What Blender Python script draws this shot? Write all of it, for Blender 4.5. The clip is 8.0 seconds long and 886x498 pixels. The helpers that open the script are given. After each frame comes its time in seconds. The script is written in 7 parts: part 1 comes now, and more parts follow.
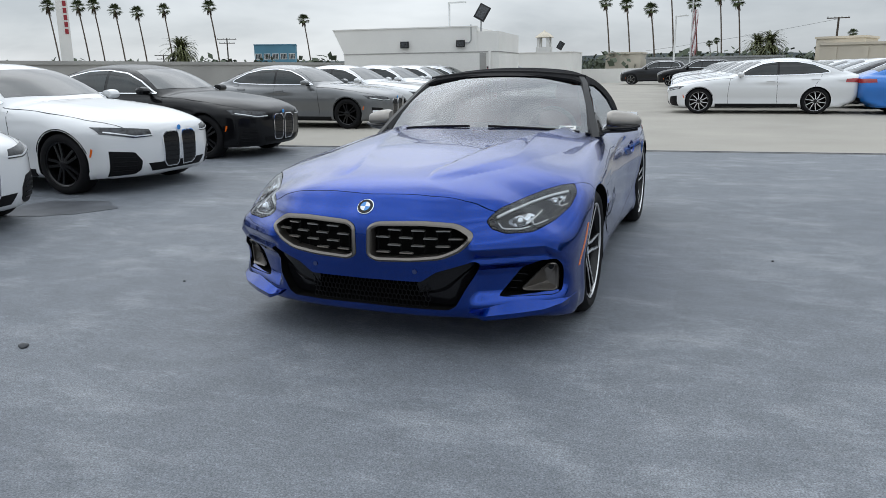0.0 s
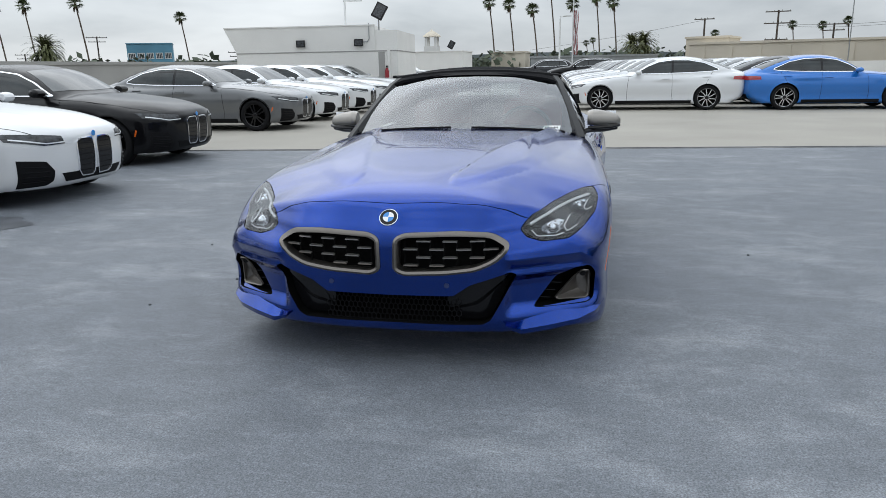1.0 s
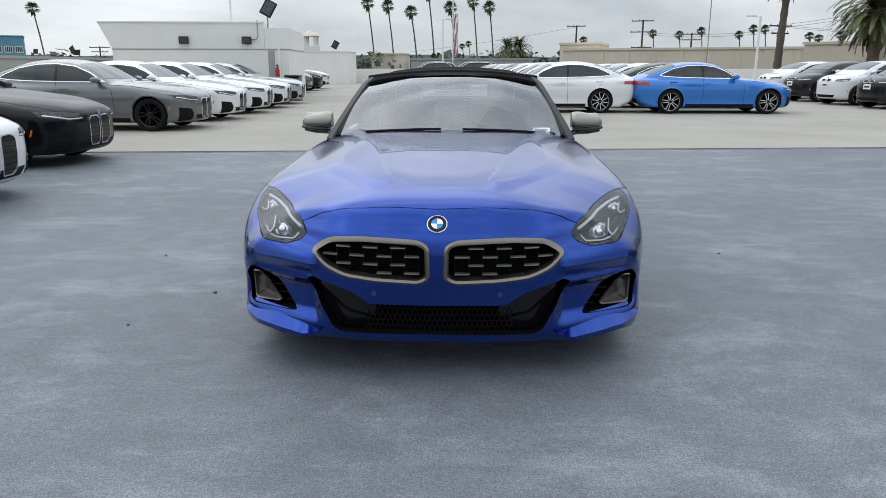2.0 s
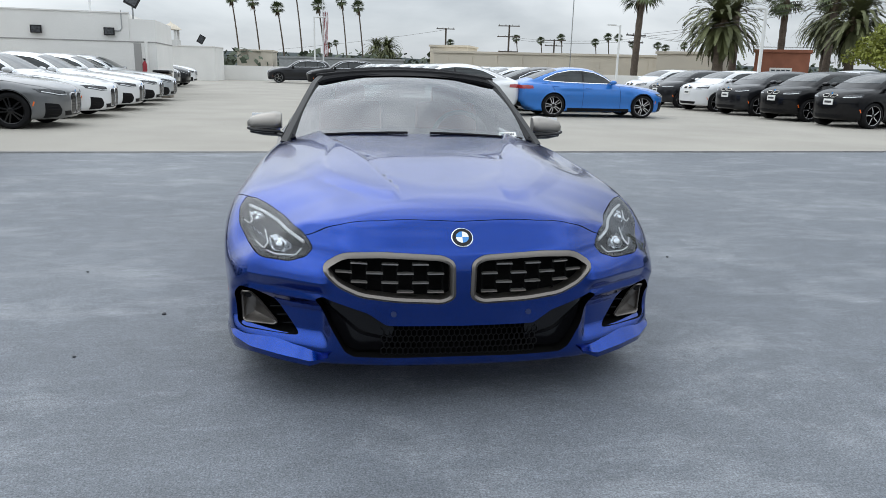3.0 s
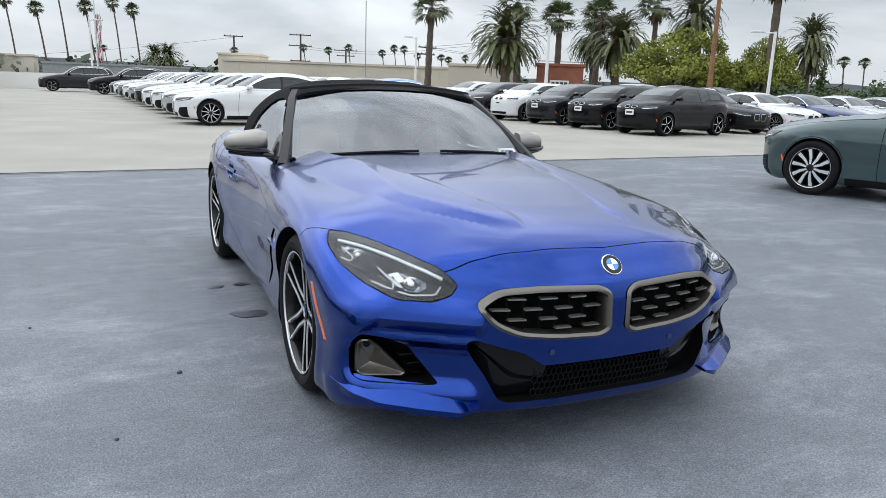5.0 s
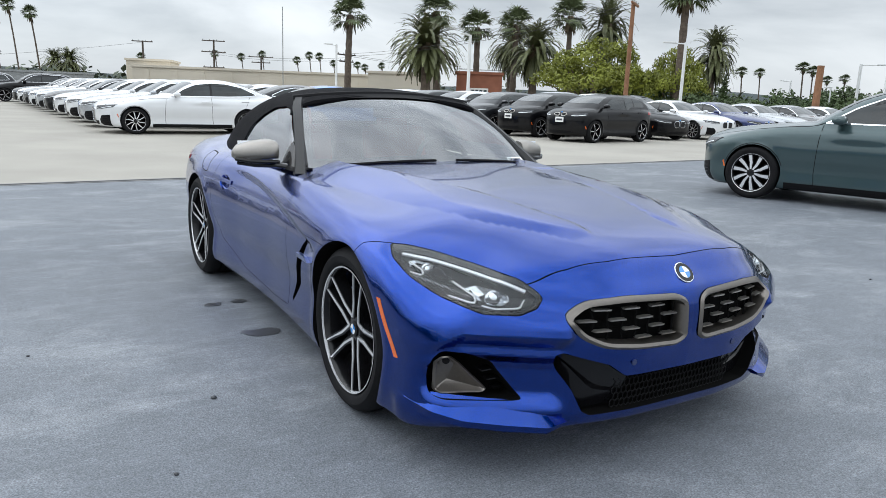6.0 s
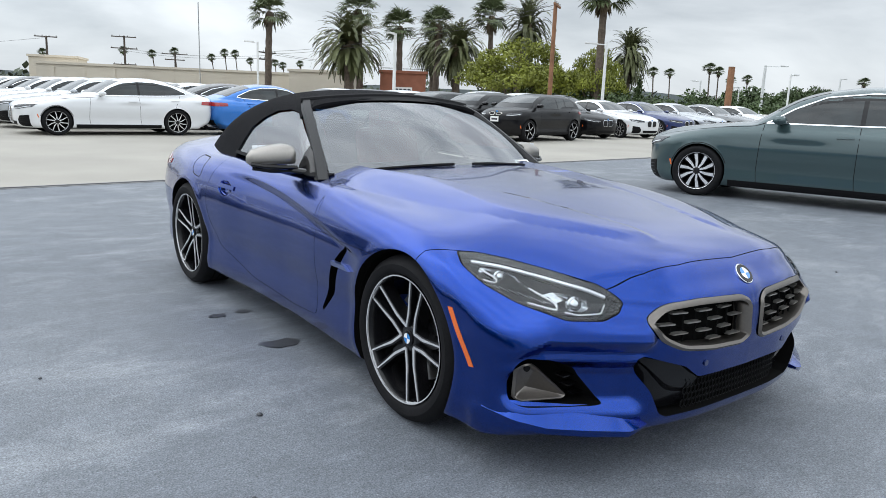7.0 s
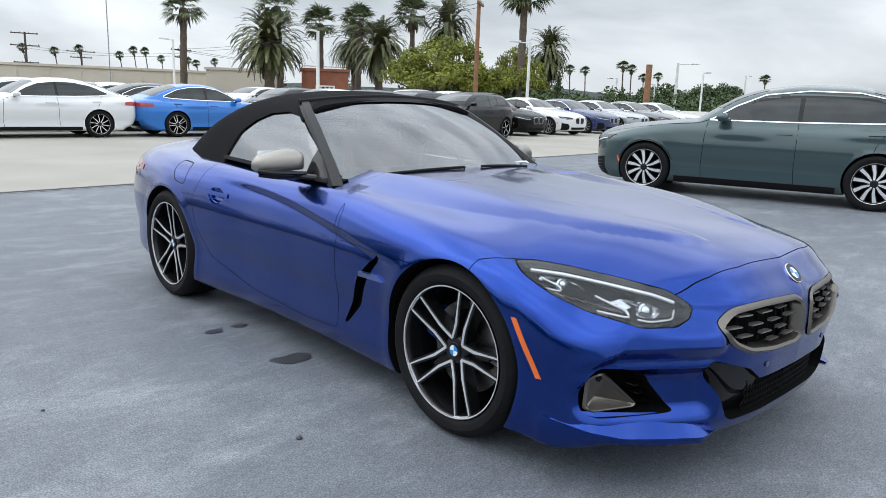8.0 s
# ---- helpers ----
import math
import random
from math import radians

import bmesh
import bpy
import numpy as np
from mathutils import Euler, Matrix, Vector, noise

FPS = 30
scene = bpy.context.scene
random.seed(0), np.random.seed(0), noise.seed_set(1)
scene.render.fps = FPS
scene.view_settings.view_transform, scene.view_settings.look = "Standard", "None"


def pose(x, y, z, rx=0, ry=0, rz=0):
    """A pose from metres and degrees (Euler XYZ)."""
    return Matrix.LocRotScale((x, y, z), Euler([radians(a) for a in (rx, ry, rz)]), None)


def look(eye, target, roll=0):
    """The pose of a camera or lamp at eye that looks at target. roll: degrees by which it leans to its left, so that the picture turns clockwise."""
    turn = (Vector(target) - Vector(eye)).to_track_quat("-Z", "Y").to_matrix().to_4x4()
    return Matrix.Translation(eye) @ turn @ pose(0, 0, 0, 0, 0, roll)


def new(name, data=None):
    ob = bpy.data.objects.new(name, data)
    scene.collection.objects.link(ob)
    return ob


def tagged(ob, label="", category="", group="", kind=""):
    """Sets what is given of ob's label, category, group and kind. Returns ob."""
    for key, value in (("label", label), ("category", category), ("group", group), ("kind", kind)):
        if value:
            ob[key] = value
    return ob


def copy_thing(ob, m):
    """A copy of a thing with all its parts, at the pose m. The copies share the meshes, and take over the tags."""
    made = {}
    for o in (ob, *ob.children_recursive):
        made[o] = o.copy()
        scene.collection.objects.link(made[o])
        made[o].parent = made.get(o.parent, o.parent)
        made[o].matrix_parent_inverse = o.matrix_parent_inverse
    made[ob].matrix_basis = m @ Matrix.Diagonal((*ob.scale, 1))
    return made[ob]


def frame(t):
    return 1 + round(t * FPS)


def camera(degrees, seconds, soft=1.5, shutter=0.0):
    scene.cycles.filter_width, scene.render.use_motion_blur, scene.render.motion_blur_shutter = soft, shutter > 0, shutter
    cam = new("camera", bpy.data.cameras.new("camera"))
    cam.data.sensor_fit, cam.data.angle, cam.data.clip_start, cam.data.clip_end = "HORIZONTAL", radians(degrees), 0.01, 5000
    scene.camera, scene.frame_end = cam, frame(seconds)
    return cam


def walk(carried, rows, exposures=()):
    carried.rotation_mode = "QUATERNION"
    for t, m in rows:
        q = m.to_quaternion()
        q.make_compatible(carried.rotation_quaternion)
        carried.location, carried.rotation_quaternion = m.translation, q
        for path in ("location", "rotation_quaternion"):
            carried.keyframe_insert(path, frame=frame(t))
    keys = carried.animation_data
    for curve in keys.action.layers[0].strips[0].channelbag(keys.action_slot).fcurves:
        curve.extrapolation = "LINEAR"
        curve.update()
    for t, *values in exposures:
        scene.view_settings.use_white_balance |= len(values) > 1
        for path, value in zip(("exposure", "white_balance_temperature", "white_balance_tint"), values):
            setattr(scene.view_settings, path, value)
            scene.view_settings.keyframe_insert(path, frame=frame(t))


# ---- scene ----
cam = camera(62.8, 8.0, soft=0.85)
PATH = [
    (0, (1.492, -3.773, 1.286), (0.806, -1.957, 0.805), -0.9),
    (0.5, (1.153, -3.797, 1.293), (0.605, -1.936, 0.804), -1.1),
    (1, (0.846, -3.73, 1.295), (0.446, -1.832, 0.807), -1.1),
    (1.5, (0.477, -3.713, 1.292), (0.233, -1.788, 0.806), -0.7),
    (3, (-0.453, -3.406, 1.284), (-0.169, -1.486, 0.802), 1.5),
    (3.5, (-0.723, -3.243, 1.279), (-0.276, -1.354, 0.8), 1.9),
    (4, (-1.023, -3.107, 1.283), (-0.433, -1.255, 0.812), 2.0),
    (4.5, (-1.318, -2.967, 1.281), (-0.607, -1.155, 0.824), 2.0),
    (6, (-2.036, -2.508, 1.257), (-1.013, -0.839, 0.844), 2.2),
    (6.5, (-2.235, -2.343, 1.265), (-1.124, -0.731, 0.856), 2.2),
    (7, (-2.448, -2.185, 1.261), (-1.248, -0.638, 0.853), 2.3),
    (7.5, (-2.565, -1.978, 1.257), (-1.28, -0.5, 0.85), 2.2),
    (8, (-2.732, -1.797, 1.261), (-1.371, -0.388, 0.855), 2.0),
]
walk(cam, [(t, look(eye, target, roll)) for t, eye, target, roll in PATH], ((0.0, -0.50), (1.5, -0.44), (4.0, -0.22), (8.0, -0.05)))

# ---- sky and sun ----
SUN_UP, SUN_TURN = 50.0, 315.0
world = bpy.data.worlds.new("overcast")
scene.world = world
world.use_nodes = True
wn, wl = world.node_tree.nodes, world.node_tree.links
wn.clear()
w_out, w_bg = wn.new("ShaderNodeOutputWorld"), wn.new("ShaderNodeBackground")
w_sky, w_co, w_map = wn.new("ShaderNodeTexSky"), wn.new("ShaderNodeTexCoord"), wn.new("ShaderNodeMapping")
w_no, w_ra, w_mix, w_dim = wn.new("ShaderNodeTexNoise"), wn.new("ShaderNodeValToRGB"), wn.new("ShaderNodeMix"), wn.new("ShaderNodeMix")
w_sky.sky_type, w_sky.sun_disc = "NISHITA", False
w_sky.sun_elevation, w_sky.sun_rotation = radians(SUN_UP), radians(SUN_TURN)
w_dim.data_type, w_dim.blend_type = "RGBA", "MULTIPLY"
w_dim.inputs[0].default_value = 1.0
w_dim.inputs[7].default_value = (0.12, 0.12, 0.12, 1)
w_map.inputs["Scale"].default_value = (1.0, 1.0, 3.4)
w_no.inputs["Scale"].default_value, w_no.inputs["Detail"].default_value = 2.3, 7.0
w_no.inputs["Roughness"].default_value, w_no.inputs["Distortion"].default_value = 0.52, 0.35
w_ra.color_ramp.elements[0].position, w_ra.color_ramp.elements[1].position = 0.36, 0.61
w_ra.color_ramp.elements[0].color = (0.67, 0.735, 0.80, 1)
w_ra.color_ramp.elements[1].color = (1.12, 1.19, 1.25, 1)
w_mix.data_type = "RGBA"
w_mix.inputs[0].default_value = 0.90
w_bg.inputs["Strength"].default_value = 0.92
wl.new(w_co.outputs["Generated"], w_map.inputs["Vector"])
wl.new(w_map.outputs["Vector"], w_no.inputs["Vector"])
wl.new(w_no.outputs["Fac"], w_ra.inputs["Fac"])
wl.new(w_sky.outputs["Color"], w_dim.inputs[6])
wl.new(w_dim.outputs[2], w_mix.inputs[6])
wl.new(w_ra.outputs["Color"], w_mix.inputs[7])
# an overcast dome: brighter overhead than at the horizon
w_sep, w_dome, w_lift = wn.new("ShaderNodeSeparateXYZ"), wn.new("ShaderNodeMapRange"), wn.new("ShaderNodeMix")
w_dome.inputs["From Min"].default_value, w_dome.inputs["From Max"].default_value = 0.14, 0.60
w_dome.inputs["To Min"].default_value, w_dome.inputs["To Max"].default_value = 0.94, 2.12
w_lift.data_type, w_lift.blend_type = "RGBA", "MULTIPLY"
w_lift.inputs[0].default_value = 1.0
wl.new(w_co.outputs["Generated"], w_sep.inputs["Vector"])
wl.new(w_sep.outputs["Z"], w_dome.inputs["Value"])
wl.new(w_mix.outputs[2], w_lift.inputs[6])
w_dot, w_glow, w_mul = wn.new("ShaderNodeVectorMath"), wn.new("ShaderNodeMapRange"), wn.new("ShaderNodeMath")
w_dot.operation, w_mul.operation = "DOT_PRODUCT", "MULTIPLY"
w_dot.inputs[1].default_value = (math.sin(radians(SUN_TURN)), math.cos(radians(SUN_TURN)), 0.25)
w_glow.inputs["From Min"].default_value, w_glow.inputs["From Max"].default_value = 0.1, 0.95
w_glow.inputs["To Min"].default_value, w_glow.inputs["To Max"].default_value = 1.0, 1.28
wl.new(w_co.outputs["Generated"], w_dot.inputs[0])
wl.new(w_dot.outputs["Value"], w_glow.inputs["Value"])
wl.new(w_dome.outputs["Result"], w_mul.inputs[0])
wl.new(w_glow.outputs["Result"], w_mul.inputs[1])
wl.new(w_mul.outputs["Value"], w_lift.inputs[7])
wl.new(w_lift.outputs[2], w_bg.inputs["Color"])
wl.new(w_bg.outputs["Background"], w_out.inputs["Surface"])
sun = new("sun", bpy.data.lights.new("sun", "SUN"))
sun.data.energy, sun.data.angle, sun.data.color = 0.36, radians(75), (1.0, 0.98, 0.95)
_el, _az = radians(SUN_UP), radians(SUN_TURN)
sun.matrix_world = look((0, 0, 30), (0 - math.sin(_az) * math.cos(_el), 0 - math.cos(_az) * math.cos(_el), 30 - math.sin(_el)))


# ---- materials ----
def material(name, color, rough=0.5, metal=0.0, coat=0.0, spec=0.5, vary=0.0, scale=3.0, fine=0.0, fine_scale=120.0, bump=0.0,
             bump_scale=200.0, rough_vary=0.0, random=0.0, emit=None, alpha_glass=0.0):
    """Principled surface, mottled at a large and a fine scale in metres of the thing."""
    m = bpy.data.materials.new(name)
    m.use_nodes = True
    n, l = m.node_tree.nodes, m.node_tree.links
    b = n["Principled BSDF"]
    b.inputs["Base Color"].default_value = (*color, 1)
    b.inputs["Roughness"].default_value, b.inputs["Metallic"].default_value = rough, metal
    b.inputs["Coat Weight"].default_value, b.inputs["Coat Roughness"].default_value = coat, 0.03
    b.inputs["Specular IOR Level"].default_value = spec
    b.inputs["Transmission Weight"].default_value = alpha_glass
    if emit:
        b.inputs["Emission Color"].default_value, b.inputs["Emission Strength"].default_value = (*emit[:3], 1), emit[3]
    co = n.new("ShaderNodeTexCoord")
    source = None
    for amount, sc, detail in ((vary, scale, 5.0), (fine, fine_scale, 2.0)):
        if amount <= 0:
            continue
        no, mr, mx = n.new("ShaderNodeTexNoise"), n.new("ShaderNodeMapRange"), n.new("ShaderNodeMix")
        no.inputs["Scale"].default_value, no.inputs["Detail"].default_value = sc, detail
        l.new(co.outputs["Object"], no.inputs["Vector"])
        mr.inputs["From Min"].default_value, mr.inputs["From Max"].default_value = 0.3, 0.7
        mr.inputs["To Min"].default_value, mr.inputs["To Max"].default_value = 1 - amount, 1 + amount
        l.new(no.outputs["Fac"], mr.inputs["Value"])
        mx.data_type, mx.blend_type = "RGBA", "MULTIPLY"
        mx.inputs[0].default_value = 1.0
        if source is None:
            mx.inputs[6].default_value = (*color, 1)
        else:
            l.new(source, mx.inputs[6])
        l.new(mr.outputs["Result"], mx.inputs[7])
        source = mx.outputs[2]
    if random > 0:
        oi, mr, mx = n.new("ShaderNodeObjectInfo"), n.new("ShaderNodeMapRange"), n.new("ShaderNodeMix")
        mr.inputs["To Min"].default_value, mr.inputs["To Max"].default_value = 1 - random, 1 + random
        l.new(oi.outputs["Random"], mr.inputs["Value"])
        mx.data_type, mx.blend_type = "RGBA", "MULTIPLY"
        mx.inputs[0].default_value = 1.0
        if source is None:
            mx.inputs[6].default_value = (*color, 1)
        else:
            l.new(source, mx.inputs[6])
        l.new(mr.outputs["Result"], mx.inputs[7])
        source = mx.outputs[2]
    if source is not None:
        l.new(source, b.inputs["Base Color"])
    if rough_vary > 0:
        no, mr = n.new("ShaderNodeTexNoise"), n.new("ShaderNodeMapRange")
        no.inputs["Scale"].default_value, no.inputs["Detail"].default_value = scale * 1.7, 4.0
        l.new(co.outputs["Object"], no.inputs["Vector"])
        mr.inputs["To Min"].default_value, mr.inputs["To Max"].default_value = max(rough - rough_vary, 0.0), min(rough + rough_vary, 1.0)
        l.new(no.outputs["Fac"], mr.inputs["Value"])
        l.new(mr.outputs["Result"], b.inputs["Roughness"])
    if bump > 0:
        no, bu = n.new("ShaderNodeTexNoise"), n.new("ShaderNodeBump")
        no.inputs["Scale"].default_value, no.inputs["Detail"].default_value = bump_scale, 3.0
        l.new(co.outputs["Object"], no.inputs["Vector"])
        bu.inputs["Strength"].default_value, bu.inputs["Distance"].default_value = bump, 0.004
        l.new(no.outputs["Fac"], bu.inputs["Height"])
        l.new(bu.outputs["Normal"], b.inputs["Normal"])
    return m


def paint(name, color, metal=0.0, rough=0.35, flake=0.0, coat=1.0, spec=0.5):
    """Car paint: a colour coat with fine flake under clear lacquer."""
    return material(name, color, rough=rough, metal=metal, coat=coat, spec=spec, fine=flake, fine_scale=900.0, vary=0.02, scale=2.0)


BLUE = paint("blue_metallic_paint", (0.001, 0.036, 0.255), metal=1.0, rough=0.21, flake=0.40, coat=0.65)
WHITE = paint("white_paint", (0.68, 0.69, 0.70))
BLACK = paint("black_paint", (0.003, 0.003, 0.004), coat=0.45, spec=0.1)
DARKGREY = paint("charcoal_paint", (0.014, 0.015, 0.018), metal=0.5, flake=0.2, coat=0.65, spec=0.2)
GREY = paint("grey_paint", (0.13, 0.135, 0.14), metal=0.45, flake=0.2)
SILVER = paint("silver_paint", (0.42, 0.44, 0.46), metal=0.5, flake=0.2)
AZURE = paint("azure_paint", (0.006, 0.15, 0.52), metal=0.3, flake=0.2)
GREEN = paint("grey_green_paint", (0.038, 0.070, 0.074), metal=0.5, flake=0.2)
NAVY = paint("navy_paint", (0.015, 0.03, 0.12), metal=0.4, flake=0.2)
TRIM = material("black_gloss_trim", (0.005, 0.005, 0.006), rough=0.14, spec=0.35)
DARK = material("black_plastic", (0.006, 0.006, 0.007), rough=0.6, spec=0.15, fine=0.2, fine_scale=300)
PILLAR = material("pillar_coat", (0.022, 0.022, 0.023), rough=0.45, spec=0.3, fine=0.1)
# near-black base colour that holds the deep shade of cavities and openings
VOID = material("cavity_black", (0.003, 0.003, 0.003), rough=0.9, spec=0.1)
BRONZE = material("cerium_grey_satin", (0.19, 0.174, 0.158), rough=0.33, metal=0.85, fine=0.04)
CAPMETAL = material("mirror_cap_satin", (0.33, 0.31, 0.285), rough=0.30, metal=0.75, fine=0.03)
BLADEMETAL = material("grille_blade_satin", (0.50, 0.48, 0.45), rough=0.28, metal=0.85)
ALLOY = material("machined_alloy", (0.82, 0.82, 0.83), rough=0.25, metal=0.7, fine=0.06, fine_scale=260)
CHROME = material("bright_chrome", (0.85, 0.86, 0.88), rough=0.06, metal=1.0)
DARKALLOY = material("black_alloy", (0.007, 0.007, 0.008), rough=0.25, spec=0.3, coat=0.15)
RUBBER = material("tyre_rubber", (0.008, 0.008, 0.009), rough=0.72, spec=0.16, vary=0.25, scale=9, fine=0.2, fine_scale=150)
STEEL = material("brake_steel", (0.40, 0.39, 0.38), rough=0.32, metal=1.0, fine=0.08)
CALIPER = material("blue_caliper", (0.01, 0.05, 0.30), rough=0.35, coat=0.4)
FABRIC = material("black_canvas", (0.012, 0.012, 0.0135), spec=0.1, rough=0.95, fine=0.35, fine_scale=700, bump=0.5, bump_scale=900, vary=0.12, scale=5)
TINT = material("dark_window_glass", (0.016, 0.021, 0.022), rough=0.02, spec=0.55, vary=0.5, scale=2.5)
SCREEN = material("windscreen_tint", (0.030, 0.036, 0.037), rough=0.02, spec=1.0, vary=0.5, scale=2.0)
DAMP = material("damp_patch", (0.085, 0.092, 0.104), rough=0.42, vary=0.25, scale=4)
LAMP = material("lamp_lens", (0.035, 0.038, 0.042), rough=0.06, spec=0.6, vary=0.8, scale=16)
RED = material("red_lens", (0.32, 0.012, 0.015), rough=0.1, coat=1.0)
AMBER = material("amber_lens", (0.75, 0.14, 0.015), rough=0.15, coat=1.0)
PLATE = material("plate_white", (0.75, 0.75, 0.73), rough=0.4)
PAPER = material("paper", (0.82, 0.82, 0.80), rough=0.7)
INK = material("ink", (0.05, 0.05, 0.055), rough=0.7)
ROUNDBLUE = material("enamel_blue", (0.02, 0.23, 0.62), rough=0.15, coat=1.0)
ROUNDWHITE = material("enamel_white", (0.85, 0.85, 0.85), rough=0.15, coat=1.0)
LEATHER = material("red_leather", (0.24, 0.035, 0.022), rough=0.5, vary=0.1)
LINING = material("roof_lining", (0.045, 0.044, 0.043), rough=0.95, spec=0.1)
DASH = material("dashboard_vinyl", (0.03, 0.03, 0.032), rough=0.65, vary=0.1)


def clear(name, tint, rough=0.0, ior=1.45):
    m = bpy.data.materials.new(name)
    m.use_nodes = True
    b = m.node_tree.nodes["Principled BSDF"]
    b.inputs["Base Color"].default_value = (*tint, 1)
    b.inputs["Roughness"].default_value, b.inputs["IOR"].default_value = rough, ior
    b.inputs["Transmission Weight"].default_value = 1.0
    return m


def thin_glass(name, tint, gloss, ior=1.5):
    """A thin pane: clear with a share of sharp reflection that grows towards grazing."""
    m = bpy.data.materials.new(name)
    m.use_nodes = True
    n, l = m.node_tree.nodes, m.node_tree.links
    n.remove(n["Principled BSDF"])
    tr, gl, mx, fr, mr = n.new("ShaderNodeBsdfTransparent"), n.new("ShaderNodeBsdfGlossy"), n.new("ShaderNodeMixShader"), n.new("ShaderNodeFresnel"), n.new("ShaderNodeMapRange")
    tr.inputs["Color"].default_value = (*tint, 1)
    gl.inputs["Roughness"].default_value = 0.015
    gl.inputs["Color"].default_value = (0.95, 0.97, 1.0, 1)
    fr.inputs["IOR"].default_value = ior
    mr.inputs["To Min"].default_value, mr.inputs["To Max"].default_value = gloss, 1.0
    l.new(fr.outputs["Fac"], mr.inputs["Value"])
    l.new(mr.outputs["Result"], mx.inputs["Fac"])
    l.new(tr.outputs["BSDF"], mx.inputs[1])
    l.new(gl.outputs["BSDF"], mx.inputs[2])
    l.new(mx.outputs["Shader"], n["Material Output"].inputs["Surface"])
    return m


GLASS = thin_glass("windscreen_glass", (0.70, 0.77, 0.75), 0.15)
REARGLASS = thin_glass("rear_glass", (0.24, 0.28, 0.28), 0.08)
LENS = thin_glass("headlight_glass", (0.95, 0.97, 0.98), 0.02, 1.36)


# ---- mesh helpers ----
def make_mesh(name, geo, mats, smooth=35.0):
    """A mesh from (points, faces[, material index per face]) or a bmesh; edges sharper than smooth degrees stay hard."""
    me = bpy.data.meshes.new(name)
    if isinstance(geo, bmesh.types.BMesh):
        bm = geo
    else:
        me.from_pydata([tuple(map(float, p)) for p in geo[0]], [], [tuple(map(int, f)) for f in geo[1]])
        if len(geo) > 2:
            me.polygons.foreach_set("material_index", list(geo[2]))
        bm = bmesh.new()
        bm.from_mesh(me)
    if smooth:
        limit = radians(smooth)
        for f in bm.faces:
            f.smooth = True
        for e in bm.edges:
            e.smooth = len(e.link_faces) == 2 and e.calc_face_angle(0.0) < limit
    bm.to_mesh(me)
    bm.free()
    for m in mats if isinstance(mats, (list, tuple)) else [mats]:
        me.materials.append(m)
    return me


def part(name, geo, mats, parent=None, label="", smooth=35.0, at=None):
    """Links geometry as one mesh object under a thing or under a part."""
    me = geo if isinstance(geo, bpy.types.Mesh) else make_mesh(name, geo, mats, smooth)
    ob = new(name, me)
    if parent is not None:
        ob.parent = parent
    if at is not None:
        ob.matrix_basis = at
    if label:
        ob["label"] = label
    return ob


def join(*geos):
    """Several (points, faces) as one."""
    pts, faces = [], []
    for g in geos:
        k = len(pts)
        pts += [tuple(p) for p in g[0]]
        faces += [tuple(i + k for i in f) for f in g[1]]
    return pts, faces


def moved(geo, m):
    return [tuple(m @ Vector(p)) for p in geo[0]], geo[1]


def flipped(geo):
    """Mirrored across the car's middle plane."""
    return [(-p[0], p[1], p[2]) for p in geo[0]], [tuple(reversed(f)) for f in geo[1]]


def box(x0, x1, y0, y1, z0, z1, bevel=0.0):
    bm = bmesh.new()
    bmesh.ops.create_cube(bm, size=1.0)
    for v in bm.verts:
        v.co = Vector((x0 + (v.co.x + 0.5) * (x1 - x0), y0 + (v.co.y + 0.5) * (y1 - y0), z0 + (v.co.z + 0.5) * (z1 - z0)))
    if bevel > 0:
        bmesh.ops.bevel(bm, geom=bm.edges[:], offset=bevel, segments=2, affect="EDGES", profile=0.6)
    geo = [tuple(v.co) for v in bm.verts], [tuple(v.index for v in f.verts) for f in bm.faces]
    bm.verts.index_update()
    geo = [tuple(v.co) for v in bm.verts], [tuple(v.index for v in f.verts) for f in bm.faces]
    bm.free()
    return geo


def lathe(profile, n=32, axis="z", closed=False):
    """Turns (radius, height) rows about an axis."""
    pts, faces = [], []
    rows = len(profile)
    for r, h in profile:
        for i in range(n):
            a = 2 * math.pi * i / n
            c, s = r * math.cos(a), r * math.sin(a)
            pts.append((c, s, h) if axis == "z" else (h, c, s) if axis == "x" else (c, h, s))
    for j in range(rows if closed else rows - 1):
        for i in range(n):
            k, q = j * n, ((j + 1) % rows) * n
            face = (k + i, k + (i + 1) % n, q + (i + 1) % n, q + i)
            faces.append(face if axis != "y" else face[::-1])
    if not closed:
        if profile[0][0] > 1e-6:
            faces.append(tuple(range(n))[::-1] if axis != "y" else tuple(range(n)))
        if profile[-1][0] > 1e-6:
            top = tuple(range((rows - 1) * n, rows * n))
            faces.append(top if axis != "y" else top[::-1])
    return pts, faces


def tube(points, radius, n=8, radii=None):
    """A round bar along points."""
    pts, faces = [], []
    P = [Vector(p) for p in points]
    side = None
    for i, p in enumerate(P):
        d = (P[min(i + 1, len(P) - 1)] - P[max(i - 1, 0)]).normalized()
        if side is None:
            side = d.cross(Vector((0, 0, 1)) if abs(d.z) < 0.9 else Vector((1, 0, 0))).normalized()
        side = (side - d * side.dot(d)).normalized()
        up = d.cross(side)
        r = radii[i] if radii else radius
        for k in range(n):
            a = 2 * math.pi * k / n
            pts.append(tuple(p + side * (r * math.cos(a)) + up * (r * math.sin(a))))
    for i in range(len(P) - 1):
        for k in range(n):
            faces.append((i * n + k, i * n + (k + 1) % n, (i + 1) * n + (k + 1) % n, (i + 1) * n + k))
    faces.append(tuple(range(n))[::-1])
    faces.append(tuple(range((len(P) - 1) * n, len(P) * n)))
    return pts, faces


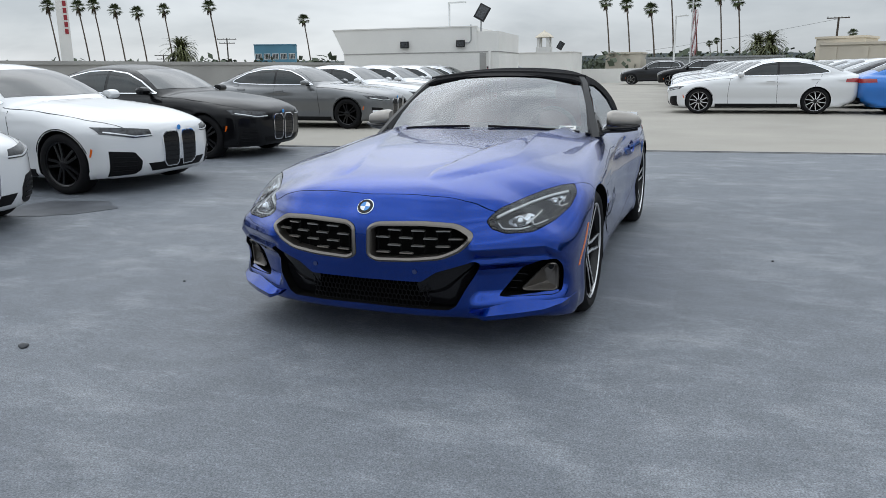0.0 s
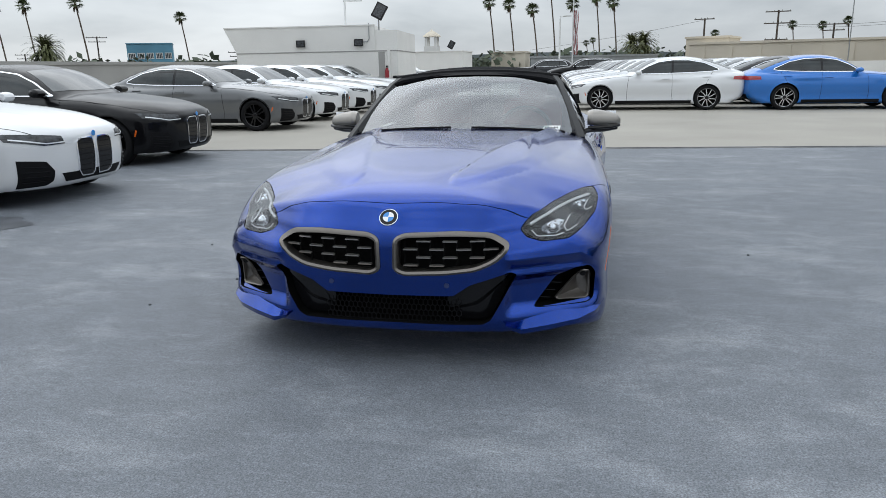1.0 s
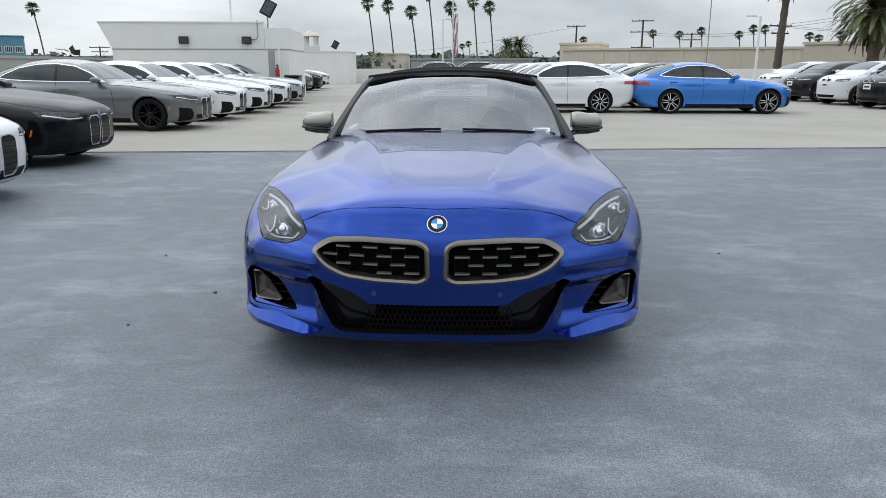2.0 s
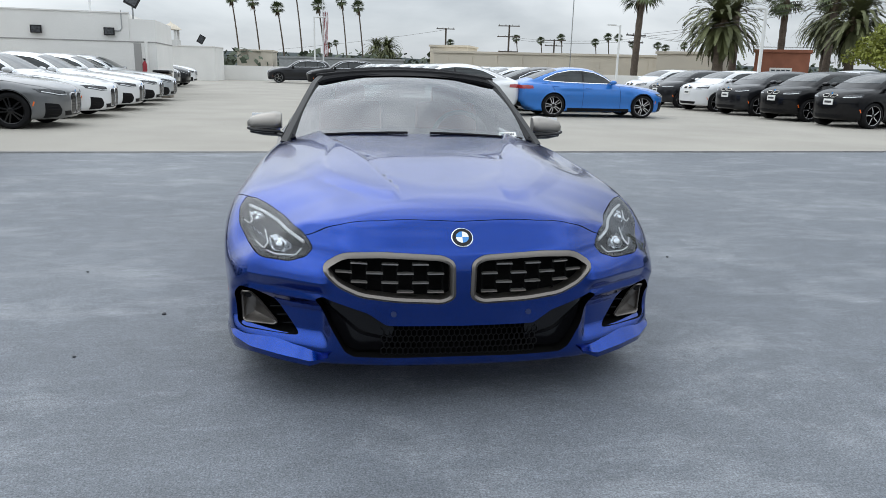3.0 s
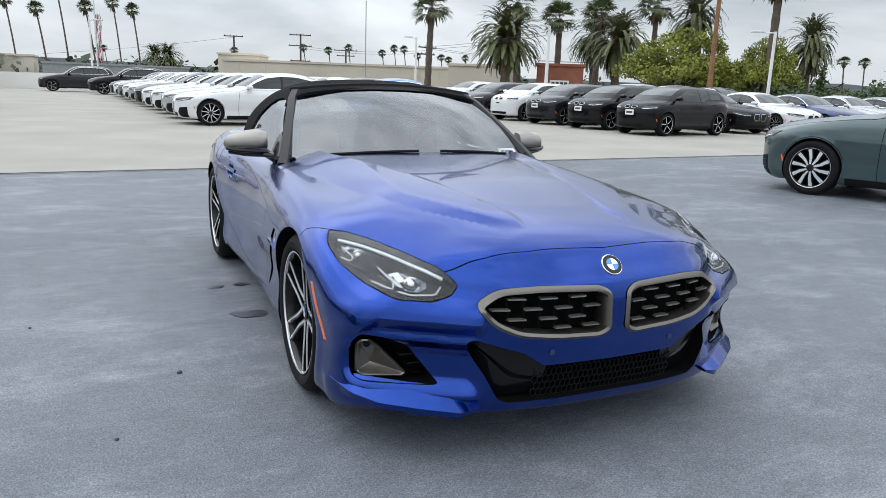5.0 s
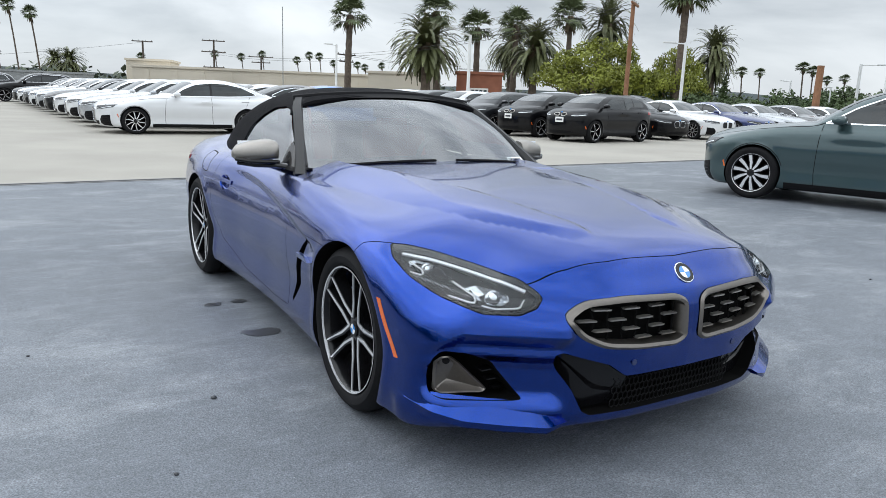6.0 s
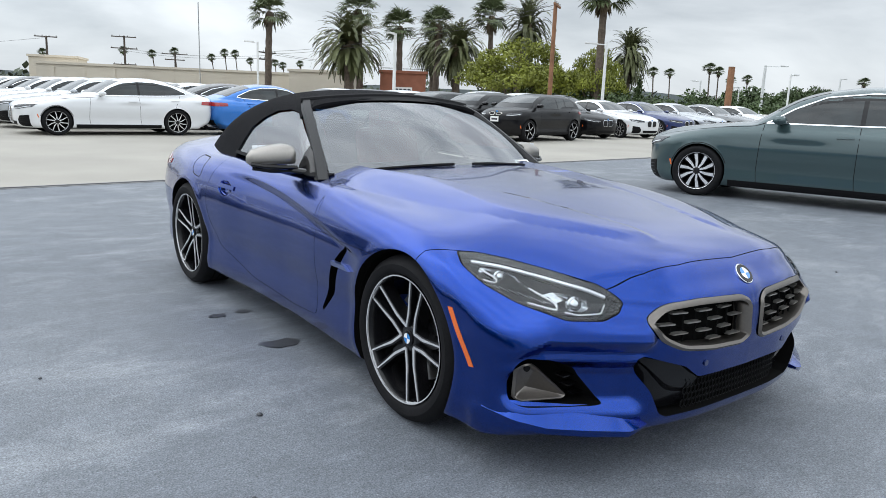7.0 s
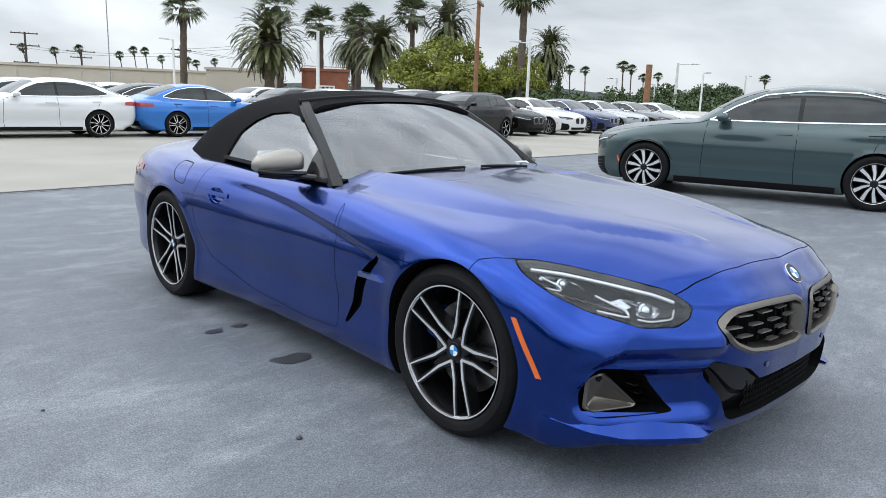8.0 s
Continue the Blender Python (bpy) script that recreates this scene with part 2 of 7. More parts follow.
def curve(*knots):
    """A smooth function through (x, value) knots, level beyond its ends."""
    X, V = np.array([k[0] for k in knots], float), np.array([k[1] for k in knots], float)
    d = np.diff(V) / np.diff(X)
    m = np.zeros(len(X))
    if len(X) > 2:
        same = d[:-1] * d[1:] > 0
        w1, w2 = 2 * np.diff(X)[1:] + np.diff(X)[:-1], np.diff(X)[1:] + 2 * np.diff(X)[:-1]
        with np.errstate(divide="ignore", invalid="ignore"):
            h = (w1 + w2) / (w1 / d[:-1] + w2 / d[1:])
        m[1:-1] = np.where(same, h, 0.0)
    m[0], m[-1] = d[0], d[-1]

    x = np.linspace(X[0], X[-1], 6000)
    i = np.clip(np.searchsorted(X, x) - 1, 0, len(X) - 2)
    h = X[i + 1] - X[i]
    t = (x - X[i]) / h
    table = ((2 * t**3 - 3 * t**2 + 1) * V[i] + (t**3 - 2 * t**2 + t) * h * m[i] + (3 * t**2 - 2 * t**3) * V[i + 1] + (t**3 - t**2) * h * m[i + 1])

    def f(q):
        return np.interp(q, x, table)
    return f


def smax(a, b, r):
    h = np.maximum(r - np.abs(a - b), 0.0)
    return np.maximum(a, b) + h * h / (4 * r)


def smin(a, b, r):
    return -smax(-a, -b, r)


def step(x, a, b):
    t = np.clip((x - a) / (b - a), 0, 1)
    return t * t * (3 - 2 * t)


def shoot(g, origin, way, far, near=0.0, outward=True, steps=48):
    """Along rays: where g turns from inside (< 0) to outside, or the reverse."""
    origin, way = np.asarray(origin, float), np.asarray(way, float)
    lo = np.full(len(way), near)
    hi = np.full(len(way), far)
    found = np.zeros(len(way), bool)
    prev = np.full(len(way), near)
    for k in range(1, steps + 1):
        t = near + (far - near) * k / steps
        p = origin + way * t
        v = g(p[:, 0], p[:, 1], p[:, 2])
        hit = ((v > 0) if outward else (v < 0)) & ~found
        lo[hit], hi[hit] = prev[hit], t
        found |= hit
        prev[:] = t
    for _ in range(17):
        mid = (lo + hi) / 2
        p = origin + way * mid[:, None]
        v = g(p[:, 0], p[:, 1], p[:, 2])
        out = (v > 0) if outward else (v < 0)
        hi, lo = np.where(out, mid, hi), np.where(out, lo, mid)
    return origin + way * ((lo + hi) / 2)[:, None]


def shell(g, y0, y1, z0, nf, nm, nr, nt, far=2.2, bend=None, dense=0.0):
    """A closed mesh of the surface g = 0, seen from a spine along y; bend(y) gives the angles that rows of edges keep to, dense crowds them
    towards the flanks."""
    O, D = [], []
    th = np.linspace(0, 2 * math.pi, nt, endpoint=False) + math.pi / nt
    th = th + dense * np.sin(2 * th)
    rad = np.stack([np.sin(th), np.zeros(nt), np.cos(th)], 1)
    fwd = np.array([0, -1.0, 0])
    rows = [(y0, math.pi / 2 * k / nf, 1.0) for k in range(1, nf)]
    rows += [(y0 + (y1 - y0) * k / nm, math.pi / 2, 1.0) for k in range(nm + 1)]
    rows += [(y1, math.pi / 2 * (nr - k) / nr, -1.0) for k in range(1, nr)]
    ref = bend(y0) if bend else 1.5
    for y, phi, s in rows:
        if bend:
            up = np.minimum(th, 2 * math.pi - th)
            up = np.interp(up, [0, *ref, math.pi], [0, *bend(y), math.pi])
            turned = np.where(th <= math.pi, up, 2 * math.pi - up)
            rad = np.stack([np.sin(turned), np.zeros(nt), np.cos(turned)], 1)
        O.append(np.tile([0, y, z0], (nt, 1)))
        D.append(fwd * math.cos(phi) * s + rad * math.sin(phi))
    O += [np.array([[0, y0, z0]]), np.array([[0, y1, z0]])]
    D += [np.array([[0, -1.0, 0]]), np.array([[0, 1.0, 0]])]
    P = shoot(g, np.concatenate(O), np.concatenate(D), far)
    n = len(rows)
    faces = []
    for i in range(n - 1):
        for k in range(nt):
            a, b = i * nt + k, i * nt + (k + 1) % nt
            faces.append((a, a + nt, b + nt, b))
    for k in range(nt):
        faces.append((n * nt, k, (k + 1) % nt))
        faces.append((n * nt + 1, (n - 1) * nt + (k + 1) % nt, (n - 1) * nt + k))
    return P, faces


def slope(g, P, e=0.003):
    """Unit outward normals of g at points."""
    P = np.asarray(P, float)
    d = [g(P[:, 0] + ex, P[:, 1] + ey, P[:, 2] + ez) - g(P[:, 0] - ex, P[:, 1] - ey, P[:, 2] - ez) for ex, ey, ez in ((e, 0, 0), (0, e, 0), (0, 0, e))]
    N = np.stack(d, 1)
    return N / np.maximum(np.linalg.norm(N, axis=1, keepdims=True), 1e-9)


def lay(g, axis, uv, side=1.0):
    """Points (u, v) of a plane brought onto the surface along an axis: 'x' takes (y, z) from the flank, 'y' (x, z) from the
    front (side 1) or the back (-1), 'z' (x, y) from above."""
    uv = np.asarray(uv, float)
    n = len(uv)
    if axis == "x":
        O = np.stack([np.full(n, side * 1.4), uv[:, 0], uv[:, 1]], 1)
        D = np.tile([-side, 0, 0], (n, 1))
        return shoot(g, O, D, 1.4, 0.0, False)
    if axis == "y":
        O = np.stack([uv[:, 0], np.full(n, -1.6 if side > 0 else 5.2), uv[:, 1]], 1)
        return shoot(g, O, np.tile([0, side, 0], (n, 1)), 2.4, 0.0, False, 54)
    O = np.stack([uv[:, 0], uv[:, 1], np.full(n, 2.2)], 1)
    return shoot(g, O, np.tile([0, 0, -1.0], (n, 1)), 2.2, 0.0, False)


def along(chain, n):
    """n points at even steps of a polyline."""
    c = np.asarray(chain, float)
    s = np.concatenate([[0], np.cumsum(np.linalg.norm(np.diff(c, axis=0), axis=1))])
    t = np.linspace(0, s[-1], n)
    return np.stack([np.interp(t, s, c[:, k]) for k in range(c.shape[1])], 1)


def rounded(points, r, closed=True, n=4):
    """A polygon with its corners rounded by r."""
    out = []
    P = [Vector((p[0], p[1], 0)) for p in points]
    for i, p in enumerate(P):
        if not closed and i in (0, len(P) - 1):
            out.append((p.x, p.y))
            continue
        a, b = P[i - 1] - p, P[(i + 1) % len(P)] - p
        k = min(r, a.length * 0.45, b.length * 0.45)
        p0, p1 = p + a.normalized() * k, p + b.normalized() * k
        for j in range(n + 1):
            t = j / n
            q = p0 * (1 - t) ** 2 + p * 2 * t * (1 - t) + p1 * t * t
            out.append((q.x, q.y))
    return out


def patch(g, axis, low, high, nu, nv, lift=0.004, deep=0.012, side=1.0):
    """A thin panel on the surface, between two chains that run the same way; lift: how proud it stands."""
    L, H = along(low, nu), along(high, nu)
    uv = np.concatenate([L * (1 - t) + H * t for t in np.linspace(0, 1, nv)])
    P = lay(g, axis, uv, side)
    N = slope(g, P)
    top, base = P + N * lift, P - N * deep
    pts = np.concatenate([top, base])
    k = len(P)
    want = {"x": (side, 0, 0), "y": (0, -side, 0), "z": (0, 0, 1)}[axis]
    a, b, c = top[0], top[1], top[nu]
    flip = np.dot(np.cross(b - a, c - a), want) < 0
    faces = []
    for j in range(nv - 1):
        for i in range(nu - 1):
            q = j * nu + i
            faces.append((q, q + 1, q + nu + 1, q + nu))
    ring = list(range(nu)) + [j * nu + nu - 1 for j in range(1, nv)] + [(nv - 1) * nu + i for i in range(nu - 2, -1, -1)] + [j * nu for j in range(nv - 2, 0, -1)]
    for i, q in enumerate(ring):
        r = ring[(i + 1) % len(ring)]
        faces.append((r, q, q + k, r + k))
    if flip:
        faces = [f[::-1] for f in faces]
    return pts, faces


def strip(g, axis, chain, width, n, lift=0.002, deep=0.006, side=1.0):
    """A narrow band that follows a line on the surface."""
    c = along(chain, n)
    d = np.gradient(c, axis=0)
    d /= np.maximum(np.linalg.norm(d, axis=1, keepdims=True), 1e-9)
    nrm = np.stack([-d[:, 1], d[:, 0]], 1) * width / 2
    return patch(g, axis, c - nrm, c + nrm, n, 2, lift, deep, side)


def carve(me, cutter, mode="DIFFERENCE", index=1):
    """The mesh less (or within) a closed cutter; new faces take the material of that index. A cut that fails on touching
    faces is tried again with the cutter moved by a fraction of a millimetre."""
    out = None
    for k in range(7):
        nudge = Vector((0.00021 * k, -0.00033 * k, 0.00027 * k))
        a = new("carve_a", me)
        cm = bpy.data.meshes.new("carve_b")
        cm.from_pydata([tuple(float(q) + nudge[i] for i, q in enumerate(p)) for p in cutter[0]], [], [tuple(map(int, f)) for f in cutter[1]])
        bm = bmesh.new()
        bm.from_mesh(cm)
        bmesh.ops.recalc_face_normals(bm, faces=bm.faces)
        bm.to_mesh(cm)
        bm.free()
        for m in me.materials:
            cm.materials.append(m)
        cm.polygons.foreach_set("material_index", [index] * len(cm.polygons))
        b = new("carve_b", cm)
        mod = a.modifiers.new("carve", "BOOLEAN")
        mod.operation, mod.object, mod.solver = mode, b, "EXACT"
        deps = bpy.context.evaluated_depsgraph_get()
        out = bpy.data.meshes.new_from_object(a.evaluated_get(deps))
        bpy.data.objects.remove(a)
        bpy.data.objects.remove(b)
        if len(out.polygons) > len(me.polygons) * (0.6 if mode == "DIFFERENCE" else 0.002):
            break
    return out


def middle(outline):
    n = len(outline)
    return sum(p[0] for p in outline) / n, sum(p[1] for p in outline) / n * 0.6 + 0.4 * min(p[1] for p in outline)


def prism(outline, back, axis="y", front=-1.6):
    """A closed cutter: an outline in a plane, from front to back along an axis. back: a number, or one per point plus a middle."""
    n = len(outline)
    mid = middle(outline)
    flat = not hasattr(back, "__len__")
    backs = [back] * (n + 1) if flat else list(back)
    put = {"y": lambda u, v, d: (u, d, v), "z": lambda u, v, d: (u, v, d), "x": lambda u, v, d: (d, u, v)}[axis]
    pts = [put(u, v, front) for u, v in outline] + [put(u, v, d) for (u, v), d in zip(outline, backs)]
    faces = [(i, (i + 1) % n, n + (i + 1) % n, n + i) for i in range(n)] + [tuple(range(n))[::-1]]
    if flat:
        faces.append(tuple(range(n, 2 * n)))
    else:
        pts.append(put(*mid, backs[-1]))
        faces += [(n + i, n + (i + 1) % n, 2 * n) for i in range(n)]
    return pts, faces


def grown(outline, d):
    """An outline moved outwards by d."""
    P = np.asarray(outline, float)
    area = np.sum(P[:, 0] * np.roll(P[:, 1], -1) - np.roll(P[:, 0], -1) * P[:, 1])
    t = np.roll(P, -1, 0) - np.roll(P, 1, 0)
    t /= np.maximum(np.linalg.norm(t, axis=1, keepdims=True), 1e-9)
    return [tuple(p) for p in P + np.stack([t[:, 1], -t[:, 0]], 1) * d * np.sign(area)]


def finish(me, g, smooth=30.0, tol=0.004):
    """Shades the skin of g by its true normals, and cut faces flat."""
    n = len(me.vertices)
    co = np.empty(n * 3)
    me.vertices.foreach_get("co", co)
    co = co.reshape(-1, 3)
    N = slope(g, co)
    on = np.abs(g(co[:, 0], co[:, 1], co[:, 2])) < tol
    li = np.empty(len(me.loops), int)
    me.loops.foreach_get("vertex_index", li)
    normals = np.zeros((len(me.loops), 3))
    for p in me.polygons:
        fn = np.array(p.normal)
        p.use_smooth = True
        for k in range(p.loop_start, p.loop_start + p.loop_total):
            v = li[k]
            normals[k] = N[v] if on[v] and np.dot(N[v], fn) > 0.72 else fn
    me.normals_split_custom_set([tuple(q) for q in normals])
    return me


def fixed(geo):
    """The same mesh with all faces turned outwards."""
    bm = bmesh.new()
    vs = [bm.verts.new(p) for p in geo[0]]
    for f in geo[1]:
        try:
            bm.faces.new([vs[i] for i in f])
        except ValueError:
            pass
    bmesh.ops.recalc_face_normals(bm, faces=bm.faces)
    bm.verts.index_update()
    out = [tuple(v.co) for v in bm.verts], [tuple(v.index for v in f.verts) for f in bm.faces]
    bm.free()
    return out


# ---- deck, ground and distance ----
def asphalt():
    """Blue-grey deck coating: worn pale patches, fine grit, faint drag marks."""
    m = bpy.data.materials.new("deck_coating")
    m.use_nodes = True
    n, l = m.node_tree.nodes, m.node_tree.links
    b = n["Principled BSDF"]
    co = n.new("ShaderNodeTexCoord")

    def noise_at(scale, detail, rough=0.6, stretch=None, distort=0.0):
        no = n.new("ShaderNodeTexNoise")
        no.inputs["Scale"].default_value, no.inputs["Detail"].default_value = scale, detail
        no.inputs["Roughness"].default_value, no.inputs["Distortion"].default_value = rough, distort
        if stretch:
            mp = n.new("ShaderNodeMapping")
            mp.inputs["Scale"].default_value = stretch
            mp.inputs["Rotation"].default_value = (0, 0, 0.25)
            l.new(co.outputs["Object"], mp.inputs["Vector"])
            l.new(mp.outputs["Vector"], no.inputs["Vector"])
        else:
            l.new(co.outputs["Object"], no.inputs["Vector"])
        return no.outputs["Fac"]

    def ramp(src, a, b_, ca, cb):
        r = n.new("ShaderNodeValToRGB")
        r.color_ramp.elements[0].position, r.color_ramp.elements[1].position = a, b_
        r.color_ramp.elements[0].color, r.color_ramp.elements[1].color = (*ca, 1), (*cb, 1)
        l.new(src, r.inputs["Fac"])
        return r.outputs["Color"]

    def mix(mode, fac, a, b_):
        x = n.new("ShaderNodeMix")
        x.data_type, x.blend_type = "RGBA", mode
        x.inputs[0].default_value = fac
        l.new(a, x.inputs[6])
        l.new(b_, x.inputs[7])
        return x.outputs[2]

    base = ramp(noise_at(0.45, 6, 0.6), 0.3, 0.7, (0.112, 0.126, 0.147), (0.172, 0.187, 0.208))
    worn = ramp(noise_at(1.3, 9, 0.72, (0.8, 1.45, 1), 0.25), 0.50, 0.74, (0, 0, 0), (0.120, 0.123, 0.125))
    grit = ramp(noise_at(135, 3, 0.7), 0.33, 0.68, (0.50, 0.50, 0.50), (1.52, 1.52, 1.52))
    fleck = ramp(noise_at(90, 3, 0.6), 0.66, 0.74, (0, 0, 0), (0.20, 0.20, 0.20))
    dots = ramp(noise_at(14, 2, 0.5), 0.22, 0.27, (0.72, 0.72, 0.72), (1, 1, 1))
    mott = ramp(noise_at(5.5, 6, 0.65), 0.35, 0.70, (0.88, 0.88, 0.88), (1.10, 1.10, 1.10))
    col = mix("ADD", 1.0, base, worn)
    col = mix("MULTIPLY", 1.0, col, mott)
    scuff = ramp(noise_at(9, 8, 0.75, (0.35, 1.6, 1), 0.4), 0.52, 0.72, (1, 1, 1), (1.28, 1.28, 1.27))
    mid = ramp(noise_at(42, 4, 0.65), 0.35, 0.68, (0.84, 0.84, 0.84), (1.16, 1.16, 1.16))
    col = mix("MULTIPLY", 1.0, col, scuff)
    col = mix("MULTIPLY", 1.0, col, mid)
    col = mix("MULTIPLY", 1.0, col, grit)
    col = mix("ADD", 0.8, col, fleck)
    col = mix("MULTIPLY", 0.35, col, dots)
    l.new(col, b.inputs["Base Color"])
    rr = n.new("ShaderNodeMapRange")
    rr.inputs["To Min"].default_value, rr.inputs["To Max"].default_value = 0.48, 0.78
    l.new(noise_at(0.9, 5), rr.inputs["Value"])
    l.new(rr.outputs["Result"], b.inputs["Roughness"])
    bu = n.new("ShaderNodeBump")
    bu.inputs["Strength"].default_value, bu.inputs["Distance"].default_value = 0.65, 0.004
    l.new(noise_at(150, 4, 0.6), bu.inputs["Height"])
    l.new(bu.outputs["Normal"], b.inputs["Normal"])
    return m


COATING = asphalt()
CONCRETE = material("pale_concrete", (0.335, 0.315, 0.276), rough=0.85, vary=0.10, scale=0.5, fine=0.10, fine_scale=60, bump=0.2, bump_scale=120)
JOINT = material("joint_rubber", (0.06, 0.06, 0.062), rough=0.7, vary=0.3, scale=6)
JOINTLIP = material("joint_lip", (0.20, 0.20, 0.20), rough=0.6, vary=0.3, scale=5)
CITY = material("city_ground", (0.12, 0.12, 0.11), rough=0.9, vary=0.4, scale=0.03)
STUCCO = material("white_stucco", (0.74, 0.73, 0.70), rough=0.85, vary=0.05, scale=0.6, fine=0.05, fine_scale=40, bump=0.15, bump_scale=80)
BEIGE = material("beige_render", (0.62, 0.56, 0.46), rough=0.9, vary=0.08, scale=0.2)
BRICK = material("brick_far", (0.26, 0.10, 0.06), rough=0.9, vary=0.15, scale=1.0)
WALLGREY = material("parapet_concrete", (0.34, 0.335, 0.32), rough=0.9, vary=0.12, scale=0.4, fine=0.08)
STAIN = material("oil_stain", (0.055, 0.058, 0.064), rough=0.35, vary=0.3, scale=8)

SEAM = 0.09      # the joint's slope across the deck


def slab(name, corners, z0, z1, mat, label="", category=""):
    n = len(corners)
    pts = [(x, y, z1) for x, y in corners] + [(x, y, z0) for x, y in corners]
    fcs = [tuple(range(n)), tuple(range(2 * n - 1, n - 1, -1))] + [(i, n + i, n + (i + 1) % n, (i + 1) % n) for i in range(n)]
    ob = part(name, fixed((pts, fcs)), mat, smooth=0)
    return tagged(ob, label, category, kind="structure")


part_ground = tagged(part("ground", ([(-4000, -4000, -6), (4000, -4000, -6), (4000, 4000, -6), (-4000, 4000, -6)], [(0, 1, 2, 3)]), CITY, smooth=0), "grey city ground far below the deck", "ground", kind="structure")


def seam_y(x):
    return 7.90 + SEAM * x


slab("floor_coated", [(-46, -32), (44, -32), (44, seam_y(44) - 0.07), (-46, seam_y(-46) - 0.07)], -0.35, 0.0, COATING, "blue-grey coated parking deck with worn pale patches", "floor")
slab("floor_concrete", [(-46, seam_y(-46) + 0.07), (44, seam_y(44) + 0.07), (44, 62), (-46, 62)], -0.35, 0.0, CONCRETE, "pale bare concrete parking deck", "floor")
slab("floor_joint", [(-46, seam_y(-46) - 0.07), (44, seam_y(44) - 0.07), (44, seam_y(44) + 0.07), (-46, seam_y(-46) + 0.07)], -0.3, -0.012, JOINT, "dark rubber expansion joint across the deck", "floor joint")
for d in (-0.075, 0.075):
    slab("trim_joint", [(-46, seam_y(-46) + d - 0.018), (44, seam_y(44) + d - 0.018), (44, seam_y(44) + d + 0.018), (-46, seam_y(-46) + d + 0.018)], -0.2, 0.006, JOINTLIP, "grey metal lip of the expansion joint", "trim")


# ---- wheels ----
def wheel_parts(car, at, R, rim, width, spokes, face, dark, pairs=True, blade=1.0):
    """A wheel whose outer side looks along +x: tyre, rim barrel, spokes, hub; blade widens the spokes
    towards the rim."""
    w = part("wheel", lathe([(rim * 0.985, 0.0), (rim * 1.0, 0.004), (rim * 1.0, -0.006), (rim * 0.955, -0.014), (rim * 0.93, -width * 0.6), (rim * 0.90, -width * 0.62),
                             (rim * 0.93, -0.012), (rim * 0.965, -0.004)], 48, "x", True), [dark], car, at=at)
    part("rim_lip", lathe([(rim * 0.972, -0.004), (rim * 0.985, 0.004), (rim * 1.0, 0.006), (rim * 1.004, 0.0), (rim * 0.975, -0.009)], 56, "x", True), face, w)
    prof = [(rim * 0.99, -0.006), (rim + 0.012, 0.004), (rim + (R - rim) * 0.5, 0.012), (R - 0.022, 0.006), (R - 0.006, -0.010), (R, -0.03), (R, -width * 0.5), (R, -width + 0.03),
            (R - 0.01, -width + 0.005), (rim + 0.03, -width), (rim * 0.96, -width + 0.02)]
    part("tyre", lathe(prof, 56, "x", True), RUBBER, w)
    k = 5 if pairs else spokes
    for i in range(k):
        turn = Matrix.Rotation(2 * math.pi * (i + 0.22) / k, 4, "X")
        arms, faces_ = [], []
        for s in ((1, -1) if pairs else (0,)):
            line = [(0.042, s * 0.014), (rim * 0.46, s * rim * 0.112), (rim * 0.965, s * rim * 0.165)] if pairs else [(0.04, 0), (rim * 0.5, 0.01), (rim * 0.965, 0)]
            for wid, x0, x1, out in ((0.036, -0.055, -0.016, arms), (0.018 if pairs else 0.022, -0.018, -0.0135, faces_)):
                pts, fcs = [], []
                for j, (r, t) in enumerate(line):
                    h = wid / 2 * (1.0, 0.95 * (1 + blade) / 2, 0.9 * blade)[j]
                    x = 0.012 * (1.0, 0.55, 0.35)[j] - 0.006
                    pts += [(x0 + x, t - h, r), (x0 + x, t + h, r), (x1 + x, t + h * 0.92, r), (x1 + x, t - h * 0.92, r)]
                for j in range(2):
                    q = j * 4
                    for a, b in ((0, 1), (1, 2), (2, 3), (3, 0)):
                        fcs.append((q + a, q + b, q + 4 + b, q + 4 + a))
                fcs += [(3, 2, 1, 0), (8, 9, 10, 11)]
                out.append((pts, fcs))
        part("spoke", moved(join(*arms), turn), dark, w, smooth=20)
        part("spoke_face", moved(join(*faces_), turn), face, w, smooth=20)
    part("hub", lathe([(0.062, -0.06), (0.062, -0.018), (0.05, -0.008), (0.034, -0.006), (0.0, -0.006)], 24, "x"), dark, w)
    # added black disc: stands in for the shade behind the spokes
    part("wheel_back", lathe([(rim * 0.93, -0.15), (rim * 0.93, -0.16), (0.0, -0.16)], 32, "x"), VOID, w)
    return w


def bar(line, widths, x0, x1, drop=0.0):
    """A bar of the wheel's face along (across, outward) points, from depth x0 to x1; drop: how far its inner end lies deeper."""
    pts, fcs = [], []
    P = np.asarray(line, float)
    T = np.gradient(P, axis=0)
    T /= np.linalg.norm(T, axis=1, keepdims=True)
    for k, ((t, r), w) in enumerate(zip(P, widths)):
        nx, nz = -T[k, 1] * w / 2, T[k, 0] * w / 2
        d = -drop * max(0.0, 1 - r / 0.24)
        pts += [(x0 + d, t - nx, r - nz), (x0 + d, t + nx, r + nz), (x1 + d, t + nx * 0.92, r + nz * 0.92), (x1 + d, t - nx * 0.92, r - nz * 0.92)]
    n = len(P)
    for k in range(n - 1):
        for a, b in ((0, 1), (1, 2), (2, 3), (3, 0)):
            fcs.append((4 * k + a, 4 * k + b, 4 * k + 4 + b, 4 * k + 4 + a))
    fcs += [(3, 2, 1, 0), tuple(range(4 * n - 4, 4 * n))]
    return fixed((pts, fcs))


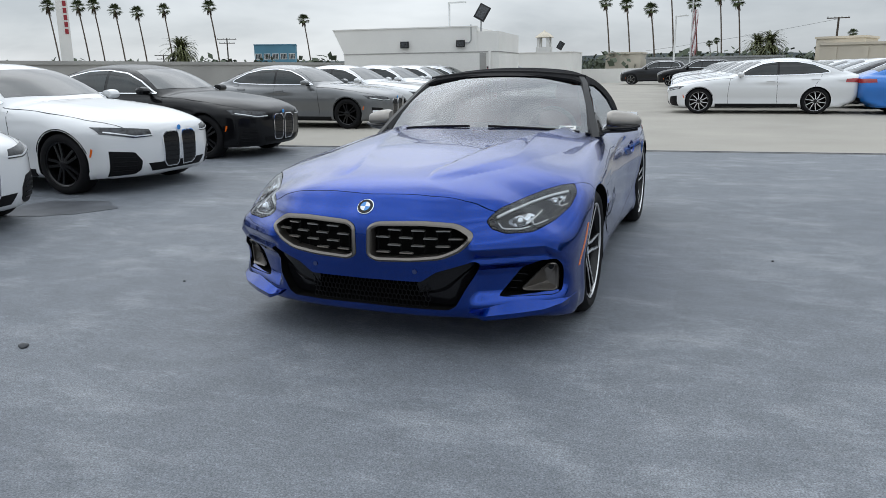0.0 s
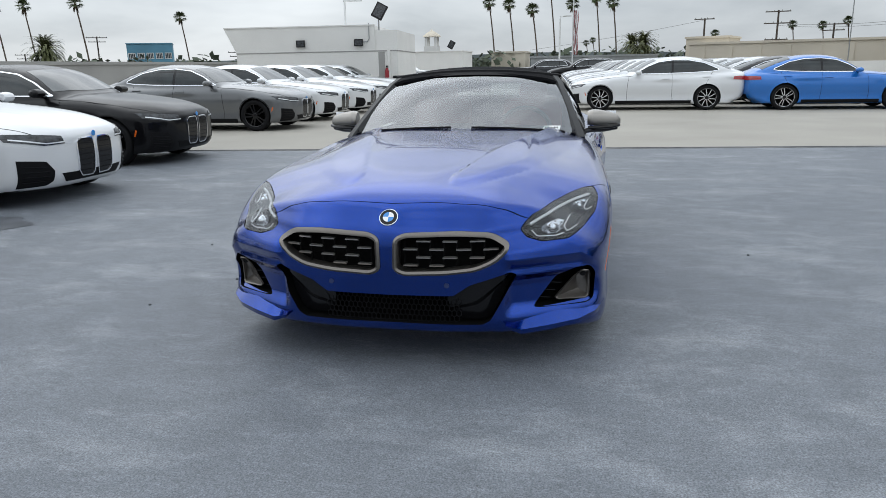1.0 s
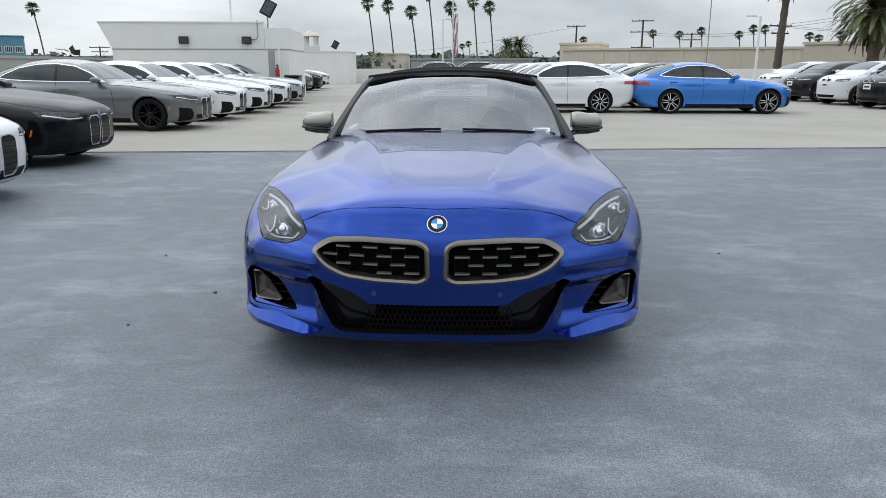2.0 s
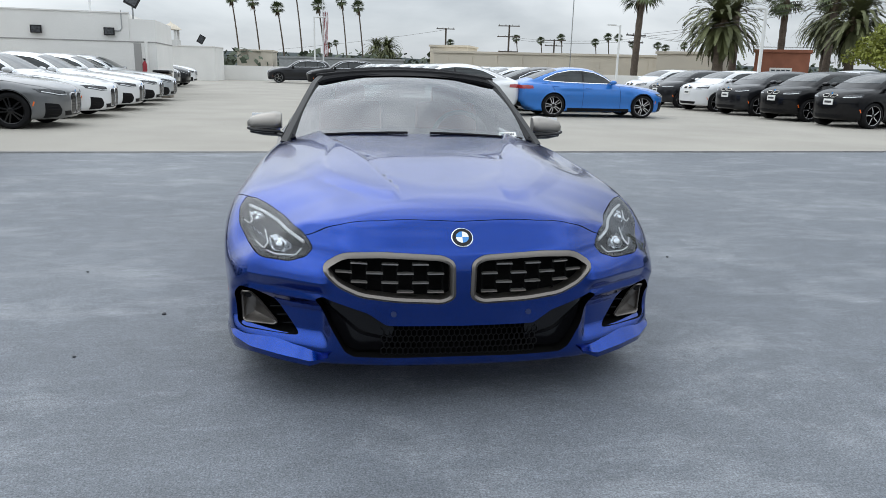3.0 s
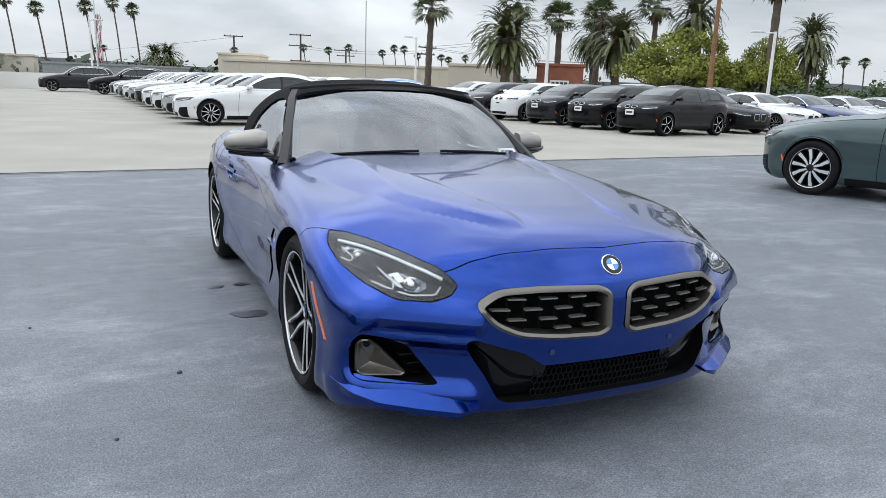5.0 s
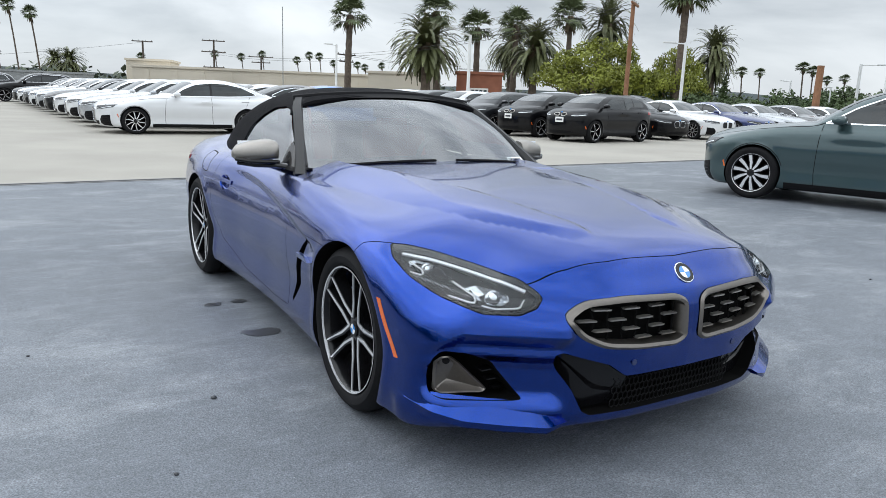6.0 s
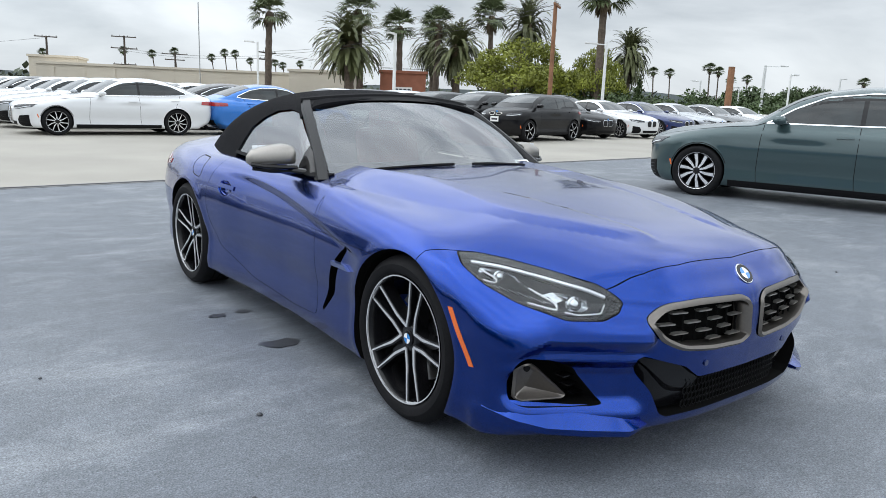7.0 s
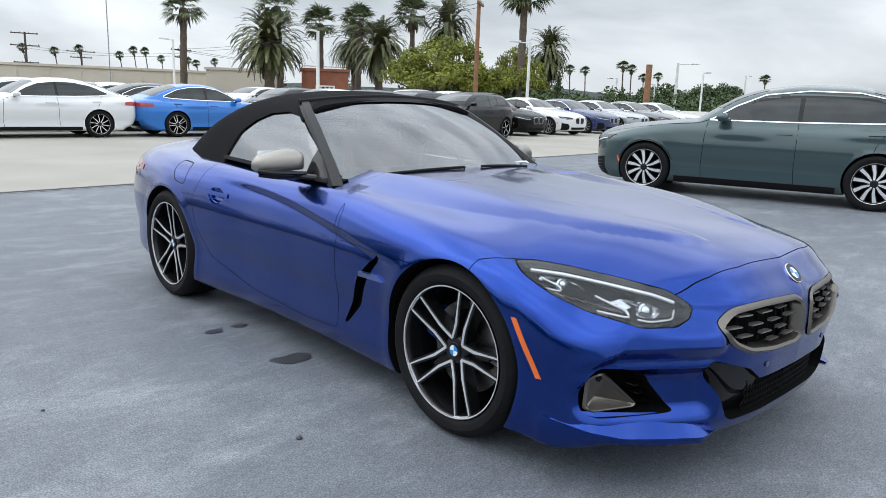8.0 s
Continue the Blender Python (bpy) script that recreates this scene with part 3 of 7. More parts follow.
def sport_wheel(car, at, turn):
    """The roadster's wheel: five twin spokes, black with machined faces that end in a bridge at the rim."""
    R, rim, width = 0.331, 0.257, 0.25
    w = part("wheel", lathe([(rim * 0.975, 0.0), (rim, 0.004), (rim, -0.006), (rim * 0.965, -0.02), (rim * 0.945, -width * 0.6), (rim * 0.91, -width * 0.62),
                             (rim * 0.93, -0.03), (rim * 0.955, -0.008)], 72, "x", True), [DARKALLOY], car, at=at)
    part("rim_lip", lathe([(rim * 0.968, -0.003), (rim * 0.972, 0.003), (rim * 0.990, 0.004), (rim * 0.992, -0.003)], 72, "x", True), ALLOY, w)
    prof = [(rim * 0.99, -0.006), (rim + 0.010, 0.006), (rim + 0.022, 0.011), (rim + 0.040, 0.012), (R - 0.022, 0.004), (R - 0.006, -0.012), (R, -0.03), (R, -width * 0.5), (R, -width + 0.03),
            (R - 0.01, -width + 0.005), (rim + 0.03, -width), (rim * 0.96, -width + 0.02)]
    tyre = part("tyre", lathe(prof, 72, "x", True), RUBBER, w)
    for xg in (-0.075, -0.115, -0.155, -0.195):
        part("tread_groove", lathe([(R - 0.004, xg), (R + 0.0006, xg), (R + 0.0006, xg - 0.010), (R - 0.004, xg - 0.010)], 56, "x", True), VOID, tyre)
    for i in range(5):
        spin = Matrix.Rotation(radians(turn + 72 * i), 4, "X")
        arms, faces_ = [], []
        for s in (1, -1):
            line = [(s * 0.028, 0.038), (s * 0.0255, 0.070), (s * 0.0235, 0.108), (s * 0.031, 0.17), (s * 0.0400, 0.252)]
            arms.append(bar(line, (0.030, 0.026, 0.026, 0.024, 0.024), -0.062, -0.0085, 0.030))
            faces_.append(bar(line, (0.0115, 0.0105, 0.0115, 0.0075, 0.0065), -0.010, -0.0055, 0.030))
        faces_.append(bar([(-0.040, 0.2475), (0.0, 0.2500), (0.040, 0.2475)], (0.0085, 0.0085, 0.0085), -0.010, -0.003))
        arms.append(bar([(0.0, 0.045), (0.0, 0.110), (0.0, 0.16)], (0.036, 0.030, 0.010), -0.075, -0.040, 0.030))
        part("spoke", moved(join(*arms), spin), DARKALLOY, w, smooth=20)
        part("spoke_face", moved(join(*faces_), spin), ALLOY, w, "machined bright spoke face", smooth=20)
    part("hub", lathe([(0.060, -0.10), (0.060, -0.046), (0.050, -0.036), (0.034, -0.034), (0.0, -0.034)], 28, "x"), DARKALLOY, w)
    cap = part("hub_cap", lathe([(0.033, -0.036), (0.033, -0.030), (0.029, -0.028), (0.0, -0.0275)], 28, "x"), TRIM, w)
    for q, m in enumerate((ROUNDBLUE, ROUNDWHITE)):
        fan = []
        for s in (0, 2):
            a0 = (q + s) * math.pi / 2
            arc = [(-0.0262, 0.021 * math.cos(a0 + t * math.pi / 16), 0.021 * math.sin(a0 + t * math.pi / 16)) for t in range(9)]
            fan.append(([(-0.0262, 0, 0)] + arc, [tuple(range(10))]))
        part("cap_quarter", join(*fan), m, cap, smooth=0)
    for i in range(5):
        a = 2 * math.pi * (i + 0.5) / 5 + radians(turn)
        part("wheel_bolt", moved(lathe([(0.011, -0.08), (0.011, -0.045), (0.008, -0.041), (0, -0.041)], 10, "x"), Matrix.Translation((0, -0.047 * math.sin(a), 0.047 * math.cos(a)))), STEEL, w)
    part("brake_disc", lathe([(0.07, -0.105), (0.178, -0.105), (0.178, -0.132), (0.07, -0.132)], 48, "x", True), STEEL, w)
    part("brake_hat", lathe([(0.082, -0.135), (0.082, -0.092), (0.06, -0.085), (0, -0.085)], 24, "x"), DARK, w)
    cal = box(-0.155, -0.085, -0.062, 0.062, 0.128, 0.215, 0.014)
    part("brake_caliper", moved(cal, Matrix.Rotation(radians(72), 4, "X")), CALIPER, w)
    # added black disc behind the brake, in place of the wheel well's shade
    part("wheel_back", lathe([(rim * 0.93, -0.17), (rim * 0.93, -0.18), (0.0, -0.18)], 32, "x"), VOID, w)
    return w


# ---- the roadster ----
_fc = curve((0.10, -0.76), (0.19, -0.846), (0.24, -0.862), (0.36, -0.872), (0.47, -0.880), (0.55, -0.878), (0.62, -0.862), (0.674, -0.817), (0.735, -0.757), (0.77, -0.68), (0.80, -0.56), (0.86, -0.1), (0.95, 0.9))
_plan = curve((0, 0), (0.2, 0.005), (0.35, 0.024), (0.45, 0.047), (0.53, 0.076), (0.60, 0.116), (0.676, 0.168), (0.75, 0.218), (0.83, 0.278), (0.88, 0.340), (0.92, 0.45), (0.95, 0.60), (1.2, 2.4))
_flare = curve((0.2, 0.95), (0.45, 1.0), (0.56, 1.0), (0.66, 1.06), (0.8, 1.25))
_hc = curve((-0.95, 0.66), (-0.80, 0.735), (-0.6, 0.787), (-0.3, 0.835), (0, 0.871), (0.4, 0.893), (0.8, 0.908), (1.0, 0.910), (1.4, 0.905), (2.3, 0.925), (2.8, 0.945), (3.2, 0.935), (3.42, 0.90))
_hx = curve((-0.9, 0.56), (-0.63, 0.667), (-0.5, 0.70), (-0.34, 0.787), (-0.18, 0.865), (0, 0.892), (0.5, 0.94), (1.0, 1.02), (2.0, 1.02), (2.47, 0.94), (3.0, 0.90), (3.4, 0.80))
_w = curve((-0.85, 0.82), (-0.5, 0.908), (-0.3, 0.933), (0, 0.942), (0.35, 0.936), (0.8, 0.912), (1.2, 0.895), (1.6, 0.897), (2.0, 0.915), (2.47, 0.938), (2.9, 0.905), (3.2, 0.845), (3.45, 0.72))
_sz = curve((0.10, 0.075), (0.16, 0.035), (0.24, 0.018), (0.36, 0.024), (0.48, 0.006), (0.58, 0.0), (0.68, 0.012), (0.78, 0.045), (0.86, 0.095), (0.92, 0.16), (1.0, 0.30))
_low = curve((-0.9, 0.195), (-0.70, 0.185), (-0.45, 0.13), (0, 0.145), (2.4, 0.155), (3.0, 0.20), (3.45, 0.27))
_rc = curve((0.15, 3.20), (0.3, 3.38), (0.5, 3.45), (0.7, 3.44), (0.9, 3.43), (1.0, 3.38))
_crease = curve((0.2, 0.61), (0.47, 0.64), (0.78, 0.695), (1.5, 0.785), (2.0, 0.81))
_ridge = curve((-0.62, 0.235), (-0.5, 0.24), (-0.3, 0.285), (0.3, 0.42), (0.85, 0.55))
_ridge_out = curve((-0.64, 0.30), (-0.5, 0.375), (-0.25, 0.535), (0.1, 0.65), (0.5, 0.72), (0.85, 0.76))
AXLE_F, AXLE_R = 0.040, 2.520
_cut = [(-0.075, 0.0), (0.0, -0.024), (0.045, 0.012), (0.072, 0.004), (0.10, 0.032), (0.13, 0.045), (0.30, 0.045)]
_cut_u, _cut_v = np.array([a for a, b in _cut]), np.array([b for a, b in _cut])


def roadster(x, y, z):
    """Negative inside the roadster's body, without its roof."""
    x = np.abs(x)
    # nose and bumper: a sharp fold with an undercut and a shelf above the corner inlets
    below = 0.507 - 0.63 * np.clip(x - 0.80, 0, 0.1) - z
    inlet = np.interp(below, _cut_u, _cut_v) * step(x, 0.475, 0.525) * (1 - step(x, 0.85, 0.915)) * step(z, 0.235, 0.305)
    beak = np.exp(-((x - 0.02) / 0.05) ** 2) * 0.006 * step(z, 0.42, 0.5) * (1 - step(z, 0.66, 0.74))
    cheek = 0.055 * np.exp(-((x - 0.58) / 0.13) ** 2) * step(z, 0.53, 0.62) * (1 - 0.5 * step(z, 0.66, 0.74))
    f = _fc(z) + _plan(x) * _flare(z) + cheek + inlet - beak
    front = (f - y) * 0.75
    # bonnet: two raised folds that run back from the nose to the pillars
    top = _hc(y) - 0.13 * (x / _hx(y)) ** 3
    d = x - _ridge(y)
    fade = step(y, -0.62, -0.42) * (1 - step(y, 0.95, 1.1))
    top = top + fade * (0.026 * step(d, -0.035, 0.006) * np.clip(1 - d / (_ridge_out(y) - _ridge(y)), 0, 1) - 0.010 * np.exp(-((x - 0.70) / 0.10) ** 2) * step(y, -0.3, 0.2))
    above = (z - top) * 0.9
    # flanks: a fold rises from the side vent to the handle, hollow below it
    under = np.clip(_crease(y) - z, 0, None)
    hollow = step(_crease(y) - z, -0.004, 0.042) * np.exp(-under / 0.20) * step(y, 0.30, 0.48) * (1 - step(y, 1.45, 2.1))
    s = _w(y) - _sz(z) * (0.45 + 0.55 * np.maximum(step(y, -0.1, 0.5), step(z, 0.5, 0.6))) - 0.026 * hollow
    s = s + 0.016 * (1 - step(z, 0.20, 0.262)) * (1 - step(y, -0.46, -0.36))
    lip = np.exp(-((np.hypot(y - AXLE_F, z - 0.33) - 0.365) / 0.03) ** 2) + np.exp(-((np.hypot(y - AXLE_R, z - 0.33) - 0.365) / 0.03) ** 2)
    flank = x - s - 0.004 * lip
    back = (y - (_rc(z) - 0.5 * _plan(x))) * 0.8
    under_edge = _low(y) + (0.004 * (1 - step(x, 0.44, 0.47)) - 0.018) * (1 - step(y, -0.70, -0.5))
    return smax(smax(smax(smax(flank, above, 0.07), front, 0.02), back, 0.04), under_edge - z, 0.008)


def wheel_arch(r, x0, x1, n=24):
    """The upper half of a wheel housing."""
    pts, fcs = [], []
    for i in range(n + 1):
        a = radians(-12 + 204 * i / n)
        for rr in (r, r + 0.006):
            pts += [(x0, rr * math.cos(a), rr * math.sin(a)), (x1, rr * math.cos(a), rr * math.sin(a))]
    for i in range(n):
        k = 4 * i
        for a, b in ((0, 1), (1, 3), (3, 2), (2, 0)):
            fcs.append((k + a, k + b, k + 4 + b, k + 4 + a))
    fcs += [(0, 2, 3, 1), (4 * n, 4 * n + 1, 4 * n + 3, 4 * n + 2)]
    return fixed((pts, fcs))


def mirrored(me):
    """The half of a mesh at x below zero, and its mirror image."""
    bm = bmesh.new()
    bm.from_mesh(me)
    geo = bm.verts[:] + bm.edges[:] + bm.faces[:]
    bmesh.ops.bisect_plane(bm, geom=geo, dist=1e-5, plane_co=(0, 0, 0), plane_no=(1, 0, 0), clear_outer=True)
    twin = bmesh.ops.duplicate(bm, geom=bm.verts[:] + bm.edges[:] + bm.faces[:])["geom"]
    for v in twin:
        if isinstance(v, bmesh.types.BMVert):
            v.co.x = -v.co.x
    bmesh.ops.reverse_faces(bm, faces=[f for f in twin if isinstance(f, bmesh.types.BMFace)])
    bmesh.ops.remove_doubles(bm, verts=[v for v in bm.verts if abs(v.co.x) < 2e-5], dist=1e-4)
    bm.to_mesh(me)
    bm.free()
    return me


def folds(y):
    """Angles from the spine at which the bonnet's ridge and the flank's fold lie."""
    at = np.array([max(y, -0.1)])
    return math.atan2(float(_ridge(at)[0]), float(_hc(at)[0]) - 0.5), math.atan2(0.90, float(_crease(np.maximum(at, 0.2))[0]) - 0.5)


def build_roadster():
    g = roadster
    car = tagged(new("roadster"), "metallic blue two-seat convertible with closed black canvas top", "car")
    # skin, then bonnet and doors lifted out of it
    P, F = shell(g, -0.10, 2.7, 0.50, 180, 100, 30, 340, bend=folds, dense=0.26)
    skin = make_mesh("skin", (P, F), [BLUE, VOID], 0)
    def sunk(outline, depth, mid_depth=None):
        pts = list(outline) + [middle(outline)]
        ys = lay(g, "y", pts)[:, 1]
        return prism(outline, [y + depth for y in ys[:-1]] + [ys[-1] + (mid_depth or depth)], "y", -1.6)

    lamp = rounded([(0.548, 0.618), (0.560, 0.640), (0.592, 0.671), (0.66, 0.695), (0.74, 0.718), (0.80, 0.728), (0.848, 0.726), (0.872, 0.690), (0.862, 0.642), (0.815, 0.598), (0.745, 0.570), (0.64, 0.568), (0.575, 0.588)], 0.014)
    skin = carve(skin, sunk([(-x, z) for x, z in lamp], 0.10))
    bonnet_plan = [(0, -0.765), (0.3, -0.745), (0.45, -0.716), (0.596, -0.662), (0.66, -0.540), (0.74, -0.352), (0.855, -0.178), (0.90, -0.085), (0.96, -0.045), (1.1, -0.04),
                   (1.1, 0.765), (0.868, 0.765), (0.83, 0.80), (0.75, 0.90), (0.66, 0.885), (0.5, 0.835), (0.33, 0.80), (0.31, 0.775), (0, 0.765)]
    full = bonnet_plan + [(-x, y) for x, y in reversed(bonnet_plan[1:-1])]
    hood = finish(carve(skin, prism(full, 0.640, "z", 1.3), "INTERSECT"), g)
    door_side = rounded([(0.772, 0.862), (0.80, 0.70), (0.772, 0.236), (1.06, 0.218), (1.55, 0.246), (2.0, 0.348), (2.12, 0.50), (2.16, 0.66), (2.10, 0.80), (2.04, 1.02), (0.772, 1.02)], 0.04)
    doors = {s: finish(carve(skin, prism(door_side, s * 0.70, "x", s * 1.3), "INTERSECT"), g) for s in (1, -1)}
    body = carve(skin, prism(grown(full, 0.003), 0.6375, "z", 1.31))
    body = carve(body, join(*[prism(grown(door_side, 0.003), s * 0.705, "x", s * 1.31) for s in (1, -1)]))

    # wheel arches, cockpit, side vents
    arcs = []
    for yc in (AXLE_F, AXLE_R):
        ring = [(yc + 0.353 * math.cos(a * math.pi / 32), 0.335 + 0.353 * math.sin(a * math.pi / 32)) for a in range(64)]
        arcs += [prism(ring, s * 0.60, "x", s * 1.3) for s in (1, -1)]
    cockpit = prism(rounded([(-0.66, 1.02), (0.66, 1.02), (0.66, 2.28), (-0.66, 2.28)], 0.12), 0.32, "z", 1.5)
    body = carve(body, join(cockpit, *arcs))
    hood = finish(mirrored(carve(hood, join(*arcs[:2]))), g)
    vent = rounded([(0.53, 0.585), (0.462, 0.632), (0.47, 0.60), (0.545, 0.505), (0.60, 0.38), (0.70, 0.275), (0.715, 0.285), (0.66, 0.39), (0.615, 0.505)], 0.012)
    body = carve(body, join(*[prism(vent, s * 0.855, "x", s * 1.3) for s in (1, -1)]))

    # mouth, kidneys, corner inlets, headlights
    kidney = rounded([(0.030, 0.600), (0.075, 0.622), (0.30, 0.632), (0.44, 0.622), (0.525, 0.568), (0.470, 0.500), (0.38, 0.460), (0.25, 0.446), (0.07, 0.438), (0.026, 0.462)], 0.035)
    inner = grown(kidney, -0.020)
    mouth = rounded([(0, 0.350), (0.28, 0.352), (0.35, 0.400), (0.515, 0.452), (0.545, 0.440), (0.435, 0.238), (0.40, 0.218), (0, 0.222)], 0.012)[5:-5]
    mouth = [(0, 0.350)] + mouth + [(0, 0.222)]
    mouth_full = mouth + [(-x, z) for x, z in reversed(mouth) if x > 0]
    fog = rounded([(0.842, 0.437), (0.780, 0.437), (0.70, 0.405), (0.605, 0.276), (0.64, 0.270), (0.835, 0.262), (0.862, 0.274), (0.868, 0.40)], 0.016)
    cuts = [sunk(mouth_full, 0.14)]
    for o, d in ((kidney, 0.075), (fog, 0.11)):
        cuts.append(sunk([(-x, z) for x, z in o], d))
    for c in cuts:
        body = carve(body, c)
    body = finish(mirrored(body), g)
    part("body", body, None, car)
    part("bonnet", hood, None, car, "clamshell bonnet with two raised folds")

    for s in (1, -1):
        def both(geo):
            return geo if s > 0 else flipped(geo)

        scoop = lathe([(0.0, -1.0), (0.38, -0.92), (0.71, -0.71), (0.92, -0.38), (1.0, 0.0), (0.92, 0.38), (0.71, 0.71), (0.38, 0.92), (0.0, 1.0)], 28, "x")
        scoop = [(s * 0.905 + 0.036 * x, 1.905 + 0.098 * y, 0.706 + 0.054 * z) for x, y, z in scoop[0]], scoop[1]
        door = part("door", finish(carve(doors[s], scoop, index=0), g), None, car)
        # door handle across its cup
        part("handle_pad", patch(g, "x", [(1.835, 0.676), (1.965, 0.678)], [(1.835, 0.738), (1.965, 0.742)], 10, 6, -0.034, 0.004, s), NAVY, door)
        part("handle", patch(g, "x", [(1.800, 0.694), (2.010, 0.698)], [(1.800, 0.716), (2.010, 0.722)], 12, 4, 0.006, 0.010, s), BLUE, door)
        # kidney: frame, mesh bars, blades
        ko, ki = [(s * x, z) for x, z in kidney], [(s * x, z) for x, z in inner]
        yo, yi = lay(g, "y", ko)[:, 1], lay(g, "y", ki)[:, 1]
        k = len(ko)
        pts = [(x, y - 0.004, z) for (x, z), y in zip(ko, yo)] + [(x * 0.5 + a * 0.5, y - 0.013, z * 0.5 + b * 0.5) for (x, z), (a, b), y in zip(ko, ki, yo)] + \
              [(x, y - 0.006, z) for (x, z), y in zip(ki, yi)] + [(x, y + 0.055, z) for (x, z), y in zip(ki, yi)] + [(x, y + 0.03, z) for (x, z), y in zip(ko, yo)]
        fcs = []
        for r in range(4):
            for i in range(k):
                j = (i + 1) % k
                q = (r * k + i, r * k + j, (r + 1) * k + j, (r + 1) * k + i)
                fcs.append(q if s < 0 else q[::-1])
        grille = part("kidney_grille", (pts, fcs), BRONZE, car, "satin grey-bronze kidney frame", smooth=50)

        def inside(x, z, poly):
            c = False
            for i in range(len(poly)):
                (x0, z0), (x1, z1) = poly[i - 1], poly[i]
                if (z0 > z) != (z1 > z) and x < (x1 - x0) * (z - z0) / (z1 - z0) + x0:
                    c = not c
            return c

        kx, kz = np.meshgrid(np.linspace(0.0, 0.56, 57), np.linspace(0.42, 0.66, 25))
        ky = lay(g, "y", np.stack([s * kx.ravel(), kz.ravel()], 1))[:, 1].reshape(kx.shape)

        def face_y(x, z):
            i, j = min(max((x / 0.01), 0), 55.99), min(max((z - 0.42) / 0.01, 0), 23.99)
            a, b = int(i), int(j)
            u, v = i - a, j - b
            return (ky[b, a] * (1 - u) + ky[b, a + 1] * u) * (1 - v) + (ky[b + 1, a] * (1 - u) + ky[b + 1, a + 1] * u) * v

        slim = grown(inner, -0.006)
        pitch, rise = 0.112, 0.0345
        zig = []
        for row in range(6):
            zc = 0.448 + rise * row
            for col in range(-1, 6):
                xc = 0.045 + pitch * (col + 0.5 * (row % 2))
                ends = [(xc - 0.030, zc), (xc + 0.030, zc)]
                if all(inside(x, z, slim) for x, z in ends):
                    y = [face_y(x, z) for x, z in ends]
                    bar = ([], [])
                    for (x, z), yy in zip(ends, y):
                        bar[0].extend([(x, yy + 0.010, z - 0.0030), (x, yy + 0.007, z + 0.0030), (x, yy + 0.030, z + 0.0035), (x, yy + 0.030, z - 0.0035)])
                    bar = bar[0], [(0, 1, 5, 4), (1, 2, 6, 5), (2, 3, 7, 6), (3, 0, 4, 7), (3, 2, 1, 0), (4, 5, 6, 7)]
                    part("grille_blade", both(bar), BLADEMETAL, grille, smooth=20)
                for dx in (-1, 1):
                    a, b = (xc + dx * 0.030, zc), (xc + dx * 0.026 + dx * 0.0, zc + rise)
                    b = (xc + dx * (pitch / 2 - 0.030), zc + rise)
                    if inside(*a, inner) and inside(*b, inner):
                        y = [face_y(*a), face_y(*b)]
                        zig.append(tube([(a[0], y[0] + 0.028, a[1]), (b[0], y[1] + 0.028, b[1])], 0.0045, 5))
        tagged(part("grille_lattice", both(join(*zig)), VOID, grille), kind="stuff")
        # blade under the corner inlet: sloping top, upright lip, flat underside
        rails = (((0.498, -0.775, 0.226), (0.585, -0.722, 0.268), (0.70, -0.655, 0.272), (0.80, -0.575, 0.274), (0.865, -0.515, 0.276), (0.892, -0.445, 0.272)),
                 ((0.498, -0.826, 0.217), (0.562, -0.816, 0.202), (0.685, -0.744, 0.207), (0.802, -0.662, 0.212), (0.875, -0.575, 0.226), (0.912, -0.45, 0.240)),
                 ((0.502, -0.822, 0.206), (0.565, -0.808, 0.180), (0.687, -0.736, 0.183), (0.800, -0.653, 0.188), (0.871, -0.568, 0.200), (0.909, -0.45, 0.205)),
                 ((0.502, -0.700, 0.200), (0.560, -0.690, 0.176), (0.660, -0.610, 0.178), (0.760, -0.550, 0.180), (0.820, -0.490, 0.184), (0.850, -0.44, 0.190)))
        rows = [tuple(p) for rail in rails for p in along(rail, 26)]
        fcs = [(r * 26 + k2, r * 26 + k2 + 1, ((r + 1) % 4) * 26 + k2 + 1, ((r + 1) % 4) * 26 + k2) for r in range(4) for k2 in range(25)]
        fcs += [tuple(r * 26 for r in range(4)), tuple(r * 26 + 25 for r in range(4))]
        part("bumper_blade", both(fixed((rows, fcs))), BLUE, car, smooth=26)
        # inlet: satin frame piece and dark fins
        tri = rounded([(0.838, 0.412), (0.806, 0.412), (0.772, 0.385), (0.690, 0.296), (0.706, 0.283), (0.828, 0.272), (0.844, 0.280), (0.846, 0.39)], 0.010)
        n = len(tri)
        loops = [(tri, 0.022), (grown(tri, -0.005), 0.014), (grown(tri, -0.010), 0.017), (grown(tri, -0.013), 0.030)]
        pts = []
        for loop, dep in loops:
            yt = lay(g, "y", [(s * x, z) for x, z in loop])[:, 1]
            pts += [(x, y + dep, z) for (x, z), y in zip(loop, yt)]
        mx, mz = middle(tri)
        pts.append((mx, lay(g, "y", [(s * mx, mz)])[0][1] + 0.050, mz))
        fcs = [(r * n + i, (r + 1) * n + i, (r + 1) * n + (i + 1) % n, r * n + (i + 1) % n) for r in range(3) for i in range(n)]
        fcs += [(3 * n + i, 4 * n, 3 * n + (i + 1) % n) for i in range(n)]
        trim = part("inlet_trim", both((pts, fcs)), BRONZE, car, "satin grey-bronze corner inlet trim", smooth=40)
        part("inlet_sensor", both(moved(lathe([(0.014, 0), (0.014, 0.006), (0, 0.008)], 14, "y"), Matrix.Translation((0.812, lay(g, "y", [(s * 0.812, 0.392)])[0][1] + 0.018, 0.392)))), DARK, trim)
        fins = [box(0.61 + 0.02 * i, 0.672 + 0.025 * i, -0.64, -0.60, 0.295 + 0.035 * i, 0.299 + 0.035 * i) for i in range(3)]
        for fin in fins:
            part("inlet_fin", both(fin), TRIM, car)
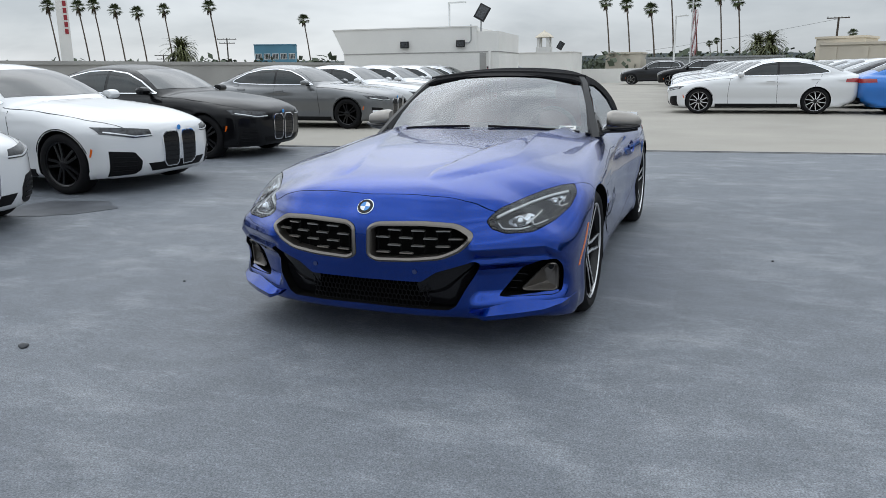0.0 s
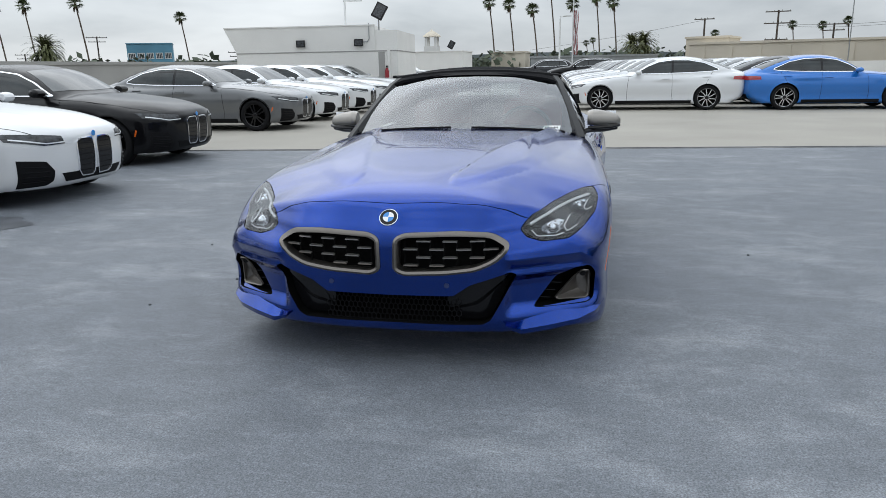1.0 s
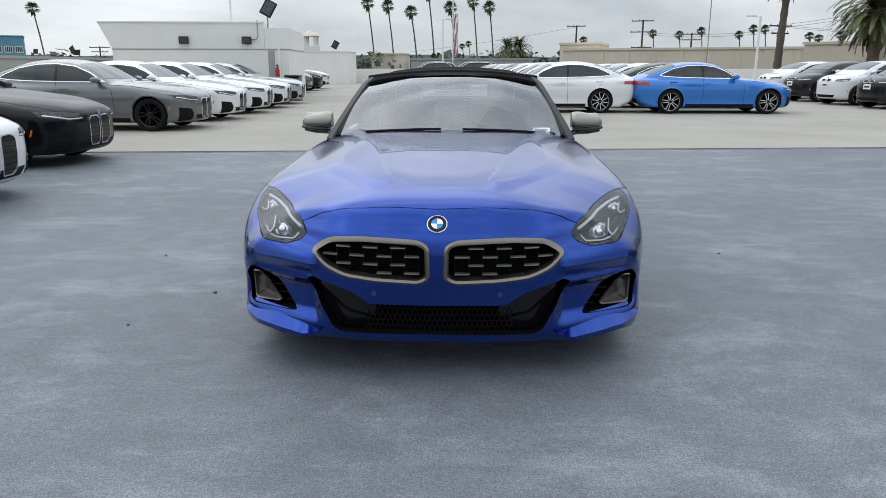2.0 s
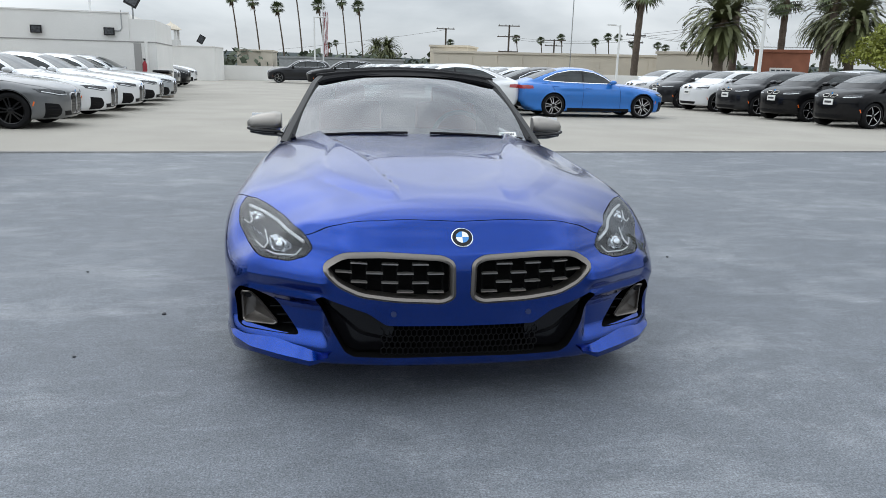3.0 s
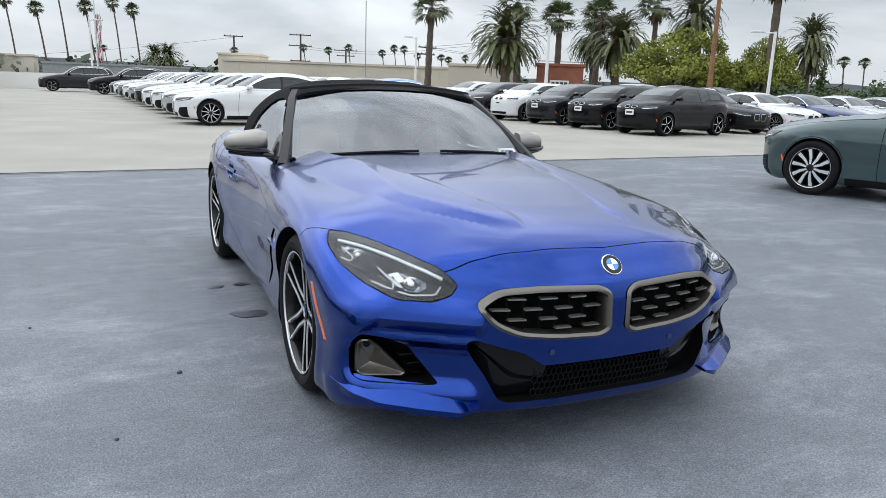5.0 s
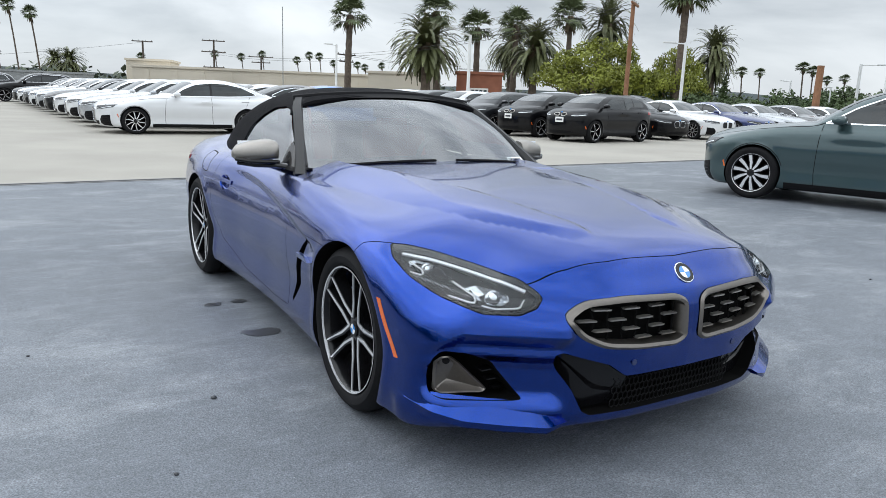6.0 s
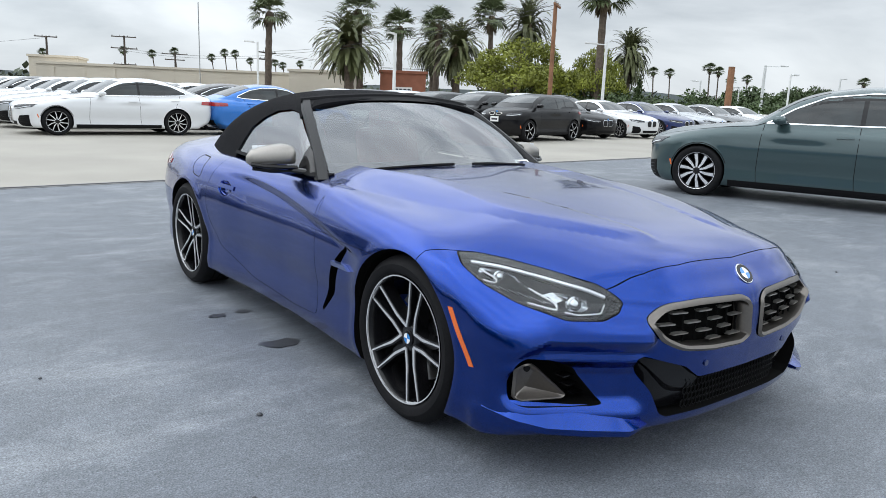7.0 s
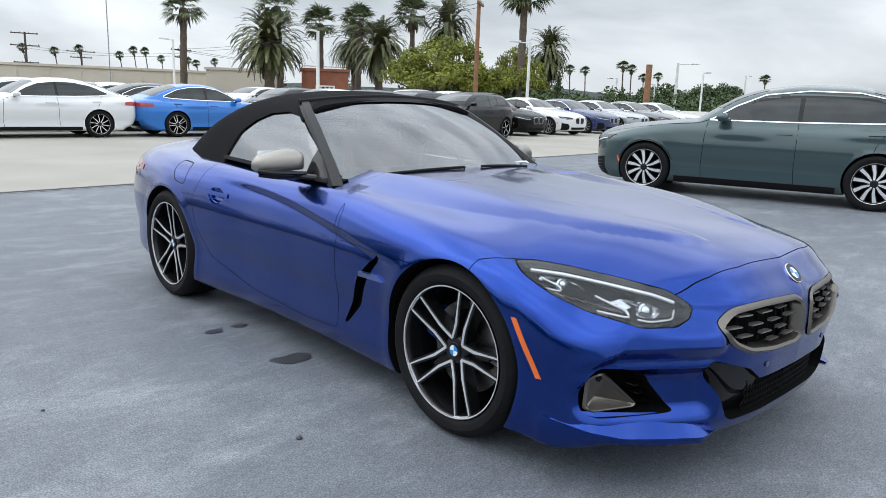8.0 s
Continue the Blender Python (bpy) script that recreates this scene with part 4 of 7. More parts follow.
        # black panel at each end of the mouth
        lo = [(0.275, 0.232), (0.40, 0.226), (0.430, 0.240), (0.528, 0.432)]
        hi = [(0.250, 0.336), (0.30, 0.366), (0.352, 0.402), (0.512, 0.444)]
        L, Hh = along(lo, 12), along(hi, 12)
        rows = []
        for t, dd in ((0, 0.040), (0.45, 0.026), (0.5, 0.036), (0.55, 0.026), (1.0, 0.016)):
            uv = L * (1 - t) + Hh * t
            yy = lay(g, "y", uv * np.array([s, 1]))[:, 1]
            rows += [(u, y + dd + 0.012, v) for (u, v), y in zip(uv, yy)]
        fcs = [(r * 12 + i, r * 12 + i + 1, r * 12 + 13 + i, r * 12 + 12 + i) for r in range(4) for i in range(11)]
        part("duct_panel", both((rows, fcs)), TRIM, car, smooth=25)
        # headlight: lens, dark bowl, light signature, projector
        lens_out = [(s * x, z) for x, z in grown(lamp, -0.003)]
        cx, cz = s * 0.71, 0.645
        ringsn = 7
        uv = [(cx + (x - cx) * q / ringsn, cz + (z - cz) * q / ringsn) for q in range(1, ringsn + 1) for x, z in lens_out] + [(cx, cz)]
        LP = lay(g, "y", uv)
        LP = LP + slope(g, LP) * 0.001
        n = len(lens_out)
        fcs = [(q * n + i, q * n + (i + 1) % n, (q + 1) * n + (i + 1) % n, (q + 1) * n + i) for q in range(ringsn - 1) for i in range(n)]
        fcs += [(i, len(uv) - 1, (i + 1) % n) for i in range(n)]
        light = part("headlight", (LP, fcs if s > 0 else [f[::-1] for f in fcs]), LENS, car, "clear headlight with angular light strips", smooth=60)
        light.visible_shadow = False

        def inner_many(xz, d):
            p = lay(g, "y", [(s * x, z) for x, z in xz])
            return [Vector(q) for q in p - slope(g, p) * d]

        rim_pts = inner_many(lamp, 0.002) + inner_many(grown(lamp, -0.016), 0.010)
        n = len(lamp)
        part("headlight_rim", ([tuple(p) for p in rim_pts], [(i, (i + 1) % n, n + (i + 1) % n, n + i) for i in range(n)]), TRIM, light)
        bowl_pts = inner_many(grown(lamp, -0.006), 0.012) + inner_many([(0.71 + (x - 0.71) * 0.7, cz + (z - cz) * 0.7) for x, z in lamp], 0.045) + inner_many([(0.71, 0.645)], 0.06)
        part("headlight_bowl", ([tuple(p) for p in bowl_pts], [(i, (i + 1) % n, n + (i + 1) % n, n + i) for i in range(n)] + [(n + i, n + (i + 1) % n, 2 * n) for i in range(n)]), BOWL, light)
        upper = [(0.590, 0.640), (0.635, 0.664), (0.70, 0.683), (0.77, 0.701), (0.832, 0.708)]
        part("light_strip", tube(inner_many(along(upper, 14), 0.014), 0.0065, 6), STRIP, light)
        lower = [(0.60, 0.615), (0.622, 0.594), (0.70, 0.590), (0.735, 0.600)]
        part("light_strip", tube(inner_many(along(lower, 12), 0.015), 0.0030, 6), STRIP, light)
        hook = [(0.755, 0.650), (0.735, 0.622), (0.75, 0.604), (0.79, 0.612)]
        part("light_strip", tube(inner_many(along(hook, 10), 0.016), 0.0035, 6), STRIP, light)
        hook2 = [(0.83, 0.690), (0.812, 0.668), (0.822, 0.655), (0.85, 0.662)]
        part("light_strip", tube(inner_many(along(hook2, 10), 0.014), 0.003, 6), STRIP, light)
        # bright shrouds with a dark throat round each projector
        for x, z, w2, h2 in ((0.690, 0.628, 0.050, 0.026), (0.795, 0.680, 0.040, 0.021)):
            ring8 = [(x + w2 * math.cos((k + 0.5) * math.pi / 4) * 1.05, z + h2 * math.sin((k + 0.5) * math.pi / 4) + 0.10 * w2 * math.cos((k + 0.5) * math.pi / 4)) for k in range(8)]
            ring4 = [(x + (a - x) * 0.62, z + (b - z) * 0.68) for a, b in ring8]
            sp = inner_many(ring8, 0.026) + inner_many(ring4, 0.046)
            shroud = part("reflector", ([tuple(q) for q in sp], [(k, (k + 1) % 8, 8 + (k + 1) % 8, 8 + k) for k in range(8)]), REFLECTOR, light, smooth=0)
        for k in range(7):
            fx = 0.735 + 0.017 * k
            q = inner_many([(fx, 0.618 + 0.006 * k), (fx + 0.014, 0.630 + 0.006 * k)], 0.030)
            part("reflector_rib", tube(q, 0.0026, 5), REFLECTOR, light)
        for x, z, r in ((0.690, 0.628, 0.023), (0.795, 0.680, 0.019)):
            c = inner_many([(x, z)], 0.03)[0]
            ball = lathe([(r * 1.25, -0.012), (r * 1.25, 0.002), (r, 0.006), (r * 0.98, 0.010), (r * 0.7, 0.017), (r * 0.35, 0.021), (0, 0.022)], 20, "z")
            part("projector", moved(ball, Matrix.Translation(c) @ Vector((s * 0.35, -0.9, 0.2)).to_track_quat("Z", "Y").to_matrix().to_4x4()), REFLECTOR, light)
        # side marker, side vent fin, fuel flap seam
        part("side_marker", patch(g, "x", [(-0.298, 0.552), (-0.402, 0.362)], [(-0.276, 0.552), (-0.380, 0.360)], 12, 3, 0.0015, 0.006, s), AMBER, car, "amber side marker lamp")
        fin = [(s * 0.915, 0.60, 0.535), (s * 0.918, 0.595, 0.515), (s * 0.932, 0.420, 0.522), (s * 0.930, 0.470, 0.540), (s * 0.925, 0.585, 0.538)]
        part("vent_fin", ([p for p in fin] + [(p[0] - s * 0.02, p[1], p[2]) for p in fin], [(0, 1, 2, 3, 4), (9, 8, 7, 6, 5)] + [(i, i + 5, (i + 1) % 5 + 5, (i + 1) % 5) for i in range(5)]), ALLOYBLUE, car, smooth=0)
        # mirror: cap, black foot and glass
        cap_pts, cap_f = [], []
        nn, mm = 18, 11
        for i in range(mm):
            t = i / (mm - 1)
            xx = s * (0.795 + 0.215 * t)
            hy = 0.088 * (1 - 0.55 * t ** 2.2) * (0.55 + 0.45 * math.sin(min(1, t * 4 + 0.3) * math.pi / 2)) * (0.30 if i == mm - 1 else 1)
            hz = 0.070 * (1 - 0.50 * t ** 2.4) * (0.6 + 0.4 * math.sin(min(1, t * 3 + 0.35) * math.pi / 2)) * (0.35 if i == mm - 1 else 1)
            cy, cz2 = 1.255 + 0.05 * t, 0.935 - 0.012 * t
            for k2 in range(nn):
                a = 2 * math.pi * k2 / nn
                ca, sa = math.cos(a), math.sin(a)
                yy = cy - hy * math.copysign(abs(ca) ** 0.75, ca) if ca > 0 else cy + 0.30 * hy * abs(ca) ** 0.4
                cap_pts.append((xx, yy, cz2 + (hz * abs(sa) ** 0.8 if sa > 0 else -0.036 * abs(sa) ** 0.5 * (0.5 if i == mm - 1 else 1))))
        cap_f = [(i * nn + k2, i * nn + (k2 + 1) % nn, (i + 1) * nn + (k2 + 1) % nn, (i + 1) * nn + k2) for i in range(mm - 1) for k2 in range(nn)]
        cap_f += [tuple(range(nn)), tuple(range((mm - 1) * nn, mm * nn))]
        mirror = part("wing_mirror", fixed((cap_pts, cap_f)), CAPMETAL, car, "satin grey-bronze mirror cap on a black foot", smooth=50)
        foot = [(s * 0.76, 1.10, 0.868), (s * 0.82, 1.19, 0.872), (s * 0.90, 1.245, 0.874), (s * 0.985, 1.285, 0.882)]
        ft = tube(foot, 0.02, 10, [0.022, 0.022, 0.026, 0.018])
        ft = [(x, y * 1.0, 0.874 + (z - 0.874) * 0.75) for x, y, z in ft[0]], ft[1]
        part("mirror_foot", ft, TRIM, mirror)
        part("mirror_belt", tube([(s * 0.80, 1.165, 0.888), (s * 0.87, 1.172, 0.889), (s * 0.95, 1.20, 0.892), (s * 1.0, 1.26, 0.899)], 0.011, 8), TRIM, mirror)
        part("mirror_glass", moved(box(-0.085, 0.085, -0.003, 0.003, -0.055, 0.055, 0.002), Matrix.Translation((s * 0.895, 1.302, 0.934))), CHROME, mirror)
        # door window and pillar
        wl_, wh_ = [(0.99, 0.872), (1.5, 0.885), (2.05, 0.898)], [(0.995, 0.876), (1.25, 1.03), (1.50, 1.158), (1.62, 1.170), (1.78, 1.155), (1.90, 1.11), (1.99, 1.045), (2.05, 0.902)]
        win = patch(cabin, "x", wl_, wh_, 26, 8, -0.004, 0.001, s)
        side_glass = part("side_window", win, GLASS, car, smooth=60)
        side_glass.visible_shadow = False
        part("window_seal", strip(cabin, "x", [(0.97, 0.862), (1.5, 0.878), (2.08, 0.893)], 0.018, 20, 0.006, 0.02, s), DARK, car)
        part("mirror_sail", patch(cabin, "x", [(0.985, 0.868), (1.20, 0.874)], [(0.995, 0.884), (1.19, 0.992)], 10, 4, 0.004, 0.006, s), TRIM, car)
        pillar = [(s * 0.775, 0.965, 0.845), (s * 0.735, 1.07, 0.925), (s * 0.69, 1.20, 1.015), (s * 0.645, 1.33, 1.10), (s * 0.605, 1.455, 1.175), (s * 0.565, 1.545, 1.215)]
        rows = []
        for p, wdt in zip(pillar, (0.05, 0.046, 0.042, 0.040, 0.038, 0.036)):
            rows += [(p[0] + s * 0.010, p[1] + wdt * 0.85, p[2] - 0.012), (p[0] + s * 0.012, p[1], p[2] + 0.004), (p[0] - s * wdt * 0.55, p[1] - wdt * 0.55, p[2] + 0.006), (p[0] - s * wdt, p[1] - wdt * 0.35, p[2] - 0.012), (p[0] - s * 0.03, p[1] + wdt * 0.5, p[2] - 0.03)]
        pf = [(r * 5 + i, r * 5 + (i + 1) % 5, r * 5 + 5 + (i + 1) % 5, r * 5 + 5 + i) for r in range(5) for i in range(5)] + [(0, 1, 2, 3, 4), (29, 28, 27, 26, 25)]
        part("windscreen_pillar", fixed((rows, pf)), PILLAR, car, smooth=30)
        # tail lamp, fuel flap
        part("tail_lamp", patch(g, "x", [(2.98, 0.745), (3.12, 0.73), (3.22, 0.72)], [(2.98, 0.775), (3.12, 0.80), (3.22, 0.80)], 12, 4, 0.004, 0.01, s), RED, car, "red tail lamp")
        if s < 0:
            flap = rounded([(2.27, 0.72), (2.40, 0.735), (2.46, 0.80), (2.46, 0.845), (2.30, 0.838)], 0.04)
            part("fuel_flap", strip(g, "x", flap + flap[:1], 0.004, 60, 0.0006, 0.004, s), DARK, car)
        for yc in (AXLE_F, AXLE_R):
            wx = 0.910
            at = pose(s * wx, yc, 0.331) if s > 0 else pose(s * wx, yc, 0.331, 0, 0, 180)
            sport_wheel(car, at, -18 if yc == AXLE_F else -4)
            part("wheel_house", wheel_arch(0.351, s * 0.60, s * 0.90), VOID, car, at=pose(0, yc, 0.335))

    # mouth mesh and back
    hexes = []
    cells = [(0.0205 * col + (0.0102 if row % 2 else 0), 0.236 + 0.025 * row) for row in range(5) for col in range(-14, 15) if abs(0.0205 * col + (0.0102 if row % 2 else 0)) < 0.30]
    for (xc, zc), q in zip(cells, lay(g, "y", cells)):
        r, y = 0.0125, q[1] + 0.035
        hexes.append(tube([(xc + r * math.sin(a * math.pi / 3), y, zc + r * 1.25 * math.cos(a * math.pi / 3)) for a in range(7)], 0.0024, 4))
    tagged(part("mouth_mesh", join(*hexes), DARK, car), kind="stuff")
    for xx in (-0.255, 0.255):
        part("park_sensor", moved(lathe([(0.011, 0), (0.011, 0.004), (0.009, 0.006), (0, 0.006)], 16, "y"), Matrix.Translation((xx, lay(g, "y", [(xx, 0.40)])[0][1] - 0.004, 0.40))), NAVY, car)
    # round badge on the nose
    p = lay(g, "y", [(0, 0.676)])[0]
    nrm = Vector(slope(g, [p])[0])
    at = Matrix.Translation(Vector(p) + nrm * 0.001) @ nrm.to_track_quat("Z", "Y").to_matrix().to_4x4()
    badge = part("badge", lathe([(0.041, -0.006), (0.041, 0.003), (0.039, 0.0045), (0, 0.005)], 40), CHROME, car, "round badge with blue and white quarters", at=at)
    part("badge_ring", lathe([(0.0375, 0.0048), (0.0375, 0.0056), (0, 0.0056)], 40), TRIM, badge)
    for q in range(4):
        a0 = q * math.pi / 2
        arc = [(0.024 * math.cos(a0 + t * math.pi / 16), 0.024 * math.sin(a0 + t * math.pi / 16), 0.0064) for t in range(9)]
        part("badge_quarter", ([(0, 0, 0.0064)] + arc, [tuple(range(10))]), ROUNDBLUE if q % 2 else ROUNDWHITE, badge, smooth=0)

    # windscreen, header, canvas top
    rows = []
    nu, nv = 25, 12
    for j in range(nv):
        t = j / (nv - 1)
        for i in range(nu):
            u = -1 + 2 * i / (nu - 1)
            b = Vector((u * 0.735, 0.865 + 0.135 * u * u, 0.905 - 0.045 * u * u))
            h = Vector((u * 0.575, 1.475 + 0.075 * u * u, 1.252 - 0.042 * u * u))
            q = b.lerp(h, t) + Vector((0, -0.35, 0.9)).normalized() * (0.030 * math.sin(math.pi * t))
            rows.append(tuple(q))
    ws = part("windscreen", (rows, [(j * nu + i, j * nu + i + 1, j * nu + nu + i + 1, j * nu + nu + i) for j in range(nv - 1) for i in range(nu - 1)]), GLASS, car, "raked clear windscreen", smooth=60)
    ws.visible_shadow = False
    part("windscreen_band", ([(x, y - 0.003, z + 0.006) for x, y, z in rows[-2 * nu:]], [(i, i + 1, nu + i + 1, nu + i) for i in range(nu - 1)]), DARK, ws)
    # black printed border of the screen, behind the glass
    edge = []
    for j in range(nv - 1):
        for i in range(nu - 1):
            if i < 1 or i >= nu - 2 or j < 1:
                edge.append((j * nu + i, j * nu + i + 1, j * nu + nu + i + 1, j * nu + nu + i))
    part("screen_border", ([(x, y + 0.004, z - 0.006) for x, y, z in rows], edge), TRIM, ws)
    part("cowl", ([(x, y - 0.022, z - 0.006) for x, y, z in rows[:nu]] + [(x, y + 0.02, z - 0.004) for x, y, z in rows[:nu]], [(i, i + 1, nu + i + 1, nu + i) for i in range(nu - 1)]), DARK, car)
    header = [(0.585 * u, 1.485 + 0.075 * u * u, 1.256 - 0.042 * u * u) for u in [k / 10 - 1 for k in range(21)]]
    part("header_rail", tube(header, 0.017, 8), DARK, car)
    top = part("canvas_top", canvas(), [FABRIC, LINING], car, "closed black canvas top", smooth=45)
    O = np.array([(u * (0.43 - 0.06 * v), 3.3, 1.04 + 0.12 * v) for v in np.linspace(0, 1, 5) for u in np.linspace(-1, 1, 9)])
    pane = shoot(cabin, O, np.tile([0, -1.0, 0], (45, 1)), 1.4, 0.0, False, 60)
    pane = part("rear_window", (pane - slope(cabin, pane) * 0.005, [(j * 9 + i, j * 9 + i + 1, j * 9 + i + 10, j * 9 + i + 9) for j in range(4) for i in range(8)]), REARGLASS, car, "small dark rear window in the canvas top")
    pane.visible_shadow = False
    for x0, x1 in ((-0.62, -0.05), (0.08, 0.66)):
        pts = [(x0 + (x1 - x0) * k / 8, 0.855 + 0.135 * ((x0 + (x1 - x0) * k / 8) / 0.735) ** 2 - 0.015, 0.918 - 0.045 * ((x0 + (x1 - x0) * k / 8) / 0.735) ** 2) for k in range(9)]
        part("wiper", tube(pts, 0.008, 6), DARK, car)
    part("mirror_housing", moved(box(-0.055, 0.055, -0.03, 0.03, -0.035, 0.03, 0.015), Matrix.Translation((0, 1.40, 1.18))), TRIM, car)
    part("inner_mirror", moved(box(-0.12, 0.12, -0.015, 0.015, -0.03, 0.03, 0.012), Matrix.Translation((0.0, 1.47, 1.145)) @ Matrix.Rotation(radians(12), 4, "X")), TRIM, car)
    slip = part("window_label", moved(box(-0.055, 0.055, -0.001, 0.001, -0.02, 0.02), Matrix.Translation((0.575, 0.978, 0.905)) @ Matrix.Rotation(radians(-58), 4, "X")), PAPER, car)
    for k in range(9):
        part("label_bar", moved(box(-0.042 + 0.0095 * k, -0.036 + 0.0095 * k, -0.0025, -0.0012, -0.010, 0.006), Matrix.Translation((0.575, 0.978, 0.905)) @ Matrix.Rotation(radians(-58), 4, "X")), INK, slip)
    # cabin: dashboard, seats, steering wheel
    part("dashboard", box(-0.66, 0.66, 1.00, 1.36, 0.60, 0.89, 0.06), DASH, car)
    for s in (1, -1):
        seat = part("seat", box(s * 0.36 - 0.24, s * 0.36 + 0.24, 1.52, 2.02, 0.36, 0.56, 0.07), LEATHER, car, "red leather bucket seat")
        back = moved(box(-0.23, 0.23, -0.07, 0.07, 0, 0.62, 0.06), Matrix.Translation((s * 0.36, 2.0, 0.44)) @ Matrix.Rotation(radians(-14), 4, "X"))
        part("seat_back", back, LEATHER, seat)
        part("headrest", moved(box(-0.11, 0.11, -0.05, 0.05, 0, 0.14, 0.04), Matrix.Translation((s * 0.36, 2.15, 1.02)) @ Matrix.Rotation(radians(-10), 4, "X")), LEATHER, seat)
    ring = [(0.185 * math.cos(a * math.pi / 14), 0.185 * math.sin(a * math.pi / 14), 0) for a in range(29)]
    at = Matrix.Translation((0.36, 1.43, 0.83)) @ Matrix.Rotation(radians(68), 4, "X")
    part("steering_wheel", moved(join(tube(ring, 0.016, 8), box(-0.17, 0.17, -0.018, 0.018, -0.01, 0.01, 0.006), box(-0.06, 0.06, -0.05, 0.05, -0.02, 0.02, 0.015)), at), DASH, car)
    return car


_roof = curve((0.9, 0.90), (1.20, 1.10), (1.42, 1.232), (1.6, 1.272), (1.8, 1.284), (2.0, 1.268), (2.2, 1.222), (2.4, 1.145), (2.6, 1.035), (2.8, 0.925))
_cw = curve((0.80, 0.80), (0.89, 0.762), (1.0, 0.715), (1.1, 0.655), (1.18, 0.59), (1.25, 0.48), (1.31, 0.30))
_ct = curve((0.9, 1.02), (1.5, 1.0), (2.05, 0.985), (2.35, 0.96), (2.6, 0.90), (2.9, 0.80))


def cabin(x, y, z):
    """Negative inside the closed canvas top and side glass."""
    x = np.abs(x)
    return smax(x - _cw(z) * _ct(y), (z - (_roof(y) - 0.055 * (x / 0.6) ** 2.2)) * 0.85, 0.06)


def canvas():
    """The canvas: a shell over the cabin from the header to the tail, open at the door windows."""
    nu, nv = 46, 61
    ys = np.linspace(1.44, 2.84, nu)
    O, D = [], []
    for y in ys:
        for k in range(nv):
            a = radians(-2 + 184 * k / (nv - 1))
            O.append((0, y, 0.885))
            D.append((math.cos(a), 0, math.sin(a)))
    P = shoot(cabin, O, D, 1.2)
    N = slope(cabin, P)
    pts = np.concatenate([P + N * 0.004, P - N * 0.014])
    window = [(0.9, 0.80), (0.995, 0.868), (1.25, 1.022), (1.50, 1.150), (1.62, 1.164), (1.78, 1.150), (1.90, 1.105), (1.99, 1.042), (2.055, 0.905), (2.06, 0.80)]
    n = nu * nv
    faces = []
    for i in range(nu - 1):
        for k in range(nv - 1):
            a = i * nv + k
            faces += [(a, a + 1, a + nv + 1, a + nv), (n + a, n + a + nv, n + a + nv + 1, n + a + 1)]
    for i in range(nu - 1):
        a, b = i * nv, i * nv + nv - 1
        faces += [(a, a + nv, n + a + nv, n + a), (b + nv, b, n + b, n + b + nv)]
    for k in range(nv - 1):
        a, b = k, (nu - 1) * nv + k
        faces += [(a + 1, a, n + a, n + a + 1), (b, b + 1, n + b + 1, n + b)]
    me = make_mesh("canvas_top", fixed((pts, faces)), [FABRIC, LINING], 0)
    me.polygons.foreach_set("material_index", [k % 2 if k < 2 * (nu - 1) * (nv - 1) else 0 for k in range(len(me.polygons))])
    me = carve(me, join(prism(window, 0.3, "x", 1.2), prism(window, -0.3, "x", -1.2)), index=0)
    me = carve(me, prism(rounded([(-0.42, 1.05), (0.42, 1.05), (0.36, 1.15), (-0.36, 1.15)], 0.03), 2.75, "y", 2.05), index=0)
    bm = bmesh.new()
    bm.from_mesh(me)
    return bm


BOWL = material("headlight_bowl", (0.012, 0.013, 0.014), rough=0.4, spec=0.3, vary=0.5, scale=40)
REFLECTOR = material("lamp_reflector", (0.62, 0.63, 0.65), rough=0.12, metal=1.0)
STRIP = material("light_guide", (0.80, 0.82, 0.84), rough=0.2, metal=0.2)
ALLOYBLUE = paint("pale_blue_metal", (0.10, 0.15, 0.35), metal=0.7)
roadster_thing = build_roadster()


